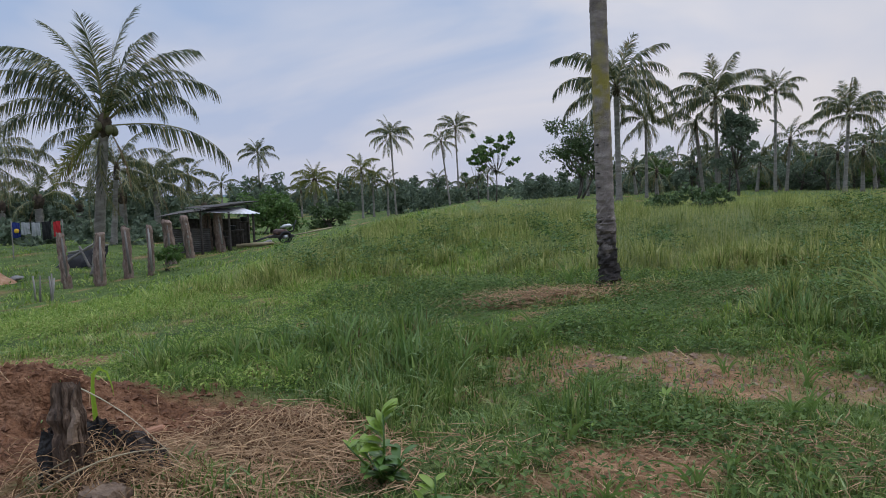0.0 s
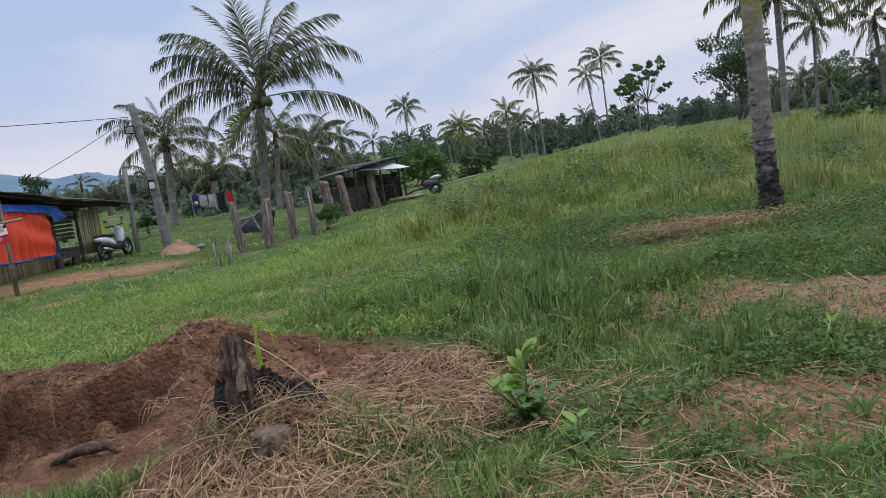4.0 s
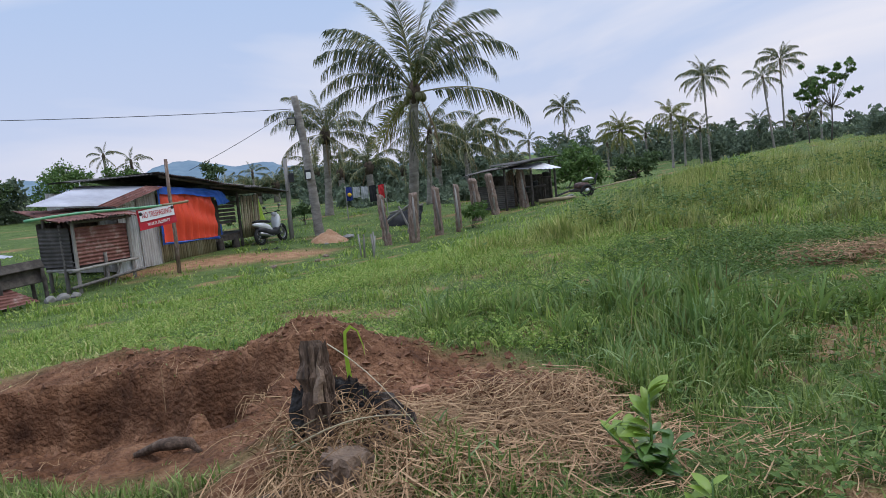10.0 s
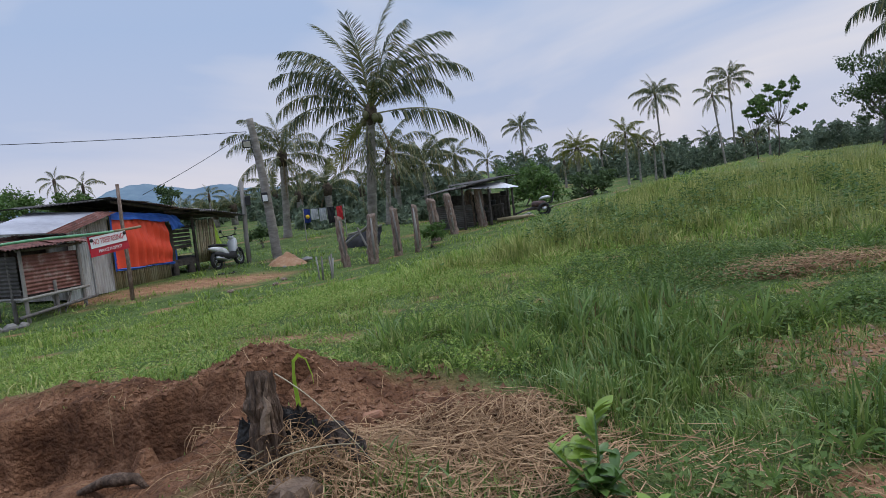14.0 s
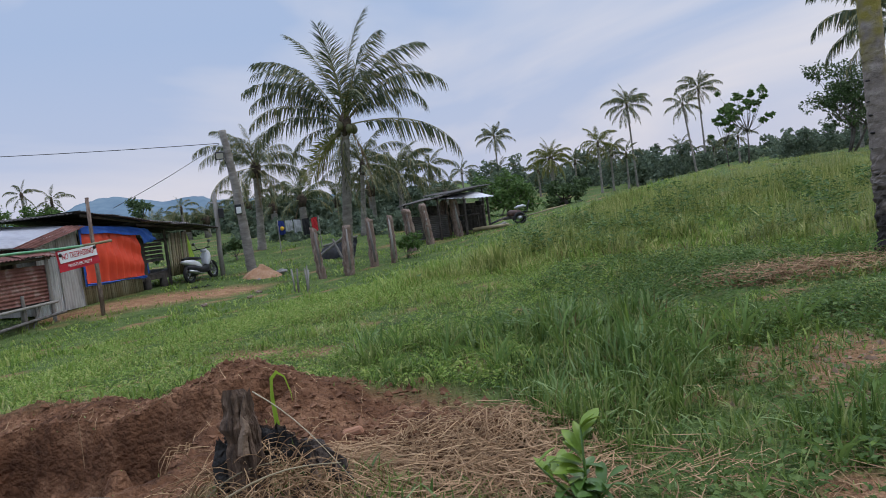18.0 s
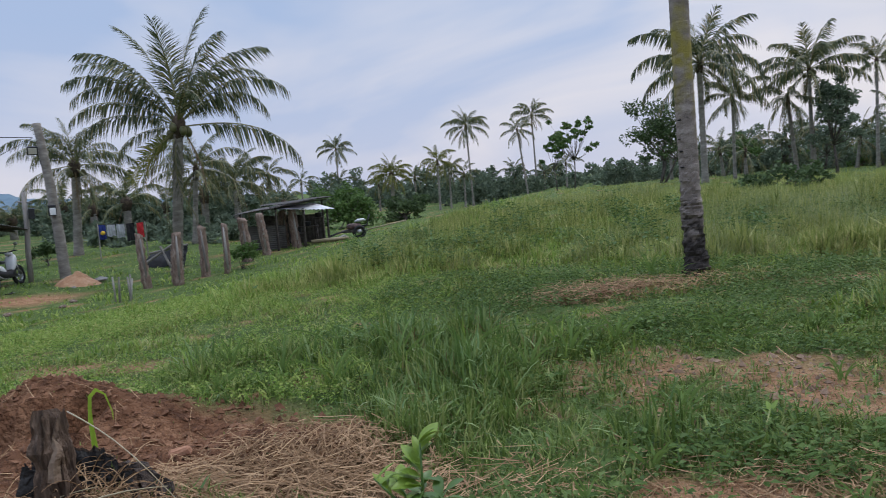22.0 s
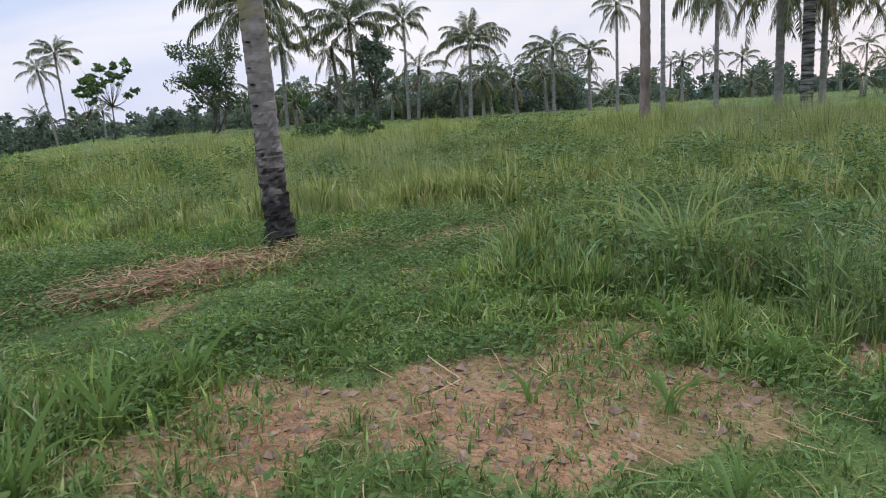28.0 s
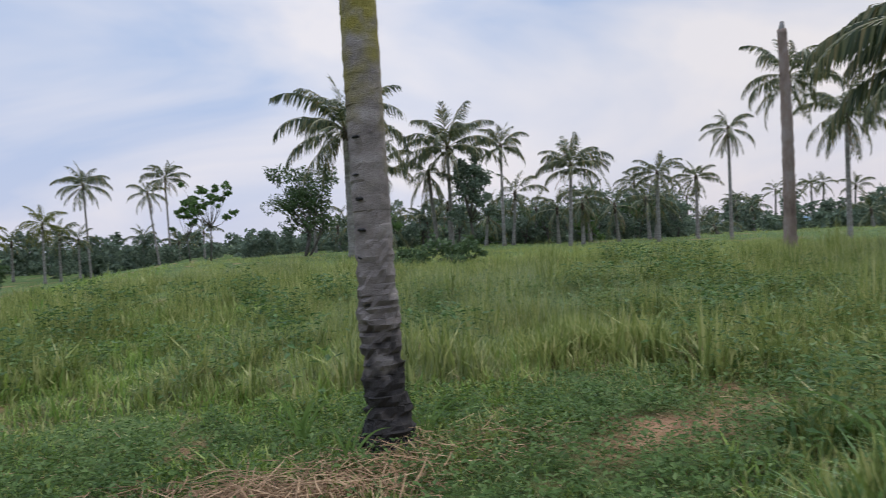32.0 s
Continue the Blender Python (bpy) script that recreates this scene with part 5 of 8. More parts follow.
# the open bay: floor, back louvre, low parapet
board("floor_board", at_hut(-17.2, 17.15, -0.12), at_hut(-17.2, 19.2, -0.12), 2.5, 0.05, M_DARKWOOD, hut, "dark raised floor", seed=1)
for i in range(6):
    board("louvre_slat", at_hut(-16.02, 17.3, 0.30 + 0.125 * i), at_hut(-16.02, 18.36, 0.28 + 0.12 * i), 0.09, 0.02, M_DARKWOOD, hut, face=(1, 0, 0.4), seed=i)
board("parapet_board", at_hut(-15.93, 17.2, -0.20), at_hut(-15.93, 18.4, -0.22), 0.16, 0.03, M_DARKWOOD, hut, "dark plank edge", face=(1, 0, 0), seed=8)
board("door_panel", at_hut(-15.95, 17.2, 0.45), at_hut(-15.95, 17.55, 0.45), 1.15, 0.03, M_DARKWOOD, hut, "dark wooden shutter", face=(1, 0, 0), seed=9)
for y in (17.45, 18.15):
    hut_stick("floor_stump", (-15.95, y, zb - 0.1), (-15.95, y, -0.16), 0.13, M_DARKWOOD, "stump carrying the floor", seed=int(y * 3))
hut_stick("rail", (-16.0, 17.2, 0.92), (-16.0, 19.3, 0.86), 0.03, M_DARKWOOD)
# dark sheets added to close the see-through bay and give its shaded interior
hut_sheet("wall_sheet", (-18.45, 20.1, zb), (-18.45, 17.1, zb), (-18.45, 17.1, 1.42), (-18.45, 20.1, 1.05), M_DARKSHEET, "dark sheet added behind the open bay", waves=26, amp=0.014, seed=19)
hut_sheet("wall_sheet", (-17.0, 17.18, -0.1), (-17.0, 18.42, -0.1), (-17.0, 18.42, 1.2), (-17.0, 17.18, 1.36), M_DARKSHEET, "dark sheet added inside the open bay", waves=12, amp=0.014, seed=20)
# roofs
hut_sheet("roof_sheet", (-17.3, 13.6, 1.92), (-15.45, 15.15, 1.95), (-18.8, 15.15, 2.0), (-18.8, 14.0, 1.97), M_DARKSHEET, "upper roof sheet with a pale edge", waves=24, amp=0.018, along=True, rough=0.015, seed=11)
hut_sheet("roof_sheet", (-15.42, 14.95, 1.97), (-15.42, 16.3, 1.74), (-18.8, 16.3, 1.76), (-18.8, 14.95, 1.99), M_DARKSHEET, "", waves=14, amp=0.018, rough=0.02, seed=12)
hut_sheet("roof_sheet", (-15.36, 16.1, 1.74), (-15.36, 17.7, 1.47), (-18.8, 17.7, 1.50), (-18.8, 16.1, 1.76), M_DARKSHEET, "", waves=16, amp=0.018, rough=0.02, seed=13)
hut_sheet("roof_sheet", (-15.25, 17.2, 1.50), (-15.30, 18.9, 1.30), (-18.6, 18.9, 1.36), (-18.6, 17.2, 1.55), M_ZINC_OLD, "grey roof sheet", waves=16, amp=0.018, rough=0.02, seed=14)
hut_sheet("roof_sheet", (-15.20, 18.0, 1.36), (-15.25, 20.3, 1.04), (-18.4, 20.3, 1.10), (-18.4, 18.0, 1.40), M_DARKSHEET, "sagging dark roof sheet", waves=20, amp=0.018, rough=0.025, seed=15)
for k, (y0, z0, y1, z1) in enumerate(((15.1, 1.86, 17.7, 1.40), (17.0, 1.44, 20.1, 0.98))):
    hut_stick("rafter", (-15.6, y0, z0), (-15.6, y1, z1), 0.04, M_DARKWOOD, seed=60 + k, bend=0.02)
    hut_stick("rafter", (-17.2, y0, z0 + 0.02), (-17.2, y1, z1 + 0.04), 0.04, M_DARKWOOD, seed=70 + k)
hut_sheet("roof_sheet", (-15.9, 11.25, 1.40), (-15.5, 12.95, 1.22), (-15.55, 15.08, 1.58), (-17.7, 14.2, 1.80), M_WHITESHEET, "pale silver lean-to roof sheet", waves=20, amp=0.012, along=False, rough=0.01, seed=16)
hut_sheet("roof_sheet", (-15.44, 12.85, 1.235), (-15.38, 13.4, 1.17), (-15.46, 15.12, 1.57), (-15.75, 14.75, 1.645), M_RUST, "rusted edge sheet", waves=4, amp=0.014, along=True, rough=0.01, seed=17)
# tarpaulin, hung in folds
def cloth_mesh(name, a, b, c, d, mat, fold=0.05, n=36, folds=7, seed=0, ragged=0.03):
    a, b, c, d = (np.array(v, float) for v in (a, b, c, d))
    nrm = np.cross(b - a, d - a)
    nrm /= np.linalg.norm(nrm)
    u, v = np.meshgrid(np.linspace(0, 1, n + 1), np.linspace(0, 1, n + 1))
    p = a * ((1 - u) * (1 - v))[..., None] + b * (u * (1 - v))[..., None] + c * (u * v)[..., None] + d * ((1 - u) * v)[..., None]
    wob = 0.45 * np.sin(folds * u * 2 * np.pi * (0.6 + 0.5 * u) + 3 * v + seed) * (1 - 0.6 * v) + 0.35 * np.sin(7 * (u + 0.6 * v ** 2) + seed) * np.cos(4 * v + 2 * u) + 0.3 * np.sin(15 * u * v + 2 * seed)
    sagline = np.sin(np.pi * u) * np.sin(np.pi * v)
    p = p + nrm * (fold * wob + 0.6 * fold * sagline)[..., None]
    p[..., 2] += ragged * np.sin(9 * u + seed) * (1 - v) * 0.6 + ragged * np.sin(5 * u + seed) * v * 0.4
    top, low = p.reshape(-1, 3), (p - nrm * 0.006).reshape(-1, 3)
    k = len(top)
    i = np.arange(k).reshape(n + 1, n + 1)
    q_ = np.stack([i[:-1, :-1], i[:-1, 1:], i[1:, 1:], i[1:, :-1]], -1).reshape(-1, 4)
    return big_mesh(name, np.concatenate([top, low]), np.concatenate([q_[:, [0, 1, 2]], q_[:, [0, 2, 3]], q_[:, [2, 1, 0]] + k, q_[:, [3, 2, 0]] + k]), mat, smooth=True)


tarp = thing("tarpaulin", Matrix.Translation((HX, HY, HZ)), "orange tarpaulin with blue back hung over the hut wall in folds", "tarpaulin")
part("orange_sheet", cloth_mesh("orange_sheet", at_hut(-15.70, 15.03, 0.0), at_hut(-15.70, 17.18, -0.08), at_hut(-15.74, 17.10, 1.26), at_hut(-15.74, 15.12, 1.50), M_TARP, 0.10, seed=2), tarp, "orange plastic sheet")
part("blue_fold", cloth_mesh("blue_fold", at_hut(-15.66, 15.10, 1.40), at_hut(-15.66, 17.22, 1.12), at_hut(-15.72, 17.22, 1.34), at_hut(-15.72, 15.10, 1.62), M_TARP_BLUE, 0.03, folds=5, seed=4, n=24), tarp, "blue fold along the top")
part("blue_end", cloth_mesh("blue_end", at_hut(-15.62, 17.25, 0.86), at_hut(-15.62, 17.75, 0.90), at_hut(-15.68, 17.55, 1.28), at_hut(-15.68, 17.12, 1.33), M_TARP_BLUE, 0.06, folds=4, seed=6, n=16), tarp, "blue corner hanging loose")
part("blue_hem", cloth_mesh("blue_hem", at_hut(-15.67, 15.02, -0.05), at_hut(-15.67, 17.2, -0.14), at_hut(-15.68, 17.19, -0.08), at_hut(-15.68, 15.03, 0.01), M_TARP_BLUE, 0.05, seed=2, n=24), tarp, "blue hem")
part("blue_hem", cloth_mesh("blue_hem", at_hut(-15.69, 15.0, -0.04), at_hut(-15.69, 15.06, -0.04), at_hut(-15.71, 15.12, 1.5), at_hut(-15.71, 15.06, 1.5), M_TARP_BLUE, 0.02, seed=3, n=16), tarp, "blue side hem")

lime = thing("lime_cloth", Matrix.Translation((-15.75, 19.2, 0.95)), "lime green cloth hung to dry beside the bamboo door", "cloth")
part("cloth", cloth_mesh("cloth", (0, -0.12, -0.75), (0.02, 0.26, -0.85), (0, 0.05, 0.0), (0, -0.08, 0.02), M_CLOTH_LIME, 0.03, folds=3, n=14), lime)
jug = thing("water_jug", Matrix.Translation((-16.25, 17.75, -0.12)), "blue plastic water jug on the hut floor", "water jug")
part("body", tube_mesh("body", [(0, 0, 0), (0, 0, 0.03), (0, 0, 0.36), (0, 0, 0.44), (0, 0, 0.48)], [0.11, 0.135, 0.135, 0.06, 0.04], M_TARP_BLUE, 14), jug)
part("cap", tube_mesh("cap", [(0, 0, 0.48), (0, 0, 0.53)], 0.042, M_WHITE, 10), jug)

# ---- the animal pen against the hut ----
pen = thing("animal_pen", Matrix.Translation((-15.2, 12.6, -0.75)), "raised animal pen of rusted corrugated sheets on timber legs", "animal pen")


def at_pen(x, y, z):
    return (x + 15.2, y - 12.6, z + 0.75)


def pen_sheet(a, b, c, d, mat, label="", **more):
    part("wall_sheet", sheet_mesh("wall_sheet", at_pen(*a), at_pen(*b), at_pen(*c), at_pen(*d), mat, **more), pen, label)


pen_sheet((-15.2, 11.85, -0.12), (-15.2, 13.42, -0.14), (-15.24, 13.48, 0.74), (-15.24, 11.85, 0.80), M_RUST, "rusted brown front sheet", waves=10, amp=0.016, along=False, rough=0.015, seed=3)
pen_sheet((-16.3, 11.75, -0.12), (-15.24, 11.80, -0.12), (-15.24, 11.80, 0.80), (-16.3, 11.75, 0.85), M_DARKSHEET, "dark grey side sheet", waves=10, amp=0.014, along=False, rough=0.01, seed=5)
pen_sheet((-16.3, 13.5, -0.12), (-16.3, 11.75, -0.12), (-16.3, 11.75, 0.95), (-16.3, 13.5, 0.95), M_DARKSHEET, "", waves=14, amp=0.014, seed=6)
pen_sheet((-15.22, 13.0, -0.55), (-15.22, 13.45, -0.55), (-15.22, 13.45, -0.2), (-15.22, 13.0, -0.2), M_ZINC, "pale patch sheet", waves=5, amp=0.012, seed=7)
part("roof_sheet", sheet_mesh("roof_sheet", at_pen(-14.95, 11.35, 0.98), at_pen(-14.95, 12.75, 0.96), at_pen(-16.5, 12.85, 1.25), at_pen(-16.5, 11.3, 1.30), M_RUST, waves=14, amp=0.018, rough=0.03, seed=8), pen, "rusted roof sheet")
part("roof_sheet", sheet_mesh("roof_sheet", at_pen(-14.98, 12.65, 0.99), at_pen(-14.98, 13.75, 0.93), at_pen(-16.4, 13.8, 1.16), at_pen(-16.4, 12.65, 1.25), M_RUST, waves=11, amp=0.018, rough=0.03, seed=9), pen, "second rusted roof sheet")
for k, (x, y, top) in enumerate(((-15.18, 11.85, 0.95), (-15.18, 12.65, 0.1), (-15.18, 13.45, 0.95), (-16.2, 11.85, 1.1), (-16.2, 13.4, 1.1), (-15.55, 11.8, 0.9))):
    stick("leg", at_pen(x, y, -0.95), at_pen(x, y + 0.02, top), 0.05, M_GREYWOOD, pen, seed=k)
for k, (a, b) in enumerate((((-15.15, 11.7, -0.22), (-15.15, 13.6, -0.20)), ((-15.12, 11.6, -0.62), (-15.05, 13.7, -0.48)), ((-15.2, 11.8, 0.93), (-15.2, 13.6, 0.90)), ((-16.2, 11.8, -0.22), (-15.2, 11.8, -0.22)))):
    stick("rail", at_pen(*a), at_pen(*b), 0.042, M_GREYWOOD, pen, seed=20 + k, bend=0.03)
stick("brace", at_pen(-15.15, 12.75, -0.85), at_pen(-15.15, 13.1, -0.15), 0.035, M_GREYWOOD, pen, seed=31)
board("floor", at_pen(-15.75, 11.8, -0.16), at_pen(-15.75, 13.5, -0.16), 1.05, 0.05, M_DARKWOOD, pen, "dark slatted floor")

# ---- the trough, table and scrap left of the pen ----
trough = thing("feed_trough", Matrix.Translation((-15.5, 10.55, -0.72)), "dark timber feed trough on trestles", "trough")
for k, (z, dy) in enumerate(((0.62, 0.0), (0.46, 0.03), (0.78, -0.02))):
    board("plank", (0.1 + 0.03 * k, -0.55 + dy, z), (0.05 + 0.03 * k, 0.6 + dy, z + 0.02), 0.22, 0.05, M_DARKWOOD, trough, face=(1, 0, 0.3 * k), seed=k)
for k, (x, y) in enumerate(((0.15, -0.5), (0.15, 0.55), (-0.3, -0.5), (-0.3, 0.55))):
    stick("leg", (x, y, -0.1), (x + 0.03, y - 0.05, 0.7), 0.05, M_DARKWOOD, trough, seed=k)
scrap = thing("scrap_sheet", Matrix.Translation((-15.15, 10.0, -0.74)), "rusted corrugated sheet leaning on the ground", "metal sheet")
part("sheet", sheet_mesh("sheet", (0, -0.35, 0.0), (0.05, 0.75, 0.0), (-0.25, 0.2, 0.42), (-0.25, -0.35, 0.5), M_RUST, waves=7, amp=0.016, along=False, rough=0.02, seed=4), scrap)
stand = thing("tin_roofed_stand", Matrix.Translation((-15.9, 9.6, -0.7)), "low stand with a pale tin roof on thin posts", "stand")
part("roof_sheet", sheet_mesh("roof_sheet", (0.45, -1.6, 0.98), (0.40, 0.95, 1.03), (-0.6, 0.85, 1.14), (-0.6, -1.6, 1.12), M_WHITESHEET, waves=18, amp=0.012, rough=0.01, seed=2), stand)
for k, (x, y) in enumerate(((0.35, 0.65), (0.35, -1.4), (-0.5, 0.65), (-0.5, -1.4))):
    stick("leg", (x, y, -0.1), (x, y, 1.0), 0.032, M_DARKWOOD, stand, seed=k)
crate = thing("crate", pose(-15.75, 9.0, gz(-15.75, 9.0), 0, 0, 12), "small dark box under the tin roof", "box")
part("body", box_mesh("body", 0.3, 0.28, 0.45, M_BLACK, 0.03), crate)

# ---- the no trespassing banner, its post and the bamboo ----
sp = thing("sign_post", Matrix.Translation((-14.1, 13.93, gz(-14.1, 13.93))) @ Matrix.Rotation(-0.02, 4, "X"), "thin dark wooden post carrying a banner", "post")
part("shaft", tube_mesh("shaft", [(0, 0, -0.15), (0.02, 0.0, 1.0), (-0.02, 0.01, 2.0), (0.0, 0.0, 2.93)], [0.052, 0.05, 0.047, 0.043], M_POST, 8, 0.06, 2), sp)
bam = thing("bamboo_pole", Matrix.Translation((-14.4, 10.2, 1.10)), "long bamboo pole wrapped in green holding the banner", "bamboo pole")
bend_pts = [(0.0 + 0.5 * f, 4.15 * f, 0.03 * math.sin(6 * f) + 0.04 * f) for f in np.linspace(0, 1, 22)]
part("green_length", tube_mesh("green_length", bend_pts[:18], [0.03 + 0.004 * (i % 3 == 0) for i in range(18)], M_BAMBOO_GREEN, 8), bam, "green wrapped bamboo")
part("bare_tip", tube_mesh("bare_tip", bend_pts[17:], 0.032, M_BAMBOO, 8), bam, "bare bamboo end")
banner = thing("banner", Matrix.Translation((-14.03, 13.40, 0.86)) @ Matrix.Rotation(radians(90 - 8.5), 4, "Z") @ Matrix.Rotation(radians(-5), 4, "Y"), "red and white no trespassing banner hung from bamboo", "sign")
part("vinyl", cloth_mesh("vinyl", (-0.53, 0, -0.27), (0.53, 0, -0.27), (0.53, 0, 0.235), (-0.53, 0, 0.235), M_RED, 0.010, folds=2, n=16, ragged=0.0), banner, "red printed vinyl")
part("white_panel", box_mesh("white_panel", 0.98, 0.004, 0.27, M_WHITE, 0.0), banner, "white panel", pose(0, -0.024, -0.065))


def lettering(text, size, mat, parent, x, y, z, stretch=1.0):
    cu = bpy.data.curves.new("lettering", "FONT")
    cu.body, cu.size, cu.align_x, cu.align_y, cu.extrude = text, size, "CENTER", "CENTER", 0.002
    tmp = new("lettering", cu)
    bpy.context.view_layer.update()
    me = bpy.data.meshes.new_from_object(tmp.evaluated_get(bpy.context.evaluated_depsgraph_get()))
    bpy.data.objects.remove(tmp)
    me.materials.clear()
    me.materials.append(mat)
    part("lettering", me, parent, "printed words", Matrix.Translation((x, y, z)) @ Matrix.Rotation(radians(90), 4, "X") @ Matrix.Diagonal((stretch, 1, 1, 1)))


lettering("NO TRESPASSING!", 0.20, M_RED, banner, 0.0, -0.031, 0.07, 0.52)
lettering("PRIVATE PROPERTY", 0.11, M_WHITE, banner, 0.0, -0.031, -0.165, 0.66)
for s in (-1, 1):
    part("emblem", tube_mesh("emblem", [(0.45 * s, -0.030, 0.13), (0.45 * s, -0.034, 0.13)], 0.045, M_BLACK, 12), banner, "black round emblem")

# ---- the scooter ----
scooter = thing("scooter", pose(-15.45, 19.35, gz(-15.45, 19.35) - 0.02, 0, 0, 96) @ Matrix.Rotation(radians(-7), 4, "X"), "white and black motor scooter parked by the hut", "scooter")


def ring_mesh(name, R, r, mat, n=28, m=8, flat=1.0):
    v, f = [], []
    for i in range(n):
        a = 2 * math.pi * i / n
        for j in range(m):
            b = 2 * math.pi * j / m
            rr = R + r * math.cos(b)
            v.append((rr * math.cos(a), r * flat * math.sin(b), rr * math.sin(a)))
            f.append((i * m + j, i * m + (j + 1) % m, ((i + 1) % n) * m + (j + 1) % m, ((i + 1) % n) * m + j))
    return mesh_of(name, v, f, mat, True)


def lofted(name, sections, mat, sides=12):
    """A smooth shell over sections: (x, z, half width, half height)."""
    v, f = [], []
    for i, (x, z, w, h) in enumerate(sections):
        for k in range(sides):
            a = 2 * math.pi * k / sides
            c, s = math.cos(a), math.sin(a)
            v.append((x, w * math.copysign(abs(c) ** 0.7, c), z + h * math.copysign(abs(s) ** 0.7, s)))
        if i:
            o = (i - 1) * sides
            f += [(o + k, o + (k + 1) % sides, o + sides + (k + 1) % sides, o + sides + k) for k in range(sides)]
    f += [tuple(range(sides - 1, -1, -1)), tuple(range(len(v) - sides, len(v)))]
    return mesh_of(name, v, f, mat, True)


for x in (-0.62, 0.66):
    wheel = part("wheel", ring_mesh("wheel", 0.235, 0.055, M_TYRE), scooter, "black tyre on a spoked rim", pose(x, 0, 0.29))
    part("rim", ring_mesh("rim", 0.175, 0.02, M_STEEL, m=6, flat=1.6), wheel)
    part("hub", tube_mesh("hub", [(0, -0.06, 0), (0, 0.06, 0)], 0.055, M_STEEL, 12), wheel)
    for k in range(5):
        a = k * 2 * math.pi / 5
        part("spoke", tube_mesh("spoke", [(0.05 * math.cos(a), 0, 0.05 * math.sin(a)), (0.17 * math.cos(a), 0, 0.17 * math.sin(a))], 0.016, M_STEEL, 6), wheel)
part("tail_shell", lofted("tail_shell", [(-0.86, 0.72, 0.04, 0.03), (-0.72, 0.70, 0.11, 0.07), (-0.4, 0.63, 0.15, 0.12), (-0.12, 0.52, 0.14, 0.13), (0.05, 0.42, 0.10, 0.08)], M_PAINT_WHITE), scooter, "white tail fairing")
part("seat", lofted("seat", [(-0.80, 0.80, 0.06, 0.03), (-0.55, 0.80, 0.13, 0.05), (-0.2, 0.75, 0.15, 0.055), (0.06, 0.73, 0.09, 0.045)], M_BLACK), scooter, "black padded seat")
part("floorboard", lofted("floorboard", [(-0.1, 0.33, 0.14, 0.06), (0.2, 0.29, 0.15, 0.05), (0.42, 0.36, 0.12, 0.07)], M_BLACK), scooter, "black footboard")
part("front_fairing", lofted("front_fairing", [(0.30, 0.45, 0.10, 0.10), (0.40, 0.66, 0.17, 0.20), (0.50, 0.78, 0.17, 0.17), (0.58, 0.74, 0.10, 0.12), (0.63, 0.68, 0.04, 0.05)], M_PAINT_WHITE), scooter, "white front fairing")
part("front_mudguard", lofted("front_mudguard", [(0.42, 0.50, 0.05, 0.03), (0.60, 0.60, 0.07, 0.03), (0.80, 0.55, 0.06, 0.03), (0.92, 0.44, 0.04, 0.02)], M_BLACK), scooter)
part("engine", lofted("engine", [(-0.66, 0.30, 0.09, 0.07), (-0.4, 0.32, 0.13, 0.12), (-0.12, 0.34, 0.12, 0.10), (0.02, 0.34, 0.08, 0.06)], M_BLACK), scooter)
part("under_cowl", lofted("under_cowl", [(-0.70, 0.52, 0.10, 0.07), (-0.4, 0.46, 0.16, 0.12), (-0.05, 0.36, 0.155, 0.12), (0.25, 0.36, 0.15, 0.12), (0.44, 0.46, 0.12, 0.12)], M_BLACK), scooter, "black lower body")
part("exhaust", tube_mesh("exhaust", [(0.0, -0.14, 0.25), (-0.3, -0.18, 0.26), (-0.5, -0.19, 0.32), (-0.85, -0.19, 0.40)], [0.02, 0.025, 0.055, 0.05], M_STEEL, 10), scooter)
part("fork", tube_mesh("fork", [(0.66, 0.07, 0.29), (0.55, 0.07, 0.66)], 0.022, M_STEEL, 8), scooter)
part("fork", tube_mesh("fork", [(0.66, -0.07, 0.29), (0.55, -0.07, 0.66)], 0.022, M_STEEL, 8), scooter)
part("handlebar", tube_mesh("handlebar", [(0.30, -0.34, 1.02), (0.38, -0.18, 1.03), (0.42, 0, 1.0), (0.38, 0.18, 1.03), (0.30, 0.34, 1.02)], 0.02, M_BLACK, 8), scooter)
part("dash", lofted("dash", [(0.36, 0.96, 0.08, 0.05), (0.48, 0.95, 0.10, 0.07), (0.56, 0.9, 0.06, 0.05)], M_PAINT_WHITE), scooter)
for s in (-1, 1):
    mirror = part("mirror", tube_mesh("mirror", [(0.40, 0.20 * s, 1.04), (0.40, 0.30 * s, 1.20)], 0.009, M_BLACK, 6), scooter, "round mirror on a stalk")
    part("mirror_glass", lofted("mirror_glass", [(0.385, 1.22, 0.055, 0.045), (0.41, 1.22, 0.06, 0.05)], M_STEEL), mirror, m=pose(0, 0.30 * s, 0))
part("headlight", lofted("headlight", [(0.55, 0.80, 0.07, 0.05), (0.615, 0.78, 0.045, 0.035)], M_GLASS_LAMP), scooter, "clear headlight")
part("kickstand", tube_mesh("kickstand", [(-0.05, 0.1, 0.25), (0.05, 0.26, 0.0)], 0.014, M_STEEL, 6), scooter)
for k, (x, y, a) in enumerate(((-14.35, 17.6, 20), (-14.2, 17.95, 70))):
    s = thing("sandal", pose(x, y, gz(x, y) + 0.01, 0, 0, a), "worn dark sandal lying on bare earth", "sandal", "sandals")
    part("sole", lofted("sole", [(-0.13, 0.012, 0.03, 0.012), (-0.05, 0.012, 0.04, 0.012), (0.06, 0.012, 0.05, 0.012), (0.13, 0.012, 0.03, 0.012)], M_BLACK), s)
    part("strap", tube_mesh("strap", [(0.03, -0.045, 0.015), (0.07, 0, 0.06), (0.03, 0.045, 0.015)], 0.01, M_BLACK, 5), s)

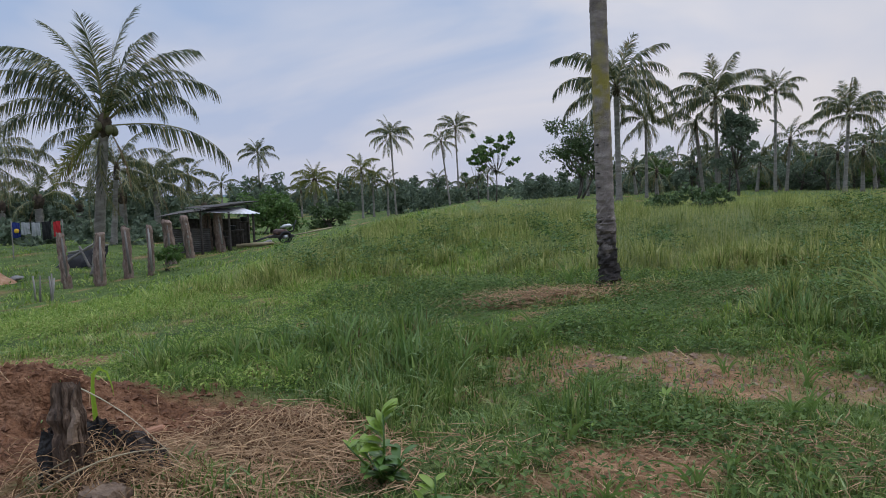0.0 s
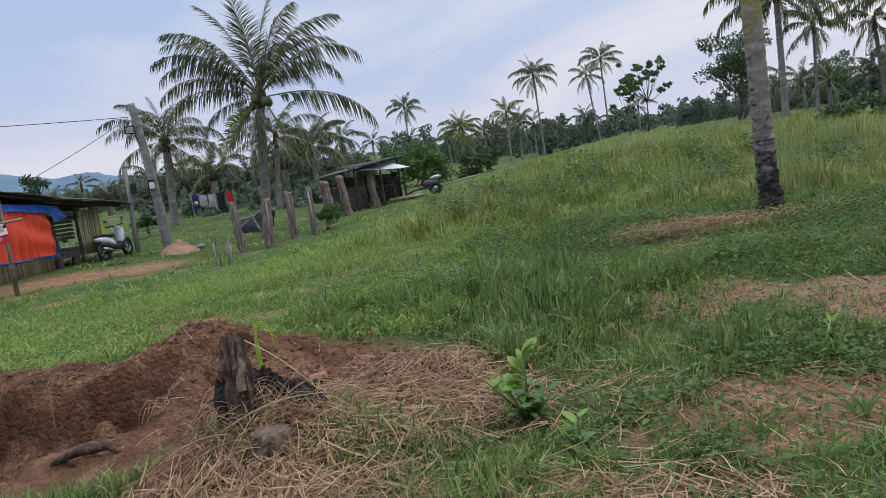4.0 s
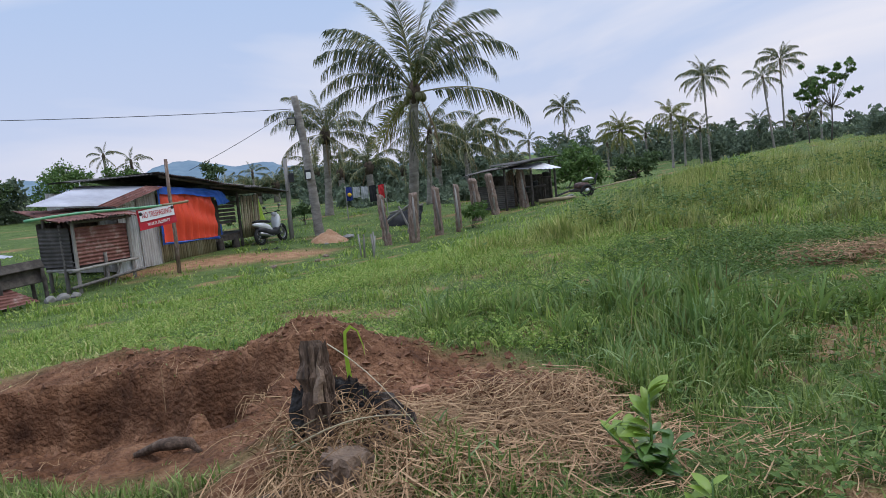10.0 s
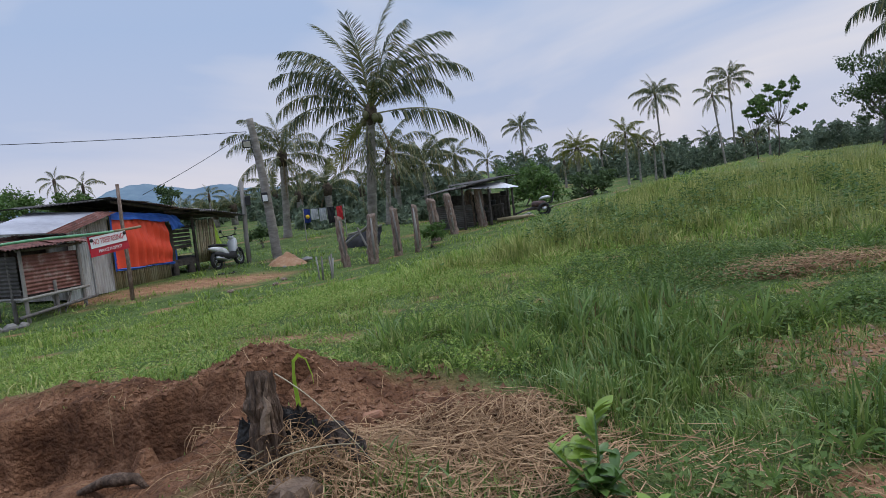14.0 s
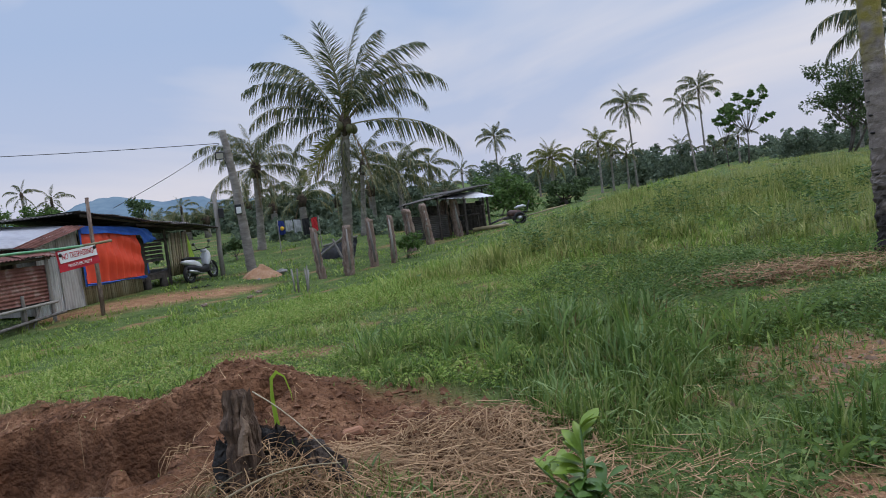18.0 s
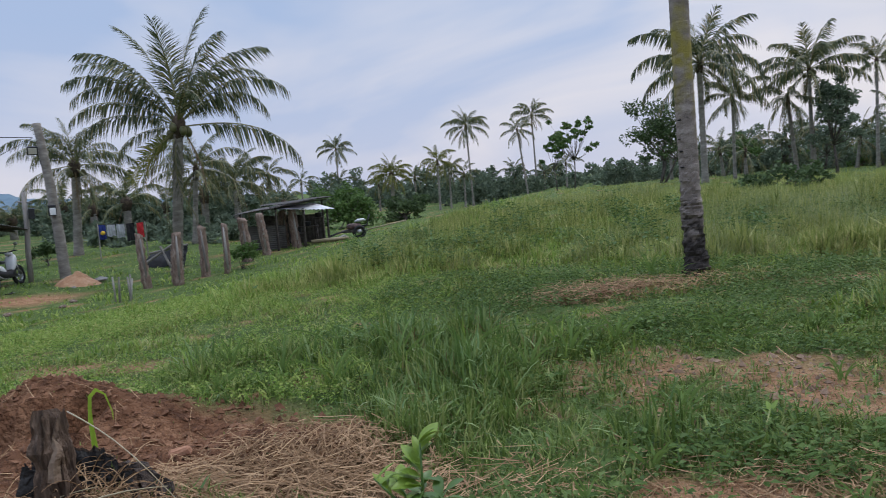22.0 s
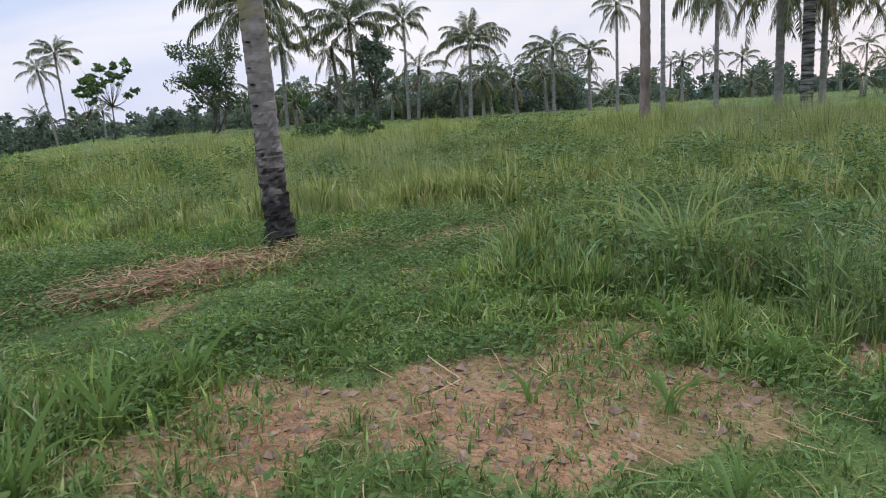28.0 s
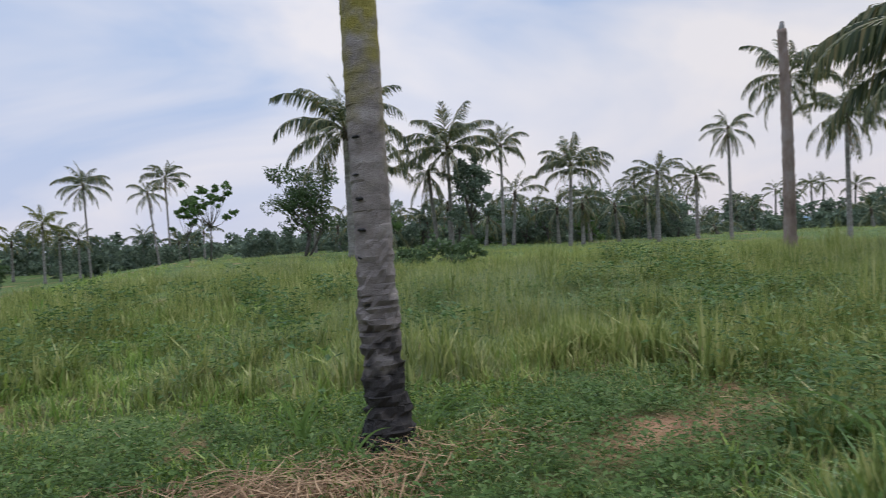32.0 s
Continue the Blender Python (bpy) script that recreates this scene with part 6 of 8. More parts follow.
# ---- the washing line ----
line = thing("clothes_line", Matrix.Translation((-16.5, 25.0, 0.0)), "thin clothes line strung between two sticks", "clothes line")
la, lb = Vector((0.25, 0.15, 0.90)), Vector((1.62, 1.02, 0.88))
part("cord", tube_mesh("cord", [la, la.lerp(lb, 0.5) - Vector((0, 0, 0.05)), lb], 0.006, M_WIRE, 5), line)
for k, p in enumerate((la, lb)):
    stick("stick", (p.x, p.y, gz(-16.5 + p.x, 25 + p.y) - 0.1), (p.x, p.y, p.z + 0.03), 0.022, M_GREYWOOD, line, seed=k)
wash = [(0.03, 0.19, 0.62, M_CLOTH_BLUE, "dark blue shirt with a yellow print hung to dry"), (0.22, 0.20, 0.50, M_CLOTH_GREY, "grey cloth hung on the line"), (0.42, 0.20, 0.58, M_CLOTH_GREY, "light grey shirt hung on the line"), (0.63, 0.21, 0.74, M_CLOTH_BLACK, "black trousers hung on the line"), (0.84, 0.17, 0.62, M_CLOTH_RED, "red shirt hung on the line")]
for k, (f, w, h, mat, words) in enumerate(wash):
    p = Vector((-16.5, 25.0, 0)) + la.lerp(lb, f + 0.05)
    w, h = 0.72 * w, 0.9 * h
    g = thing("hung_garment", Matrix.Translation(p - Vector((0, 0, 0.03))) @ Matrix.Rotation(radians(33 + 6 * math.sin(k * 3)), 4, "Z"), words, "clothing", "washing on the line")
    part("cloth", cloth_mesh("cloth", (-w, 0.02, -h), (w, 0, -h * 0.96), (w * 0.95, 0, 0), (-w * 0.95, 0, 0), mat, 0.035, folds=3, n=14, seed=k), g)
    if k == 0:
        part("print", tube_mesh("print", [(0.02, -0.055, -0.30), (0.02, -0.065, -0.30)], 0.085, M_CLOTH_YELLOW, 12), g, "round yellow print")
junk = thing("scrap_timber", Matrix.Translation((-13.0, 23.6, gz(-13.0, 23.6))), "dark tarpaulin and crossed grey timbers behind the palm", "scrap heap")
part("dark_cover", cloth_mesh("dark_cover", (-0.7, -0.3, 0.0), (0.9, -0.1, 0.0), (0.8, 0.5, 0.62), (-0.5, 0.4, 0.5), M_CLOTH_BLACK, 0.09, folds=3, seed=3), junk, "black plastic cover")
stick("timber", (-0.5, -0.35, 0.1), (0.75, -0.1, 0.86), 0.05, M_GREYWOOD, junk, seed=1)
stick("timber", (0.55, -0.35, 0.0), (0.15, -0.2, 0.72), 0.045, M_GREYWOOD, junk, seed=2)
stick("timber", (-0.2, -0.3, 0.5), (1.0, 0.1, 0.72), 0.04, M_GREYWOOD, junk, seed=3)

# ---- the open shed and the machine beside it ----
SX, SY, SZ = -9.9, 28.0, -0.58
M_SHED_SHEET = material("bright_tin_sheet", [(0.45, 0.45, 0.46), (0.60, 0.60, 0.61), (0.70, 0.70, 0.71)], rough=0.5, scale=1.5, bump=0.08)
shed = thing("open_shed", Matrix.Translation((SX, SY, SZ)), "open cooking shed of dark tin on rough posts", "shed")


def at_shed(x, y, z):
    return (x - SX, y - SY, z - SZ)


part("roof_sheet", sheet_mesh("roof_sheet", at_shed(-11.3, 25.9, 0.88), at_shed(-9.6, 26.4, 1.10), at_shed(-9.0, 30.3, 1.22), at_shed(-11.7, 29.4, 1.02), M_DARKSHEET, waves=18, amp=0.018, rough=0.03, seed=3), shed, "dark weathered roof sheet")
part("roof_sheet", sheet_mesh("roof_sheet", at_shed(-10.5, 26.6, 1.14), at_shed(-9.0, 27.2, 1.22), at_shed(-8.7, 30.3, 1.32), at_shed(-10.7, 29.9, 1.24), M_DARKSHEET, waves=14, amp=0.018, rough=0.03, seed=5), shed, "upper dark roof sheet")
part("roof_sheet", sheet_mesh("roof_sheet", at_shed(-10.1, 26.3, 0.98), at_shed(-8.1, 28.2, 0.86), at_shed(-9.15, 28.9, 1.08), at_shed(-10.4, 27.3, 1.12), M_SHED_SHEET, waves=16, amp=0.012, rough=0.03, seed=7), shed, "bright tin canopy sheet")
for k, (x, y, z) in enumerate(((-11.1, 26.1, 0.9), (-9.9, 26.6, 1.05), (-8.4, 28.2, 0.88), (-9.2, 30.1, 1.18), (-11.5, 29.2, 1.0), (-9.1, 27.4, 0.95))):
    stick("post", at_shed(x, y, gz(x, y) - 0.1), at_shed(x, y, z), 0.05, M_DARKWOOD, shed, seed=k)
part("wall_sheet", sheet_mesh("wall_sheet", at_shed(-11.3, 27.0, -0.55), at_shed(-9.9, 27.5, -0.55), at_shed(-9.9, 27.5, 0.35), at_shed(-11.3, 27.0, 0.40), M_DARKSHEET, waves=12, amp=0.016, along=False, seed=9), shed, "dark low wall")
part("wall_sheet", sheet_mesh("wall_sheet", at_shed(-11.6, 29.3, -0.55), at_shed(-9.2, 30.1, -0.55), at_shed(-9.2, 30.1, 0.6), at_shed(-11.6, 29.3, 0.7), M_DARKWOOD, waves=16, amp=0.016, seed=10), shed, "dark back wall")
for k, (x, y, w, d, h) in enumerate(((-9.3, 28.3, 0.9, 0.6, 0.75), (-8.9, 28.6, 0.4, 0.4, 1.05), (-9.6, 28.0, 0.5, 0.45, 0.55))):
    c = thing("kitchen_stand", pose(x, y, gz(x, y), 0, 0, 20), "dark cooking stand in the shed", "stand", "cooking stands")
    part("top", box_mesh("top", w, d, 0.06, M_DARKWOOD, 0.01, 0.008, k), c, m=pose(0, 0, h - 0.06))
    for sx in (-1, 1):
        for sy in (-1, 1):
            part("leg", tube_mesh("leg", [(sx * w * 0.42, sy * d * 0.4, -0.03), (sx * w * 0.42, sy * d * 0.4, h - 0.05)], 0.03, M_DARKWOOD, 6), c)
    part("pot", tube_mesh("pot", [(0, 0, h), (0, 0, h + 0.03), (0, 0, h + 0.16), (0, 0, h + 0.18)], [0.10, 0.14, 0.15, 0.155], M_BLACK, 12), c, "black pot")
slab = thing("concrete_slab", pose(-8.2, 28.6, gz(-8.2, 28.6), 0, -18, 25), "tilted pale slab leaning by the shed", "slab")
part("body", box_mesh("body", 0.75, 0.5, 0.10, M_STONE, 0.015), slab)
ledge = thing("log", pose(-8.3, 27.9, gz(-8.3, 27.9) + 0.08, 0, 0, 20), "pale log lying on the ground by the shed", "log")
part("trunk", tube_mesh("trunk", [(-0.7, 0, 0), (0, 0.03, 0.02), (0.75, 0, 0.03)], [0.08, 0.085, 0.07], M_BAMBOO, 9, 0.08, 2), ledge)

M_ENGINE = material("greasy_engine", [(0.03, 0.022, 0.02), (0.09, 0.05, 0.042), (0.20, 0.12, 0.10)], rough=0.6, scale=9, bump=0.4)
machine = thing("hand_tractor", pose(-7.2, 27.75, gz(-7.2, 27.75) + 0.02, 0, 0, 22), "small hand tractor with a pale cowl on wooden skids", "hand tractor")
part("chassis", box_mesh("chassis", 1.0, 0.3, 0.10, M_DARKWOOD, 0.015), machine, m=pose(0, 0, 0.22))
part("engine", lofted("engine", [(-0.30, 0.42, 0.12, 0.09), (-0.2, 0.44, 0.15, 0.12), (0.15, 0.44, 0.15, 0.12), (0.24, 0.42, 0.12, 0.09)], M_ENGINE), machine, "rusty red engine block")
part("cowl", lofted("cowl", [(0.0, 0.62, 0.08, 0.03), (0.14, 0.66, 0.11, 0.06), (0.34, 0.68, 0.10, 0.06), (0.44, 0.66, 0.07, 0.03)], M_ZINC), machine, "pale cowl")
part("exhaust", tube_mesh("exhaust", [(0.25, 0.1, 0.42), (0.50, 0.12, 0.46), (0.55, 0.12, 0.70), (0.62, 0.12, 0.86)], 0.028, M_BLACK, 8), machine)
part("handle", tube_mesh("handle", [(-0.2, 0.12, 0.35), (-0.75, 0.2, 0.2), (-1.0, 0.22, 0.12)], 0.022, M_BLACK, 6), machine)
part("handle", tube_mesh("handle", [(-0.2, -0.12, 0.35), (-0.75, -0.2, 0.2), (-1.0, -0.22, 0.12)], 0.022, M_BLACK, 6), machine)
for s in (-1, 1):
    w = part("wheel", ring_mesh("wheel", 0.20, 0.05, M_TYRE, 22, 6), machine, "small black wheel", pose(0.15, 0.22 * s, 0.23))
    part("hub", tube_mesh("hub", [(0, -0.04, 0), (0, 0.04, 0)], 0.10, M_STEEL, 10), w)
pole2 = thing("bamboo_pole", Matrix.Translation((-6.7, 27.6, gz(-6.7, 27.6))), "long pale bamboo lying by the hand tractor", "bamboo pole")
part("length", tube_mesh("length", [(-0.3, 0.2, 0.22), (0.5, 0.2, 0.35), (1.5, 0.3, 0.52)], 0.028, M_BAMBOO, 7), pole2)

# ---- broadleaf trees, woods and far hills ----
def leaf_cloud(centres, radii, n, size, seed, squash=0.8, fold=0.25):
    """Leaves as folded rhombs, scattered towards the skin of several lumps."""
    rng = np.random.default_rng(seed)
    centres, radii = np.asarray(centres, float), np.asarray(radii, float)
    w = radii ** 2 / (radii ** 2).sum()
    k = rng.choice(len(centres), n, p=w)
    d = rng.normal(size=(n, 3))
    d /= np.linalg.norm(d, axis=1)[:, None]
    r = radii[k] * (0.35 + 0.75 * rng.random(n) ** 0.5)
    p = centres[k] + d * (r * (1 + 0.35 * np.sin(5 * d[:, 0] + 3 * d[:, 2] + k)))[:, None] * np.array([1, 1, squash])
    a = rng.normal(size=(n, 3)) * 0.6 + d * 0.7 + np.array([0, 0, -0.25])
    a /= np.linalg.norm(a, axis=1)[:, None]
    b = np.cross(a, rng.normal(size=(n, 3)))
    b /= np.linalg.norm(b, axis=1)[:, None]
    c = np.cross(a, b)
    s = (size * rng.uniform(0.6, 1.4, n))[:, None]
    v = np.stack([p - a * s * 0.5, p + b * s * 0.27 + c * s * fold * 0.3, p + a * s * 0.55, p - b * s * 0.27 + c * s * fold * 0.3], 1)
    base = np.arange(n)[:, None] * 4
    t = np.concatenate([base + [0, 1, 2], base + [0, 2, 3]], 1).reshape(-1, 3)
    return v.reshape(-1, 3), t


def tree(x, y, h, crown, label, seed, leaf=0.22, n=2600, mat=None, lumps=9, fork=0.4, r=0.12, stems=1, squash=0.8, flat=0.55, z=None, lump=1.0):
    """A broadleaf tree: tapered trunk, limbs that reach into the lumps of the crown, many leaves."""
    rng = random.Random(seed)
    z = gz(x, y) if z is None else z
    t = thing("tree", Matrix.Translation((x, y, z - 0.1)), label, "tree")
    centres, radii = [], []
    for i in range(lumps):
        a, q_ = i * 2.39996 + rng.uniform(-0.4, 0.4), math.sqrt((i + 0.5) / lumps)
        rr = crown * rng.uniform(0.20, 0.40) * lump
        centres.append((math.cos(a) * q_ * crown * 0.75, math.sin(a) * q_ * crown * 0.75, h - crown * flat * (0.25 + 1.5 * rng.random() * (0.4 + 0.8 * q_))))
        radii.append(rr)
    for s in range(stems):
        off = Vector((rng.uniform(-0.25, 0.25), rng.uniform(-0.25, 0.25), 0)) * (stems > 1)
        top = Vector((rng.uniform(-0.2, 0.2) + off.x * 4, rng.uniform(-0.2, 0.2) + off.y * 4, h * fork + rng.uniform(-0.1, 0.1)))
        part("trunk", tube_mesh("trunk", [off, off.lerp(top, 0.5) + Vector((0.05, 0.03, 0)), top], [r * 1.25, r, r * 0.8], M_BARK_TREE, 8, 0.08, seed + s), t)
        for i in range(s, lumps, stems):
            c = Vector(centres[i])
            mid = top.lerp(c, 0.5) + Vector((0, 0, -0.12 * crown))
            part("limb", tube_mesh("limb", [top - Vector((0, 0, 0.1)), mid, c], [r * 0.5, r * 0.33, r * 0.12], M_BARK_TREE, 5, 0.05, i), t)
    v, f = leaf_cloud(centres, radii, n, leaf, seed, squash)
    part("crown", big_mesh("crown", v, f, mat or M_LEAF), t, "leafy crown")
    return t


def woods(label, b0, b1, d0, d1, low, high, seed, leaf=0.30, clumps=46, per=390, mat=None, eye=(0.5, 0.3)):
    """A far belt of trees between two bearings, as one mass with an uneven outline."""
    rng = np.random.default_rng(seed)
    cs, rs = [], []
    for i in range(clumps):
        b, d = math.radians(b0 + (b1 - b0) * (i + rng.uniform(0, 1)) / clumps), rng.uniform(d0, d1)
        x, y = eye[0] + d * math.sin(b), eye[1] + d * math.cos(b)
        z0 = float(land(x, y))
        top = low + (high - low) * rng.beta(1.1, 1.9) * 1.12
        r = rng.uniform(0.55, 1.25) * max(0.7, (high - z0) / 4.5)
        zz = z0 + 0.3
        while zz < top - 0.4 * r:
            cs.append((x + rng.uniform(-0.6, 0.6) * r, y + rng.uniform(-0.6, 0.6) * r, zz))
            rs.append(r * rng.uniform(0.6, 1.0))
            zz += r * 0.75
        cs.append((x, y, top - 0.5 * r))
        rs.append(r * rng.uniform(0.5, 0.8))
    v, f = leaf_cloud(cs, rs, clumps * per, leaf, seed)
    return tagged(new("woods", big_mesh("woods", v, f, mat or M_WOODS_HAZE)), label, "trees", kind="stuff")


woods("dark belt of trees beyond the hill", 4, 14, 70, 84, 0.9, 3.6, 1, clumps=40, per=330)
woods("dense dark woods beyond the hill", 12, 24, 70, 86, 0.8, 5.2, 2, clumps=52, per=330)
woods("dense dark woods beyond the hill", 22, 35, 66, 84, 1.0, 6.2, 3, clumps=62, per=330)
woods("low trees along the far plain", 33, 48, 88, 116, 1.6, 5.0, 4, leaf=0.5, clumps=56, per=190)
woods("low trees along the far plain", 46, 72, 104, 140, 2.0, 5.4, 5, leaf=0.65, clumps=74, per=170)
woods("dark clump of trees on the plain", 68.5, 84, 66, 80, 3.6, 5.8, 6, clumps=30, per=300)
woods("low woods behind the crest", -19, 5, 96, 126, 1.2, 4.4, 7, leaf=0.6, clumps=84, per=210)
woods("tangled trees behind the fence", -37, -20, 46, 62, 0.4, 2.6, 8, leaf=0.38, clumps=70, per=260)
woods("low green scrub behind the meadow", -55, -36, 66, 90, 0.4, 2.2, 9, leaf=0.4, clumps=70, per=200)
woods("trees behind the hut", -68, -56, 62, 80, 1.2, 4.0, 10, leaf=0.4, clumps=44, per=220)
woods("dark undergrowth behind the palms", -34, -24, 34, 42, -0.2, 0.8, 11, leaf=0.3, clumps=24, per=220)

tree(7.6, 51.1, 5.8, 2.5, "dark round-crowned tree with several stems on the hill", 51, leaf=0.16, n=7500, lump=0.72, lumps=30, flat=0.80, fork=0.28, stems=4, r=0.07)
tree(2.28, 61.6, 6.2, 2.5, "thin tree with tufts of leaves at the branch ends", 52, leaf=0.26, n=1500, lump=0.36, lumps=26, fork=0.42, r=0.05, flat=0.62, squash=0.55, mat=M_LEAF_LIGHT)
tree(0.85, 61.7, 4.9, 1.6, "small tufted tree beside another", 53, leaf=0.25, n=760, lump=0.42, lumps=14, fork=0.4, r=0.04, flat=0.75, squash=0.6, mat=M_LEAF_LIGHT)
tree(16.4, 44.6, 6.2, 1.6, "slender leafy tree growing against a palm", 54, leaf=0.20, n=3600, lumps=20, fork=0.3, r=0.08, flat=1.5, mat=M_WOODS_HAZE, lump=0.8)
tree(-10.7, 39.0, 2.5, 1.9, "dense green tree behind the shed", 55, leaf=0.20, n=3600, lump=0.75, lumps=30, fork=0.3, r=0.10, flat=0.7, mat=M_LEAF_LIGHT)
tree(-7.9, 41.0, 1.7, 1.3, "bushy tree at the edge of the hill", 56, leaf=0.20, n=2000, lumps=9, fork=0.3, flat=0.9)
tree(-47.7, 36.0, 4.3, 2.7, "broad green tree beyond the hut", 57, leaf=0.22, n=3400, lump=0.75, lumps=26, fork=0.35, mat=M_LEAF_LIGHT)
tree(-46.5, 40.0, 3.9, 2.2, "green tree beyond the hut roof", 58, leaf=0.22, n=2800, lump=0.75, lumps=22, fork=0.35, mat=M_LEAF_LIGHT)
tree(-52.0, 33.0, 3.6, 1.8, "small tree at the edge of the far field", 59, leaf=0.28, n=1600, lumps=8, fork=0.4)
tree(-41.5, 44.5, 3.6, 1.2, "thin tree with a sparse crown beyond the hut", 60, leaf=0.25, n=700, lumps=6, fork=0.6)
tree(-17.8, 24.2, 1.0, 0.55, "small young tree beside the leaning pole", 61, leaf=0.16, n=420, lumps=6, fork=0.35, r=0.03)
tree(-9.2, 22.0, 0.9, 0.5, "leafy shrub between the fence posts", 62, leaf=0.12, n=480, lumps=6, fork=0.2, r=0.02, mat=M_LEAF_LIGHT)
tree(-19.6, 22.5, 0.85, 0.9, "low dark bush behind the scooter", 63, leaf=0.14, n=700, lumps=7, fork=0.2, r=0.03, flat=0.7)
for i, (x, y, h, r) in enumerate([(8.6, 27.2, 0.95, 1.1), (9.6, 28.3, 0.8, 0.9), (7.4, 27.4, 0.75, 0.7)]):
    tree(x, y, h, r, "low spreading bush with large dark leaves", 70 + i, leaf=0.19, n=420, lumps=7, fork=0.25, r=0.03, flat=0.6)
rng = random.Random(41)
for i in range(20):
    b, d = radians(11.5 + 1.2 * i + rng.uniform(-0.4, 0.4)), rng.uniform(62, 70)
    x, y = 0.5 + d * math.sin(b), 0.3 + d * math.cos(b)
    tree(x, y, rng.uniform(2.2, 4.6), rng.uniform(1.3, 2.1), "round-crowned tree at the edge of the far woods", 400 + i, leaf=0.26, n=1100, lumps=12, fork=0.35, r=0.09, flat=0.9, mat=(M_WOODS_HAZE, M_WOODS_HAZE, M_LEAF_LIGHT)[i % 3], lump=0.8)
# short oil palms and further coconut palms in the belts
rng = random.Random(77)
for i in range(16):
    b, d = radians(-54 + 1.35 * i + rng.uniform(-0.5, 0.5)), rng.uniform(62, 78)
    x, y = 0.5 + d * math.sin(b), 0.3 + d * math.cos(b)
    far_palm(x, y, rng.uniform(0.4, 1.2), rng.uniform(1.7, 2.4), 100 + i, n=13, fan=(0, 3.6), dry=0, r0=0.25, r1=0.25, label="squat oil palm in the scrub beyond the meadow", group="oil palms")
for i in range(9):
    b, d = radians(-35.5 + 1.9 * i + rng.uniform(-0.6, 0.6)), rng.uniform(42, 56)
    x, y = 0.5 + d * math.sin(b), 0.3 + d * math.cos(b)
    far_palm(x, y, rng.uniform(0.6, 2.0), rng.uniform(1.9, 2.6), 130 + i, n=13, fan=(0, 4.2), dry=1, r0=0.2, r1=0.2, label="squat palm among the trees behind the fence", group="oil palms")
for i in range(14):
    b, d = radians(9 + 1.9 * i + rng.uniform(-0.8, 0.8)), rng.uniform(56, 66)
    x, y = 0.5 + d * math.sin(b), 0.3 + d * math.cos(b)
    far_palm(x, y, rng.uniform(2.2, 4.6), rng.uniform(2.0, 2.7), 260 + i, n=12, fan=(0, 5.8), dry=2, lean=(rng.uniform(-0.3, 0.3), 0), label="coconut palm standing before the far woods")
for i in range(9):
    b, d = radians(-19 + 2.6 * i + rng.uniform(-0.8, 0.8)), rng.uniform(90, 112)
    x, y = 0.5 + d * math.sin(b), 0.3 + d * math.cos(b)
    far_palm(x, y, rng.uniform(0.8, 3.2), rng.uniform(2.2, 2.8), 150 + i, n=12, fan=(0, 5.0), dry=1, label="small palm in the low woods behind the crest")
for i in range(44):
    b, d = radians(30 + 24 * (i // 7) / 3 + rng.gauss(0, 2.6)), rng.uniform(62, 135)
    x, y = 0.5 + d * math.sin(b), 0.3 + d * math.cos(b)
    far_palm(x, y, rng.uniform(1.2, 5.6) * (d / 100) + float(land(x, y)) * 0.4, rng.uniform(1.9, 2.9), 170 + i, n=rng.randrange(9, 14), fan=(0, rng.uniform(4.6, 6)), dry=1, r0=0.15, r1=0.11, lean=(rng.uniform(-0.5, 0.5), 0), label="distant coconut palm on the plain")
for i, (x, y, z) in enumerate([(-47.5, 39.5, 4.5), (-45.9, 40.6, 3.9), (-50.5, 31.5, 2.9), (-39.5, 46.8, 2.2)]):
    far_palm(x, y, z, 1.5, 210 + i, n=11, fan=(0.5, 5.4), dry=0, r0=0.1, r1=0.08, label="thin coconut palm above the trees beyond the hut")

# the bare tree
bare_tree = thing("bare_tree", Matrix.Translation((38.9, 22.3, gz(38.9, 22.3) - 0.1)), "leafless pale tree with spreading thin branches", "tree")
bt_pale = material("pale_dead_branches", [(0.085, 0.07, 0.06), (0.17, 0.15, 0.135)], rough=0.9, scale=2, bump=0.3)


def branch(verts, faces, p, d, ln, r, depth, rng):
    q1 = p + d * ln * 0.5 + Vector((rng.uniform(-1, 1), rng.uniform(-1, 1), rng.uniform(-0.3, 0.6))) * ln * 0.07
    q2 = p + d * ln
    v, f = tube([p, q1, q2], [r, r * 0.8, r * 0.6], 4 if depth else 6, False)
    o = len(verts)
    verts += v
    faces += [tuple(k + o for k in q_) for q_ in f]
    if depth >= 5:
        return
    for k in range(3 if depth < 3 else 2):
        nd = (d + Vector((rng.uniform(-1, 1), rng.uniform(-1, 1), rng.uniform(-0.25, 0.65))) * 0.62).normalized()
        branch(verts, faces, p.lerp(q2, rng.uniform(0.6, 1.0)), nd, ln * rng.uniform(0.62, 0.82), r * 0.55, depth + 1, rng)


rb = random.Random(9)
v, f = tube([(0, 0, 0), (0.1, 0, 0.9), (0.05, 0.05, 1.9)], [0.16, 0.13, 0.11], 9, True)
part("trunk", mesh_of("trunk", v, f, bt_pale, True), bare_tree)
for k in range(7):
    a = k * 2.4
    vs, fs = [], []
    d = Vector((math.cos(a) * 0.9, math.sin(a) * 0.9, rb.uniform(0.25, 0.9))).normalized()
    branch(vs, fs, Vector((0.05, 0.05, 1.5 + 0.08 * k)), d, 2.0, 0.045, 1, rb)
    part("branch", mesh_of("branch", vs, fs, bt_pale), bare_tree)


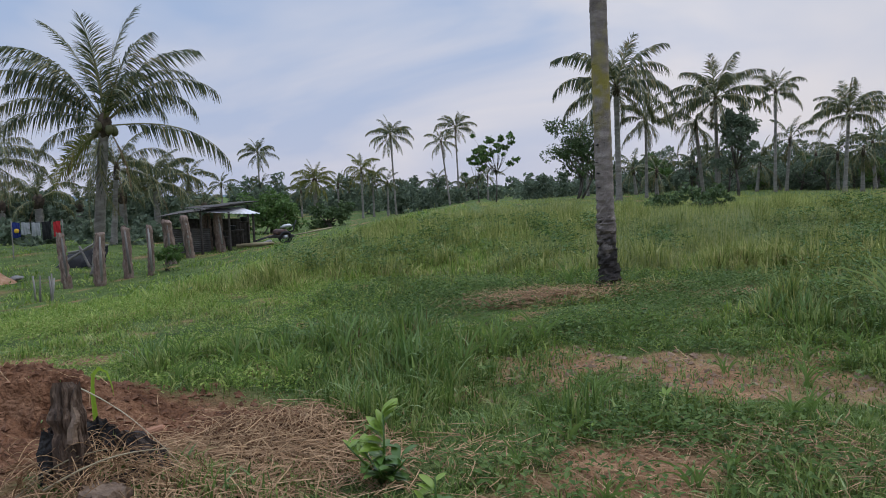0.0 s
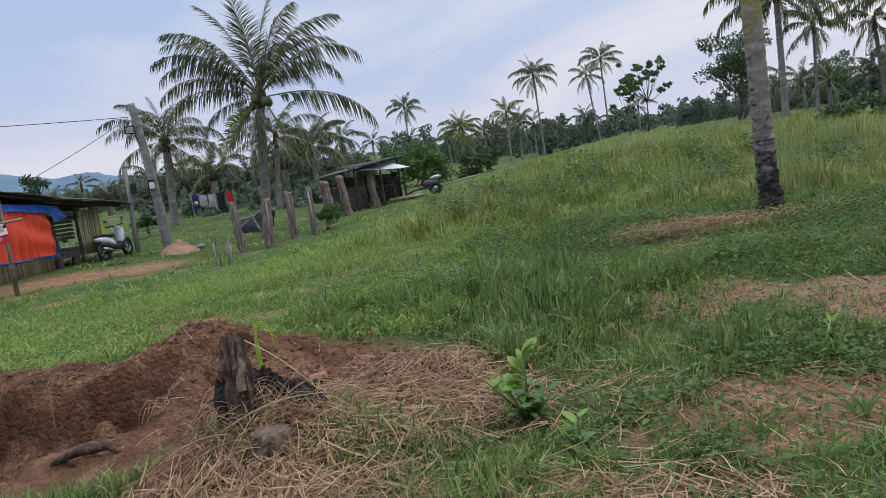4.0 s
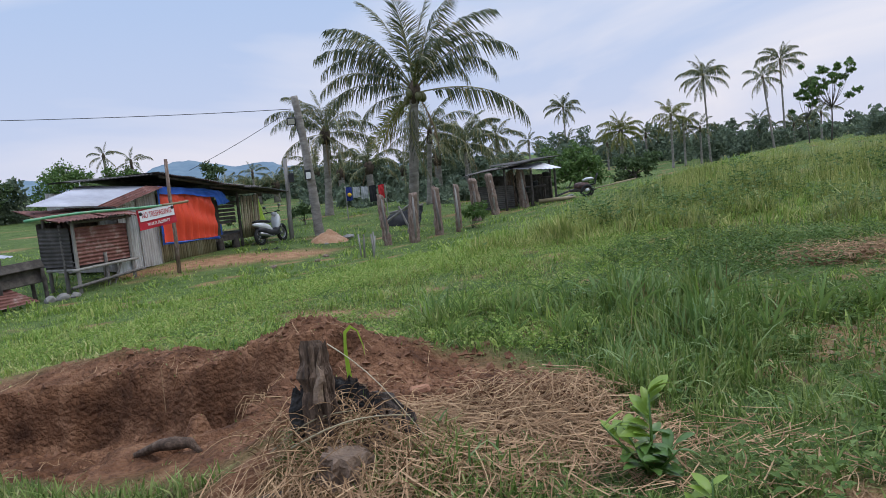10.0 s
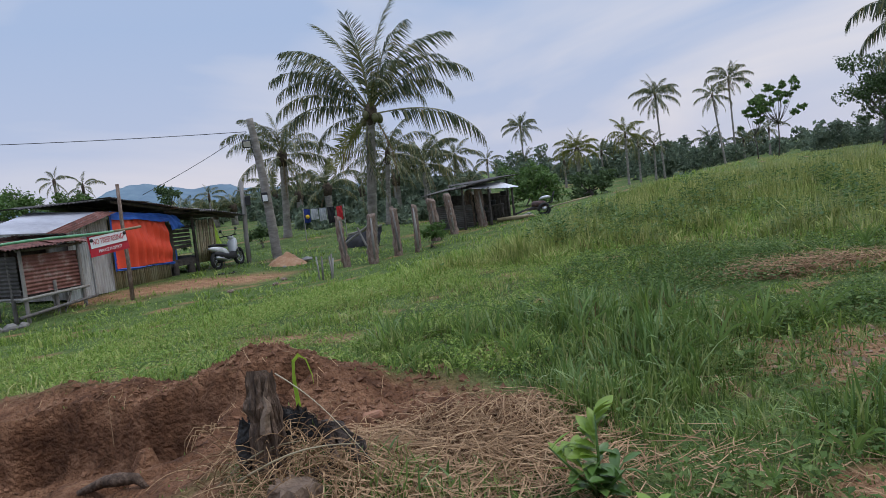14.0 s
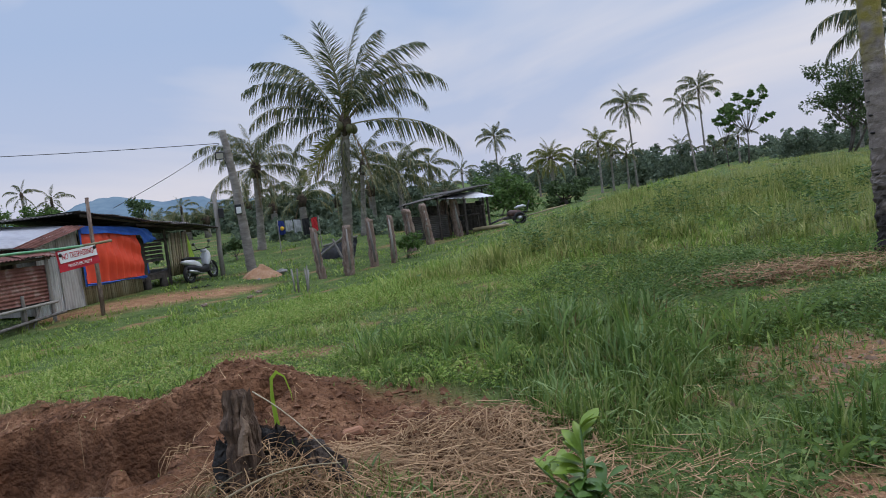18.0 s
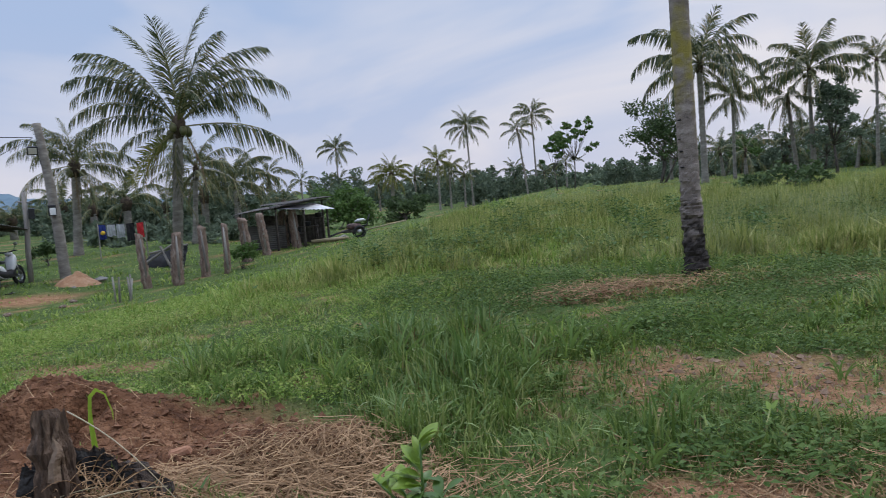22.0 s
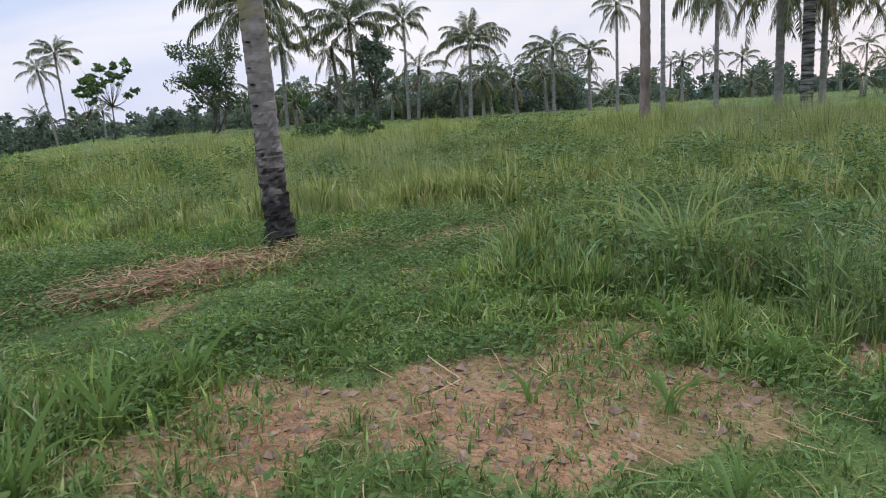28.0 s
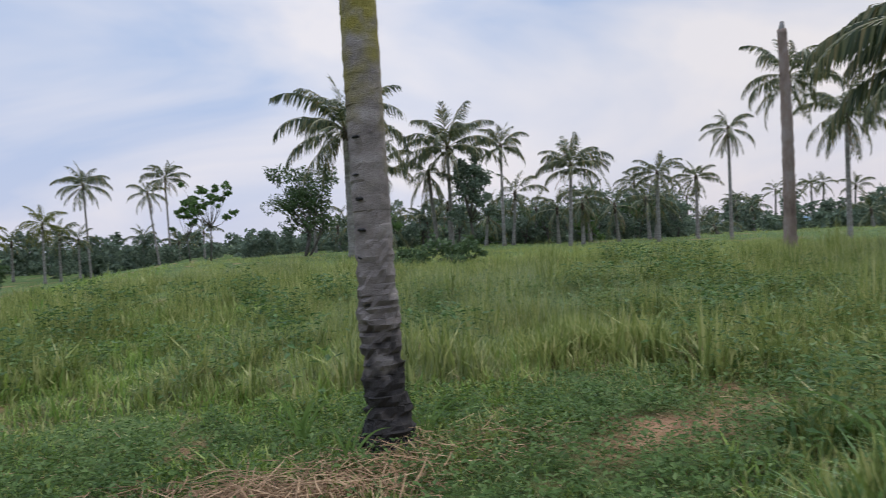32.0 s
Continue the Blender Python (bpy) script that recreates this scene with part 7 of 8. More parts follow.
def ridge(name, b0, b1, dist, heights, label, seed, wobble):
    """A far range of hills: a slope from the plain up to an uneven crest."""
    n, rows = 160, 10
    verts, faces = [], []
    for i in range(n + 1):
        b = math.radians(b0 + (b1 - b0) * i / n)
        deg = math.degrees(b)
        top = 6 + sum(h * math.exp(-((deg - c) / w) ** 2) for c, w, h in heights)
        top += wobble * (noise.noise(Vector((deg * 0.9, seed, 0))) + 0.5 * noise.noise(Vector((deg * 2.7, seed, 3))))
        for j in range(rows + 1):
            f = j / rows
            d = dist * (0.75 + 0.25 * f) + 30 * noise.noise(Vector((deg * 1.5, f * 4, seed)))
            verts.append((d * math.sin(b), d * math.cos(b), -25 + (top + 25) * f ** 1.25 + 4 * noise.noise(Vector((deg * 2, f * 5, seed + 5))) * f * (1 - f) * 4))
    for i in range(n):
        for j in range(rows):
            o = i * (rows + 1) + j
            faces.append((o, o + rows + 1, o + rows + 2, o + 1))
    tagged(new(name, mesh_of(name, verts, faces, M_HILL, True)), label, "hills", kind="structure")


ridge("backdrop_hills", -75, -18, 2000, [(-45.5, 4.2, 66), (-39.5, 2.2, 34), (-35.5, 2.5, 20), (-55, 3.5, 36), (-62, 6, 45), (-30, 3, 8)], "range of hills on the horizon, coloured blue-green for haze", 2, 5)
ridge("backdrop_hills", 36, 84, 2600, [(57, 5, 16), (65, 7, 12), (46, 4, 10), (75, 5, 12)], "hills beyond the plain, coloured faint blue for haze", 6, 5)

# ---- the stump, the sapling and the loose litter close by ----
SUX, SUY = -1.74, 3.08
stump = thing("burnt_stump", Matrix.Translation((SUX, SUY, 0.0)), "charred broken tree stump among straw at the pit edge", "tree stump")


def jagged(name, pts, radii, mat, sides, seed, spike):
    """A broken piece of trunk with a splintered rim."""
    rng = random.Random(seed)
    pts = [Vector(p) for p in pts]
    fine, fr = [], []
    for i in range(len(pts) - 1):
        for s in range(4):
            fine.append(pts[i].lerp(pts[i + 1], s / 4))
            fr.append(radii[i] + (radii[i + 1] - radii[i]) * s / 4)
    fine.append(pts[-1])
    fr.append(radii[-1])
    sides = sides * 2
    v, f = tube(fine, fr, sides, True, 0.07, seed)
    groove = [rng.uniform(0.72, 1.08) for _ in range(sides)]
    for k, p in enumerate(v):
        c = fine[k // sides]
        p -= (p - c) * (1 - groove[k % sides])
    for k in range(len(v) - sides, len(v)):
        v[k].z += rng.uniform(-spike, spike)
    for p in v:
        p += Vector((noise.noise(p * 14), noise.noise(p * 14 + Vector((5, 0, 0))), noise.noise(p * 9) * 0.5)) * 0.022 + Vector((noise.noise(p * 45), noise.noise(p * 45 + Vector((3, 0, 0))), 0)) * 0.007
    return mesh_of(name, v, f, mat, False)


def rel(x, y, z):
    return (x - SUX, y - SUY, z)


M_STUMPWOOD = material("split_stump_wood", [(0.028, 0.018, 0.012), (0.10, 0.064, 0.043), (0.24, 0.165, 0.115)], rough=0.95, scale=9, bump=1.0, bump_scale=40, stretch=(2.5, 2.5, 0.45))
M_STUMPDARK = material("scorched_stump_wood", [(0.014, 0.011, 0.009), (0.05, 0.037, 0.029), (0.14, 0.10, 0.075)], rough=0.95, scale=11, bump=1.0, bump_scale=45, stretch=(2.2, 2.2, 0.6))
M_CUTWOOD = material("cut_wood_face", [(0.09, 0.06, 0.04), (0.17, 0.115, 0.078), (0.25, 0.18, 0.125)], rough=0.9, scale=7, bump=0.9)
STUMP_WALL = [(250, 26, 0.16), (216, 12, 0.20), (150, 40, 0.20), (95, 34, 0.15), (50, 26, 0.10), (20, 22, 0.04)]


def stump_wall(inner):
    """The ring of the burnt-out trunk: high behind, broken down in front; its outer or its inner face."""
    rng = random.Random(12)
    n, rows = 96, 26
    verts, faces = [], []
    raw = [rng.uniform(-1, 1) for _ in range(n)]
    jag = [0.25 * raw[i - 1] + 0.5 * raw[i] + 0.25 * raw[(i + 1) % n] for i in range(n)]
    for i in range(n):
        deg = 360 * i / n
        top = 0.235
        for c, w, h in STUMP_WALL:
            off = (deg - c + 180) % 360 - 180
            top += h * math.exp(-(off / w) ** 2)
        top += 0.016 * jag[i] * (0.3 + 3.0 * (top - 0.2)) + 0.03 * noise.noise(Vector((deg * 0.09, 3.0, 0)))
        a = radians(deg)
        for j in range(rows + 1):
            f = j / rows
            z = -0.05 + (top + 0.05) * f
            r = 0.195 + 0.10 * math.exp(-max(z, 0) / 0.10) + 0.022 * math.cos(2 * a + 0.6)
            groove = noise.noise(Vector((deg * 0.16, z * 3.0, 7))) * 0.022 + noise.noise(Vector((deg * 0.30, z * 7.0, 1))) * 0.008
            r += groove * (0.5 + f)
            if inner:
                r -= (0.060 - 0.045 * f ** 3) + 0.006 * abs(noise.noise(Vector((deg * 0.12, z * 12, 4))))
            else:
                r -= 0.020 * f ** 3
            verts.append(Vector((0.145 + r * math.cos(a) * 1.06 - 0.03 * f, 0.02 + r * math.sin(a), z)))
    for i in range(n):
        k = (i + 1) % n
        for j in range(rows):
            q_ = (i * (rows + 1) + j, k * (rows + 1) + j, k * (rows + 1) + j + 1, i * (rows + 1) + j + 1)
            faces.append(q_[::-1] if inner else q_)
    return verts, faces


part("bark_shell", mesh_of("bark_shell", *stump_wall(False), M_STUMPWOOD), stump, "weathered brown outer shell with a splintered rim")
part("charred_hollow", mesh_of("charred_hollow", *stump_wall(True), M_CHAR), stump, "black burnt hollow")
part("standing_shell", jagged("standing_shell", [(0.08, -0.10, 0.0), (0.07, -0.10, 0.2), (0.06, -0.09, 0.40), (0.05, -0.085, 0.53), (0.045, -0.08, 0.63)], [0.115, 0.105, 0.09, 0.082, 0.068], M_STUMPWOOD, 22, 1, 0.07), stump, "tall weathered shell with a broken top")
part("ash_floor", jagged("ash_floor", [(0.14, 0.02, -0.05), (0.14, 0.02, 0.10), (0.14, 0.02, 0.15)], [0.18, 0.17, 0.10], M_STUMPDARK, 12, 6, 0.04), stump, "charred rubble in the hollow")
part("splinter", jagged("splinter", [(0.13, -0.17, 0.42), (0.135, -0.165, 0.55), (0.13, -0.16, 0.62)], [0.022, 0.017, 0.006], M_CUTWOOD, 6, 3, 0.02), stump, "raw brown splinter")
part("burnt_shard", jagged("burnt_shard", [(-0.01, -0.14, 0.05), (-0.015, -0.135, 0.25), (-0.02, -0.13, 0.38), (-0.02, -0.125, 0.46)], [0.07, 0.06, 0.052, 0.04], M_CHAR, 11, 4, 0.03), stump, "charred upright shard")
part("charred_root", jagged("charred_root", [(0.16, 0.20, 0.30), (0.26, 0.21, 0.29), (0.34, 0.20, 0.22), (0.40, 0.18, 0.13), (0.45, 0.16, 0.02)], [0.055, 0.055, 0.055, 0.05, 0.04], M_STUMPDARK, 10, 5, 0.02), stump, "charred root sloping to the ground")
part("base_block", jagged("base_block", [rel(-1.46, 2.84, 0.05), rel(-1.45, 2.83, 0.15), rel(-1.44, 2.83, 0.235)], [0.15, 0.135, 0.11], M_CUTWOOD, 13, 7, 0.015), stump, "pale brown sawn lower block")
for k, (a, b) in enumerate((((-1.9, 3.05, 0.12), (-2.3, 3.15, 0.06)), ((-1.35, 3.2, 0.14), (-1.0, 3.15, 0.03)), ((-1.55, 2.75, 0.12), (-1.75, 2.55, 0.1)))):
    stick("root", rel(*a), rel(*b), 0.035, M_DARKWOOD, stump, taper=0.4, bend=0.04, seed=k)
for k, (a, b, r) in enumerate((((-1.68, 2.75, 0.26), (-1.22, 3.05, 0.34), 0.0065), ((-1.75, 3.2, 0.62), (-1.15, 3.05, 0.24), 0.0035), ((-1.85, 2.8, 0.2), (-1.5, 3.0, 0.36), 0.005))):
    s = thing("dry_stalk", Matrix.Translation(a), "pale dry stalk lying over the stump", "stalk", "dry stalks")
    pts = [Vector(a).lerp(Vector(b), f) + Vector((0, 0, 0.05 * math.sin(math.pi * f))) - Vector(a) for f in np.linspace(0, 1, 8)]
    part("stalk", tube_mesh("stalk", pts, [r * (1 - 0.6 * f) for f in np.linspace(0, 1, 8)], M_BAMBOO, 5), s)


def strap_leaf(name, pts, width, mat, fold=0.25):
    """A long blade along points, folded along its middle."""
    pts = [Vector(p) for p in pts]
    v, f = [], []
    n = len(pts)
    for i, p in enumerate(pts):
        d = (pts[min(i + 1, n - 1)] - pts[max(i - 1, 0)]).normalized()
        s = d.cross(Vector((0.3, 0.8, 0.25))).normalized()
        u = s.cross(d)
        w = width * min(1.0, 0.45 + 2.2 * i / n) * max(0.04, 1 - (i / (n - 1)) ** 3)
        v += [p - s * w + u * w * fold, p, p + s * w + u * w * fold]
        if i:
            o = 3 * (i - 1)
            f += [(o, o + 1, o + 4, o + 3), (o + 1, o + 2, o + 5, o + 4)]
    return mesh_of(name, v, f, mat, True)


M_LIME_LEAF = leafy("lime_blade", [(0.20, 0.34, 0.03), (0.32, 0.46, 0.05), (0.42, 0.55, 0.09)], rough=0.4)
shoot = thing("grass_shoot", Matrix.Translation((-1.73, 3.33, gz(-1.73, 3.33))), "bright yellow-green grass shoot bent over behind the stump", "grass shoot")
z0 = 0.40 - gz(-1.73, 3.33)
part("blade", strap_leaf("blade", [(0, 0, z0 - 0.35), (-0.01, 0, z0), (-0.012, 0, z0 + 0.14), (0.0, 0, z0 + 0.245), (0.03, 0.01, z0 + 0.275), (0.065, 0.02, z0 + 0.25), (0.085, 0.03, z0 + 0.17), (0.09, 0.03, z0 + 0.12)], 0.013, M_LIME_LEAF), shoot)
part("blade", strap_leaf("blade", [(0, 0, z0 - 0.35), (0.0, 0.01, z0), (-0.004, 0, z0 + 0.13), (-0.002, 0, z0 + 0.24), (0.006, 0, z0 + 0.26)], 0.012, M_LIME_LEAF), shoot)


def sapling_leaf(name, ln, wd, bend, mat):
    v, f = [], []
    n = 7
    for i in range(n + 1):
        s = i / n
        w = wd * math.sin(math.pi * min(1, s * 0.92 + 0.06)) ** 0.8 * (1 if i < n else 0.02)
        x, z = ln * s, ln * (0.12 * s - bend * s * s)
        v += [(x, -w, z + w * 0.35), (x, 0, z), (x, w, z + w * 0.35)]
        if i:
            o = 3 * (i - 1)
            f += [(o, o + 1, o + 4, o + 3), (o + 1, o + 2, o + 5, o + 4)]
    return mesh_of(name, v, f, mat, True)


LEAVES_YOUNG = [sapling_leaf("leaf", 1.0, 0.20 + 0.015 * k, 0.10 + 0.10 * k, M_LEAF_SAPLING) for k in range(3)]
M_LEAF_MATURE = leafy("mature_leaves", [(0.05, 0.11, 0.022), (0.09, 0.17, 0.035), (0.145, 0.24, 0.055)], rough=0.35, spec=0.5)
LEAVES_OLD = [sapling_leaf("leaf", 1.0, 0.20 + 0.015 * k, 0.20 + 0.15 * k, M_LEAF_MATURE) for k in range(3)]


def sapling(x, y, h, label, seed, n=30, size=0.13):
    rng = random.Random(seed)
    t = thing("sapling", Matrix.Translation((x, y, gz(x, y) - 0.02)), label, "sapling")
    stems = [(Vector((0, 0, 0)), Vector((0.02, 0.01, h)))]
    for k_ in range(6):
        reach = h * rng.uniform(0.28, 0.5)
        stems.append((Vector((0, 0, h * 0.08)), Vector((reach * math.cos(1.047 * k_ + 0.6), reach * math.sin(1.047 * k_ + 0.6), h * rng.uniform(0.35, 0.8)))))
    for k, (a, b) in enumerate(stems):
        part("stem", tube_mesh("stem", [a, a.lerp(b, 0.5) + Vector((0.01, 0, 0)), b], [0.009, 0.007, 0.003], M_LEAF_MATURE, 5), t)
    for i in range(n):
        a, b = stems[0] if i < n * 0.4 else stems[1 + i % 6]
        f = 0.25 + 0.75 * ((i * 0.618) % 1.0)
        young = f > 0.45 and b.z > 0.5 * h
        p = a.lerp(b, f)
        ang = i * 2.4 + rng.uniform(-0.3, 0.3)
        ln = size * rng.uniform(0.7, 1.15)
        up = rng.uniform(0.05, 0.85) if young else rng.uniform(-0.2, 0.6)
        m = Matrix.Translation(p) @ Matrix.Rotation(ang, 4, "Z") @ Matrix.Rotation(-up, 4, "Y") @ Matrix.Rotation(rng.uniform(-0.4, 0.4), 4, "X") @ Matrix.Diagonal((ln, ln, ln, 1))
        part("leaf", (LEAVES_YOUNG if young else LEAVES_OLD)[i % 3], t, m=m)
    return t


sapling(-0.235, 3.38, 0.42, "leafy green sapling with bright young leaves at its tip", 4, n=64, size=0.13)
sapling(1.55, 4.55, 0.16, "low broad-leaved seedling in the trodden grass", 6, n=16, size=0.075)
sapling(0.05, 3.05, 0.20, "small green seedling at the foot of the sapling", 7, n=14, size=0.10)
sapling(0.95, 4.0, 0.12, "tiny green seedling on bare soil", 8, n=9, size=0.06)
sapling(5.2, 5.0, 0.45, "broad-leaved weed at the edge of the tall grass", 9, n=26, size=0.07)
sapling(6.2, 6.1, 0.55, "leafy creeper climbing in the tall grass", 10, n=30, size=0.075)


def litter(label, n, seed, spot, length=(0.10, 0.42), width=0.0045, lift=0.05, mat=None, name="straw"):
    """Dry stems strewn over the ground where spot(x, y) is high."""
    rng = np.random.default_rng(seed)
    xs, ys = [], []
    x0, x1, y0, y1, f = spot
    x = rng.uniform(x0, x1, n * 4)
    y = rng.uniform(y0, y1, n * 4)
    k = rng.random(n * 4) < f(x, y)
    x, y = x[k][:n], y[k][:n]
    m = len(x)
    a = rng.uniform(0, 2 * np.pi, m) + 0.6 * np.sin(2 * x)
    ln = rng.uniform(*length, m)
    h = rng.random(m) ** 2 * lift
    tilt = rng.normal(0, 0.10, m)
    rows = []
    for i, s in enumerate((-0.5, -0.16, 0.16, 0.5)):
        bow = (0.25 - s * s) * ln * 0.16
        px = x + np.cos(a) * ln * s - np.sin(a) * bow * 0.8
        py = y + np.sin(a) * ln * s + np.cos(a) * bow * 0.8
        pz = ground(px, py) + 0.006 + h + tilt * ln * s + bow * 0.35
        pz = np.maximum(pz, ground(px, py) + 0.004)
        w = width * rng.uniform(0.6, 1.5, m)
        rows += [np.stack([px - np.sin(a) * w, py + np.cos(a) * w, pz], -1), np.stack([px + np.sin(a) * w, py - np.cos(a) * w, pz + w * 0.6], -1)]
    v = np.stack(rows, 1)
    t = np.array([(0, 1, 3), (0, 3, 2), (2, 3, 5), (2, 5, 4), (4, 5, 7), (4, 7, 6)])
    tris = (np.arange(m)[:, None, None] * 8 + t[None]).reshape(-1, 3)
    return tagged(new(name, big_mesh(name, v.reshape(-1, 3), tris, mat or M_STRAW)), label, "straw", kind="stuff")


def patchy(x, y):
    return 0.55 + 0.45 * wave(x, y, 3.3, 4)


litter("cut dry straw strewn round the stump", 16000, 1, (-2.3, 1.8, 1.6, 5.0, lambda x, y: np.maximum(blob(x, y, -0.95, 3.6, 1.1, 1.15) * 1.6, np.maximum(0.5 * blob(x, y, 0.1, 2.4, 1.5, 0.7), 1.1 * blob(x, y, -1.2, 2.3, 1.5, 0.9))) * patchy(x, y)), lift=0.08, width=0.0024, length=(0.06, 0.30))
litter("dry straw in a low swath round the palm foot", 11000, 2, (-0.6, 4.4, 8.0, 10.8, lambda x, y: (1.5 * blob(x, y, 1.15, 9.3, 1.7, 0.75, 0.25) + 0.8 * blob(x, y, 2.7, 9.9, 0.9, 0.5)) * patchy(x, y)), length=(0.08, 0.36), width=0.0028, lift=0.13)
litter("dry straw on the trodden grass", 6000, 3, (-0.6, 6.5, 2.2, 5.4, lambda x, y: (0.9 * blob(x, y, 1.5, 3.6, 2.2, 1.1) + 0.9 * blob(x, y, 5.3, 3.7, 1.4, 0.7)) * patchy(x, y)), width=0.0023, length=(0.06, 0.3))
litter("thin roots and dry stems on the diggings", 900, 4, (-6.5, -1.4, 2.6, 5.6, lambda x, y: 0.8 * blob(x, y, -3.6, 4.2, 3.4, 1.5) * patchy(x, y) * ((pit_mask(x, y) < -0.02) | (pit_mask(x, y) > 0.5))), length=(0.05, 0.22), width=0.002, lift=0.02)
litter("scattered dry stems", 2500, 5, (-2, 7, 3, 12, lambda x, y: 0.10 + 0.12 * blob(x, y, 2.5, 6.5, 4, 2.5)), length=(0.08, 0.3), width=0.0025)


def crumbs(label, n, seed, x0, x1, y0, y1, f, size, mat):
    """Crumbled earth: small angular clods."""
    rng = np.random.default_rng(seed)
    x, y = rng.uniform(x0, x1, n * 3), rng.uniform(y0, y1, n * 3)
    k = (rng.random(n * 3) < f(x, y)) & ((pit_mask(x, y) < -0.03) | (pit_mask(x, y) > 0.12))
    x, y = x[k][:n], y[k][:n]
    m = len(x)
    s = size * (0.3 + 3.2 * rng.random(m) ** 7)
    c = np.stack([x, y, ground(x, y) + s * 0.12], -1)
    shape = np.array([(1, 0, 0.1), (0, 1, -0.1), (-1, 0, 0.15), (0, -1, 0), (0.1, 0.1, 0.9), (0, 0, -0.8)], float)
    turn = rng.uniform(0, 2 * np.pi, m)
    c1, s1 = np.cos(turn)[:, None], np.sin(turn)[:, None]
    v = shape[None] * rng.uniform(0.4, 1.5, (m, 6, 3))
    v = np.stack([v[..., 0] * c1 - v[..., 1] * s1, v[..., 0] * s1 + v[..., 1] * c1, v[..., 2] + 0.5 * v[..., 0] * rng.uniform(-1, 1, (m, 1))], -1)
    v = c[:, None, :] + v * s[:, None, None]
    t = np.array([(0, 1, 4), (1, 2, 4), (2, 3, 4), (3, 0, 4), (1, 0, 5), (2, 1, 5), (3, 2, 5), (0, 3, 5)])
    tagged(new("earth_crumbs", big_mesh("earth_crumbs", v.reshape(-1, 3), (np.arange(m)[:, None, None] * 6 + t[None]).reshape(-1, 3), mat)), label, "soil", kind="stuff")


crumbs("crumbled red earth on the spoil heap", 13000, 1, -6.6, -0.8, 2.6, 5.7, lambda x, y: 1.3 * blob(x, y, -2.9, 4.3, 3.0, 1.4), 0.010, M_SOIL)
crumbs("small crumbs of pale earth", 4000, 2, 0, 5, 4.2, 7.2, lambda x, y: bare(x, y) * 0.8, 0.010, material("pale_earth", [(0.16, 0.10, 0.065), (0.27, 0.18, 0.12), (0.36, 0.25, 0.17)], rough=0.95, scale=5, bump=0.5))
pit_root = thing("dug_root", Matrix.Translation((-2.75, 3.02, gz(-2.75, 3.02) + 0.03)), "thick broken brown root lying on the dug soil", "root")
part("stem", tube_mesh("stem", [(-0.22, -0.06, -0.03), (-0.10, 0.01, 0.015), (0.0, 0.02, 0.03), (0.09, 0.06, 0.025), (0.17, 0.05, -0.02)], [0.018, 0.03, 0.036, 0.028, 0.012], M_STUMPWOOD, 9, 0.18, 3), pit_root)
rng = random.Random(64)
for i in range(46):
    x = rng.uniform(-3.5, -2.75)
    y = 4.25 - 0.55 * (x + 3.5) + rng.uniform(-0.05, 0.09)
    z = gz(x, y)
    r_ = thing("hanging_root", Matrix.Translation((x, y, z)), "thin dry root hanging from the lip of the pit", "root", "hanging roots")
    dx, dy, ln = rng.uniform(-0.08, 0.05), rng.uniform(-0.16, -0.05), rng.uniform(0.10, 0.28)
    part("strand", tube_mesh("strand", [(0, 0, 0), (dx * 0.5, dy * 0.6, 0.03), (dx, dy, -0.3 * ln), (dx * 1.2, dy * 1.1, -ln)], [0.004, 0.0035, 0.003, 0.001], M_STRAW, 4), r_)
brick = thing("clay_lump", pose(-1.82, 4.22, gz(-1.82, 4.22) + 0.01, 8, -6, 20), "flat lump of orange clay on the spoil heap", "clay lump")
part("lump", box_mesh("lump", 0.13, 0.05, 0.045, material("orange_lump", [(0.28, 0.13, 0.07), (0.40, 0.21, 0.13)], rough=0.95, scale=8, bump=0.6), 0.012, 0.012, 3), brick)

# ---- small broad-leaved weeds ----
def weeds(label, n, seed, region, keep, leaf, mat, rise=(0.01, 0.10), per=7, name="weeds"):
    rng = np.random.default_rng(seed)
    x, y = rng.uniform(region[0], region[1], n * 3), rng.uniform(region[2], region[3], n * 3)
    k = (rng.random(n * 3) < keep(x, y)) & (in_pit(x, y) < 0.0)
    x, y = x[k][:n], y[k][:n]
    m = len(x)
    x, y = np.repeat(x, per), np.repeat(y, per)
    q_ = len(x)
    a = rng.uniform(0, 2 * np.pi, q_)
    reach = rng.uniform(0.01, 0.07, q_) * (leaf / 0.05)
    px, py = x + np.cos(a) * reach, y + np.sin(a) * reach
    pz = ground(px, py) + rng.uniform(*rise, q_)
    ln, up = leaf * rng.uniform(0.6, 1.5, q_), rng.uniform(-0.25, 0.7, q_)
    d = np.stack([np.cos(a) * np.cos(up), np.sin(a) * np.cos(up), np.sin(up)], -1)
    s = np.stack([-np.sin(a), np.cos(a), rng.uniform(-0.4, 0.4, q_)], -1)
    p = np.stack([px, py, pz], -1)
    L = ln[:, None]
    v = np.stack([p, p + d * L * 0.45 + s * L * 0.26 + [0, 0, 0.004], p + d * L - np.array([0, 0, 1]) * L * 0.15, p + d * L * 0.45 - s * L * 0.26 + [0, 0, 0.004]], 1)
    base = np.arange(q_)[:, None] * 4
    t = np.concatenate([base + [0, 1, 2], base + [0, 2, 3]], 1).reshape(-1, 3)
    tagged(new(name, big_mesh(name, v.reshape(-1, 3), t, mat)), label, "weeds", kind="stuff")


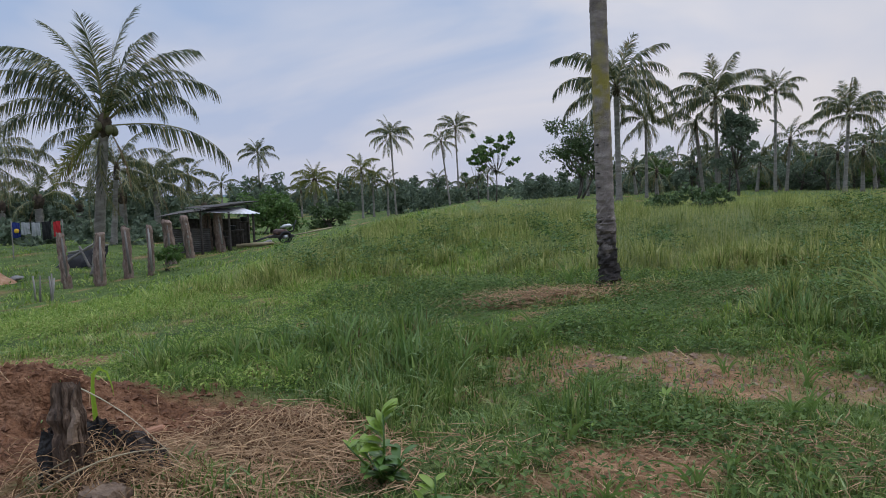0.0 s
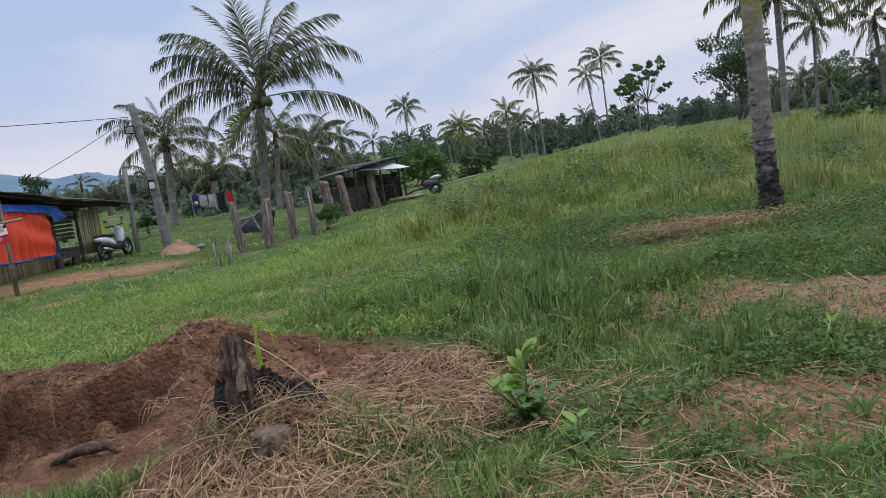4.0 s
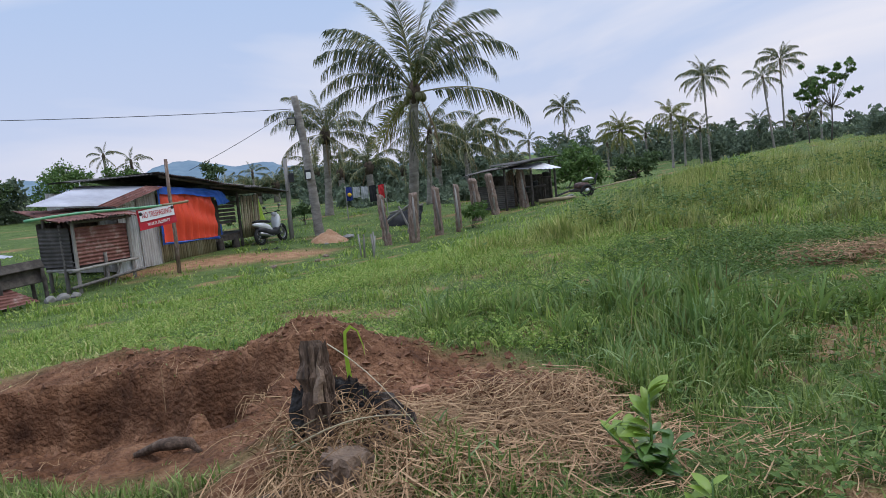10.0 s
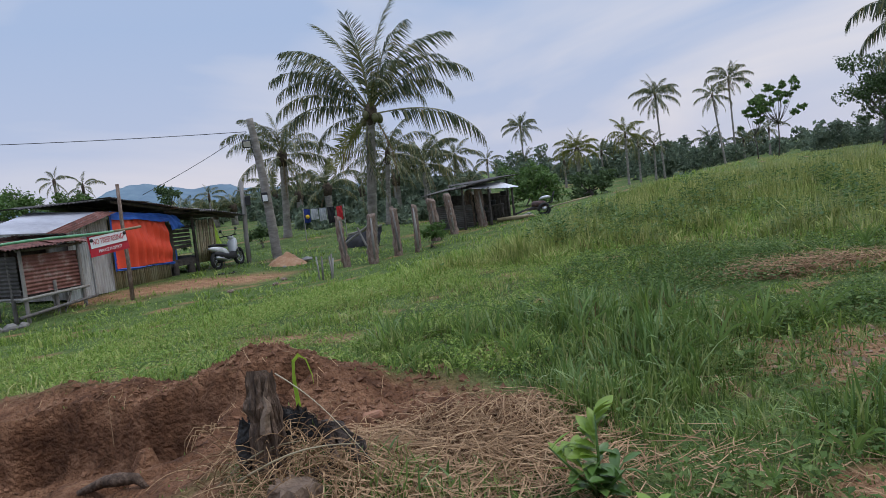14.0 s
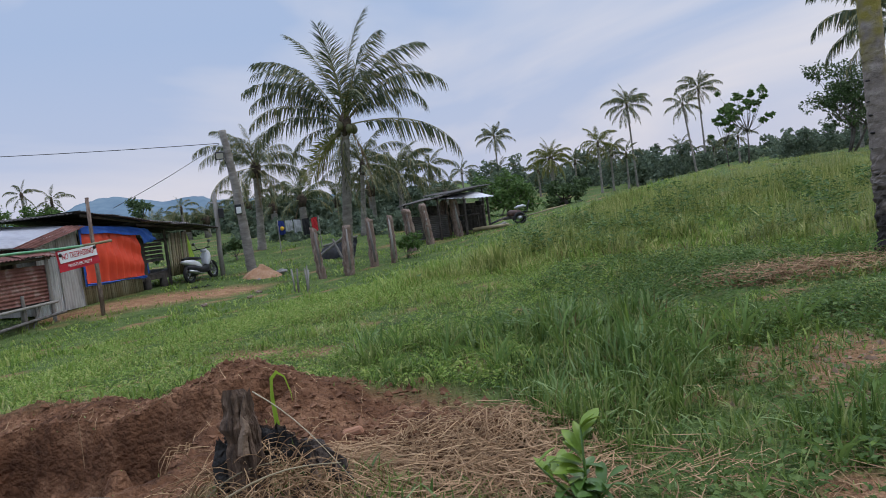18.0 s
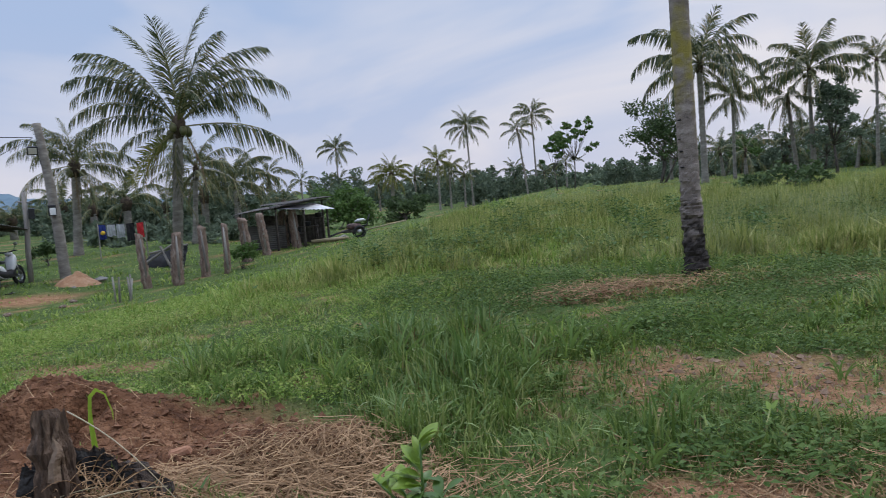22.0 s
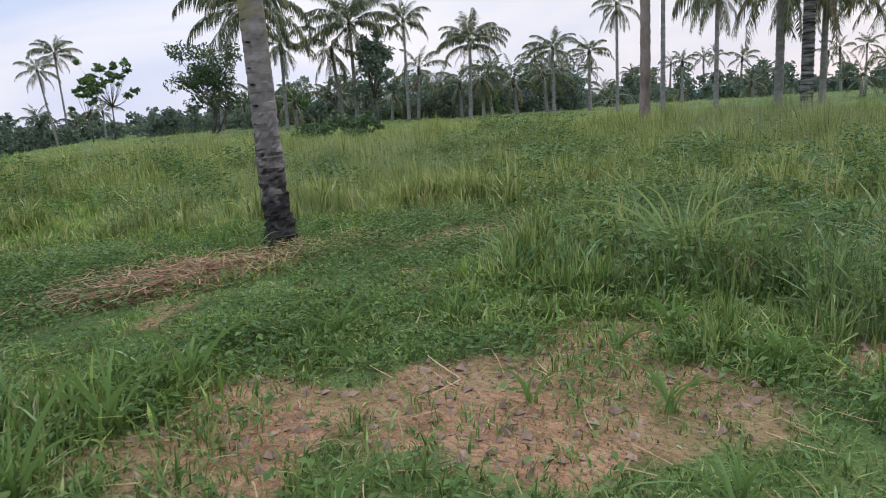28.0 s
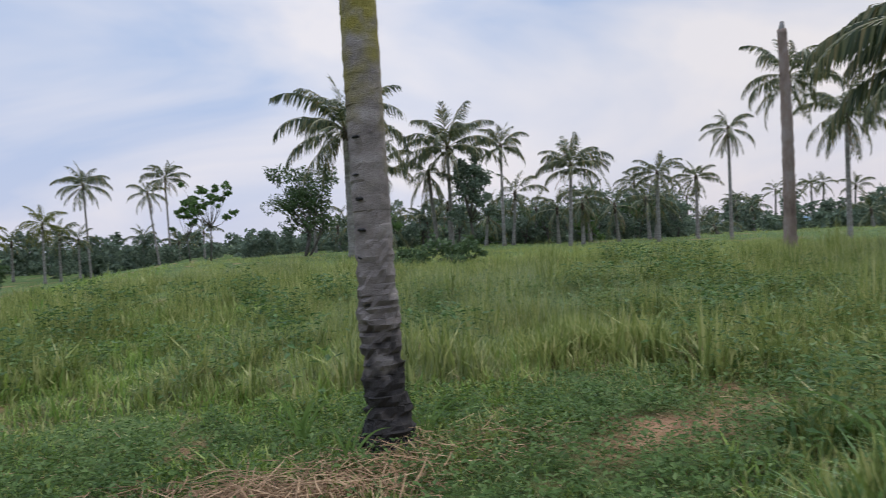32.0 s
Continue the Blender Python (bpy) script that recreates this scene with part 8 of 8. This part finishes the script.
weeds("low broad-leaved weeds on the trodden ground", 4200, 1, (-1.0, 7.5, 2.0, 7.5), lambda x, y: (0.35 + 0.5 * wave(x, y, 2.6, 3)) * (1 - 0.85 * ease(0.25, 0.8, bare(x, y))) * ease(0.5, 1.5, x + 0.6 * (y - 2)), 0.046, M_WEED, (0.01, 0.13), per=6)
weeds("green creeping weeds round the palm foot", 5000, 2, (-2, 7, 7.0, 11.5), lambda x, y: (0.55 + 0.45 * wave(x, y, 1.8, 5)) * (1 - 0.8 * ease(0.3, 0.9, bare(x, y))), 0.044, M_WEED, (0.02, 0.15))
weeds("leafy creepers in the tall grass", 2400, 3, (3.8, 11, 4.6, 11), lambda x, y: 0.6 * highness(x, y) * (0.5 + 0.5 * wave(x, y, 1.2, 8)), 0.065, M_WEED, (0.12, 0.46))
weeds("leafy plants on the hillside", 2600, 4, (-4, 14, 11, 20), lambda x, y: highness(x, y) * ease(-0.1, 0.6, wave(x, y, 0.7, 5)), 0.07, M_WEED, (0.06, 0.34))


def mounds(x, y, size, seed, share):
    d, _, r1, _ = clump(x, y, size, seed)
    return (r1 > 1 - share) * ease(0.62, 0.25, d)


weeds("dark leafy creepers heaped over the hill grass", 5200, 6, (-5, 15, 10.5, 22), lambda x, y: highness(x, y) * mounds(x, y, 1.25, 5, 0.34), 0.085, M_LEAF_CREEPER, (0.10, 0.52), per=6)
weeds("dark leafy creepers heaped in the tall grass", 2600, 7, (3.6, 11, 4.4, 10.5), lambda x, y: highness(x, y) * mounds(x, y, 0.9, 8, 0.34), 0.07, M_LEAF_CREEPER, (0.10, 0.55), per=6)
weeds("small clover leaves in the meadow", 5000, 5, (-9, -1, 5.2, 13), lambda x, y: 0.6 * lowness(x, y) * (0.5 + 0.5 * wave(x, y, 1.5, 6)), 0.035, M_GRASS_LOW, (0.02, 0.10))

# ---- single tufts of long arching grass ----
def tuft(x, y, h, n, seed, label, mat=None, width=0.010):
    rng = random.Random(seed)
    t = thing("grass_tuft", Matrix.Translation((x, y, gz(x, y) - 0.02)), label, "grass tuft", "grass tufts")
    mat = mat or M_GRASS_HILL
    for i in range(n):
        a = rng.uniform(0, 6.28)
        ln = h * rng.uniform(0.75, 1.3)
        out = rng.uniform(0.35, 0.95)
        pts = []
        for f in np.linspace(0, 1, 9):
            r = out * ln * f ** 1.6
            z = ln * (f - 0.62 * out * f ** 3.0)
            pts.append((math.cos(a) * r + 0.02 * math.cos(a * 3), math.sin(a) * r + 0.02 * math.sin(a * 3), z))
        part("blade", strap_leaf("blade", pts, width * rng.uniform(0.7, 1.2), mat), t)


M_TUFT_PALE = leafy("pale_tuft_blades", [(0.17, 0.25, 0.07), (0.28, 0.36, 0.12), (0.42, 0.48, 0.21)], rough=0.35)
M_TUFT = leafy("tuft_blades", [(0.075, 0.14, 0.035), (0.15, 0.235, 0.06), (0.27, 0.345, 0.11)], rough=0.4)
for i, (x, y, h, n) in enumerate([(4.56, 6.93, 0.95, 15), (4.9, 6.5, 0.72, 8), (-0.35, 6.0, 0.62, 12), (0.15, 5.7, 0.55, 9), (-1.9, 6.1, 0.5, 9), (-1.3, 5.6, 0.45, 9), (3.6, 5.2, 0.35, 10), (2.3, 4.3, 0.33, 10), (3.1, 3.9, 0.32, 10), (1.1, 4.7, 0.30, 9), (3.9, 4.1, 0.40, 12), (2.75, 5.1, 0.34, 8), (5.6, 7.2, 0.7, 10), (9.6, 11.6, 0.9, 8), (4.4, 8.2, 0.75, 10), (1.7, 10.5, 0.5, 10), (1.85, 9.75, 0.4, 6), (2.5, 10.25, 0.4, 6), (0.5, 3.5, 0.22, 8), (4.4, 3.6, 0.35, 12), (5.0, 4.2, 0.45, 12), (-0.9, 6.1, 0.55, 10), (0.5, 6.2, 0.5, 8), (-1.6, 6.7, 0.55, 9), (0.9, 6.6, 0.45, 8), (-2.5, 6.4, 0.45, 8), (-0.1, 5.3, 0.4, 8), (-2.2, 5.5, 0.32, 8), (1.6, 3.4, 0.25, 9), (2.6, 3.3, 0.28, 9), (0.9, 3.1, 0.22, 8), (3.4, 4.6, 0.3, 9), (-4.2, 5.4, 0.25, 8), (-5.3, 5.6, 0.22, 8)]):
    tuft(x, y, h, n, 300 + i, "tuft of long arching green grass blades", M_TUFT_PALE if h > 0.75 else M_TUFT, (0.012 if h > 0.75 else 0.010) if h > 0.4 else 0.008)
rng = random.Random(88)
for i in range(40):
    x, y = rng.uniform(0.6, 6.2), rng.uniform(2.5, 7.4)
    tuft(x, y, rng.uniform(0.17, 0.36), rng.randrange(6, 11), 500 + i, "small upright grass tuft on the trodden ground", M_TUFT, 0.0085)

# ---- the burnt heap with its logs ----
heap_x, heap_y = 10.75, 6.45
bm = bmesh.new()
bmesh.ops.create_grid(bm, x_segments=60, y_segments=60, size=1.15)
for v in bm.verts:
    r = math.hypot(v.co.x / 1.0, v.co.y)
    v.co.z = 0.50 * max(0.0, 1 - r / 1.05) ** 0.7 * (1 + 0.35 * noise.noise(v.co * 2.3)) + 0.09 * noise.noise(v.co * 7) + 0.05 * noise.noise(v.co * 19) - 0.05
ash = material("ash_and_charcoal", [(0.012, 0.011, 0.01), (0.035, 0.03, 0.028), (0.07, 0.06, 0.055), (0.38, 0.37, 0.36)], rough=0.95, scale=5, bump=1.0, bump_scale=20)
heap = tagged(new("ash_mound", bm_mesh("ash_mound", bm, ash, True)), "heap of black charcoal and pale ash in the grass", "burnt heap")
heap.matrix_basis = Matrix.Translation((heap_x, heap_y, gz(heap_x, heap_y)))
log1 = thing("log", Matrix.Translation((12.0, 7.8, 1.22)), "long pale dead log propped over the burnt heap", "log")
pts = [Vector((0, 0, 0)).lerp(Vector((-1.9, -2.5, -0.66)), f) + Vector((0, 0, 0.06 * math.sin(3 * f))) for f in np.linspace(0, 1, 12)]
part("trunk", tube_mesh("trunk", pts, [0.03 + 0.05 * min(1, f * 2.2) for f in np.linspace(0, 1, 12)], M_GREYWOOD, 10, 0.06, 4), log1)
part("split_tip", tube_mesh("split_tip", [(0.0, 0.02, 0.0), (0.14, 0.10, 0.02), (0.22, 0.17, 0.03)], [0.03, 0.022, 0.006], M_GREYWOOD, 6, 0.1, 2), log1, "split tip")
log2 = thing("log", Matrix.Translation((11.0, 7.15, 1.02)), "charred black plank end leaning on the heap", "log")
part("trunk", box_mesh("trunk", 0.16, 1.5, 0.08, M_CHAR, 0.02, 0.02, 2), log2, m=Matrix.Translation((-0.35, -0.75, -0.18)) @ Matrix.Rotation(radians(-26), 4, "Z") @ Matrix.Rotation(radians(12), 4, "X"))
for k, (x, y, ln, a, tz) in enumerate(((10.1, 7.0, 0.45, 30, 8), (10.05, 6.45, 0.4, 75, 4), (10.5, 6.0, 0.5, 120, 8), (10.7, 6.9, 0.5, 60, 12))):
    c = thing("charred_timber", pose(x, y, gz(x, y) - 0.08 + 0.50 * max(0.0, 1 - math.hypot(x - heap_x, y - heap_y) / 1.05) ** 0.7, 0, tz, a), "short charred timber on the burnt heap", "timber", "charred timbers")
    part("timber", box_mesh("timber", ln, 0.11, 0.08, M_CHAR if k % 2 else M_STUMPWOOD, 0.02, 0.02, k), c)
litter("ash-grey twigs on the burnt heap", 1400, 8, (8.9, 12.2, 5.2, 8.2, lambda x, y: blob(x, y, 10.75, 6.45, 1.0, 1.0)), length=(0.1, 0.4), width=0.005, lift=0.3, mat=M_GREYWOOD, name="twigs")

bm = bmesh.new()
bmesh.ops.create_grid(bm, x_segments=36, y_segments=36, size=0.9)
for v in bm.verts:
    r = math.hypot(v.co.x, v.co.y)
    v.co.z = 0.42 * max(0.0, 1 - r / 0.85) ** 0.8 * (1 + 0.4 * noise.noise(v.co * 2.7)) + 0.07 * noise.noise(v.co * 8) - 0.06
patch = tagged(new("ash_mound", bm_mesh("ash_mound", bm, ash, True)), "small dark heap of burnt leaves in the tall grass", "burnt heap")
patch.matrix_basis = Matrix.Translation((12.5, 14.17, gz(12.5, 14.17)))
for k, (dx, dy, ln, a, tz) in enumerate(((0.1, -0.3, 0.7, 40, 14), (-0.35, 0.0, 0.6, 110, 10), (0.3, 0.25, 0.6, 160, 18))):
    c = thing("charred_timber", pose(12.5 + dx, 14.17 + dy, gz(12.5 + dx, 14.17 + dy) + 0.22, 0, tz, a), "short charred timber on the small burnt heap", "timber", "charred timbers")
    part("timber", box_mesh("timber", ln, 0.09, 0.07, M_CHAR, 0.02, 0.02, 30 + k), c)

# dry blades and thin stems tangled over the stump
rng = random.Random(31)
tangle_v, tangle_f = [], []
for i in range(330):
    a = rng.uniform(0, 6.28)
    x, y = -1.58 + rng.gauss(0, 0.19), 2.95 + rng.gauss(0, 0.17)
    z = gz(x, y) + rng.uniform(0.0, 0.10)
    ln = rng.uniform(0.15, 0.5)
    el = rng.uniform(0.2, 1.2)
    pts = []
    for f in np.linspace(0, 1, 7):
        pts.append((x + math.cos(a) * ln * f * math.cos(el), y + math.sin(a) * ln * f * math.cos(el), z + ln * (f * math.sin(el) - 0.55 * f * f)))
    v, f = tube(pts, [0.003 * (1 - 0.7 * s) for s in np.linspace(0, 1, 7)], 3, False)
    tangle_f += [tuple(k + len(tangle_v) for k in q_) for q_ in f]
    tangle_v += v
tagged(new("dry_tangle", mesh_of("dry_tangle", tangle_v, tangle_f, M_STRAW)), "tangle of dry grass stems over the stump", "straw", kind="stuff")
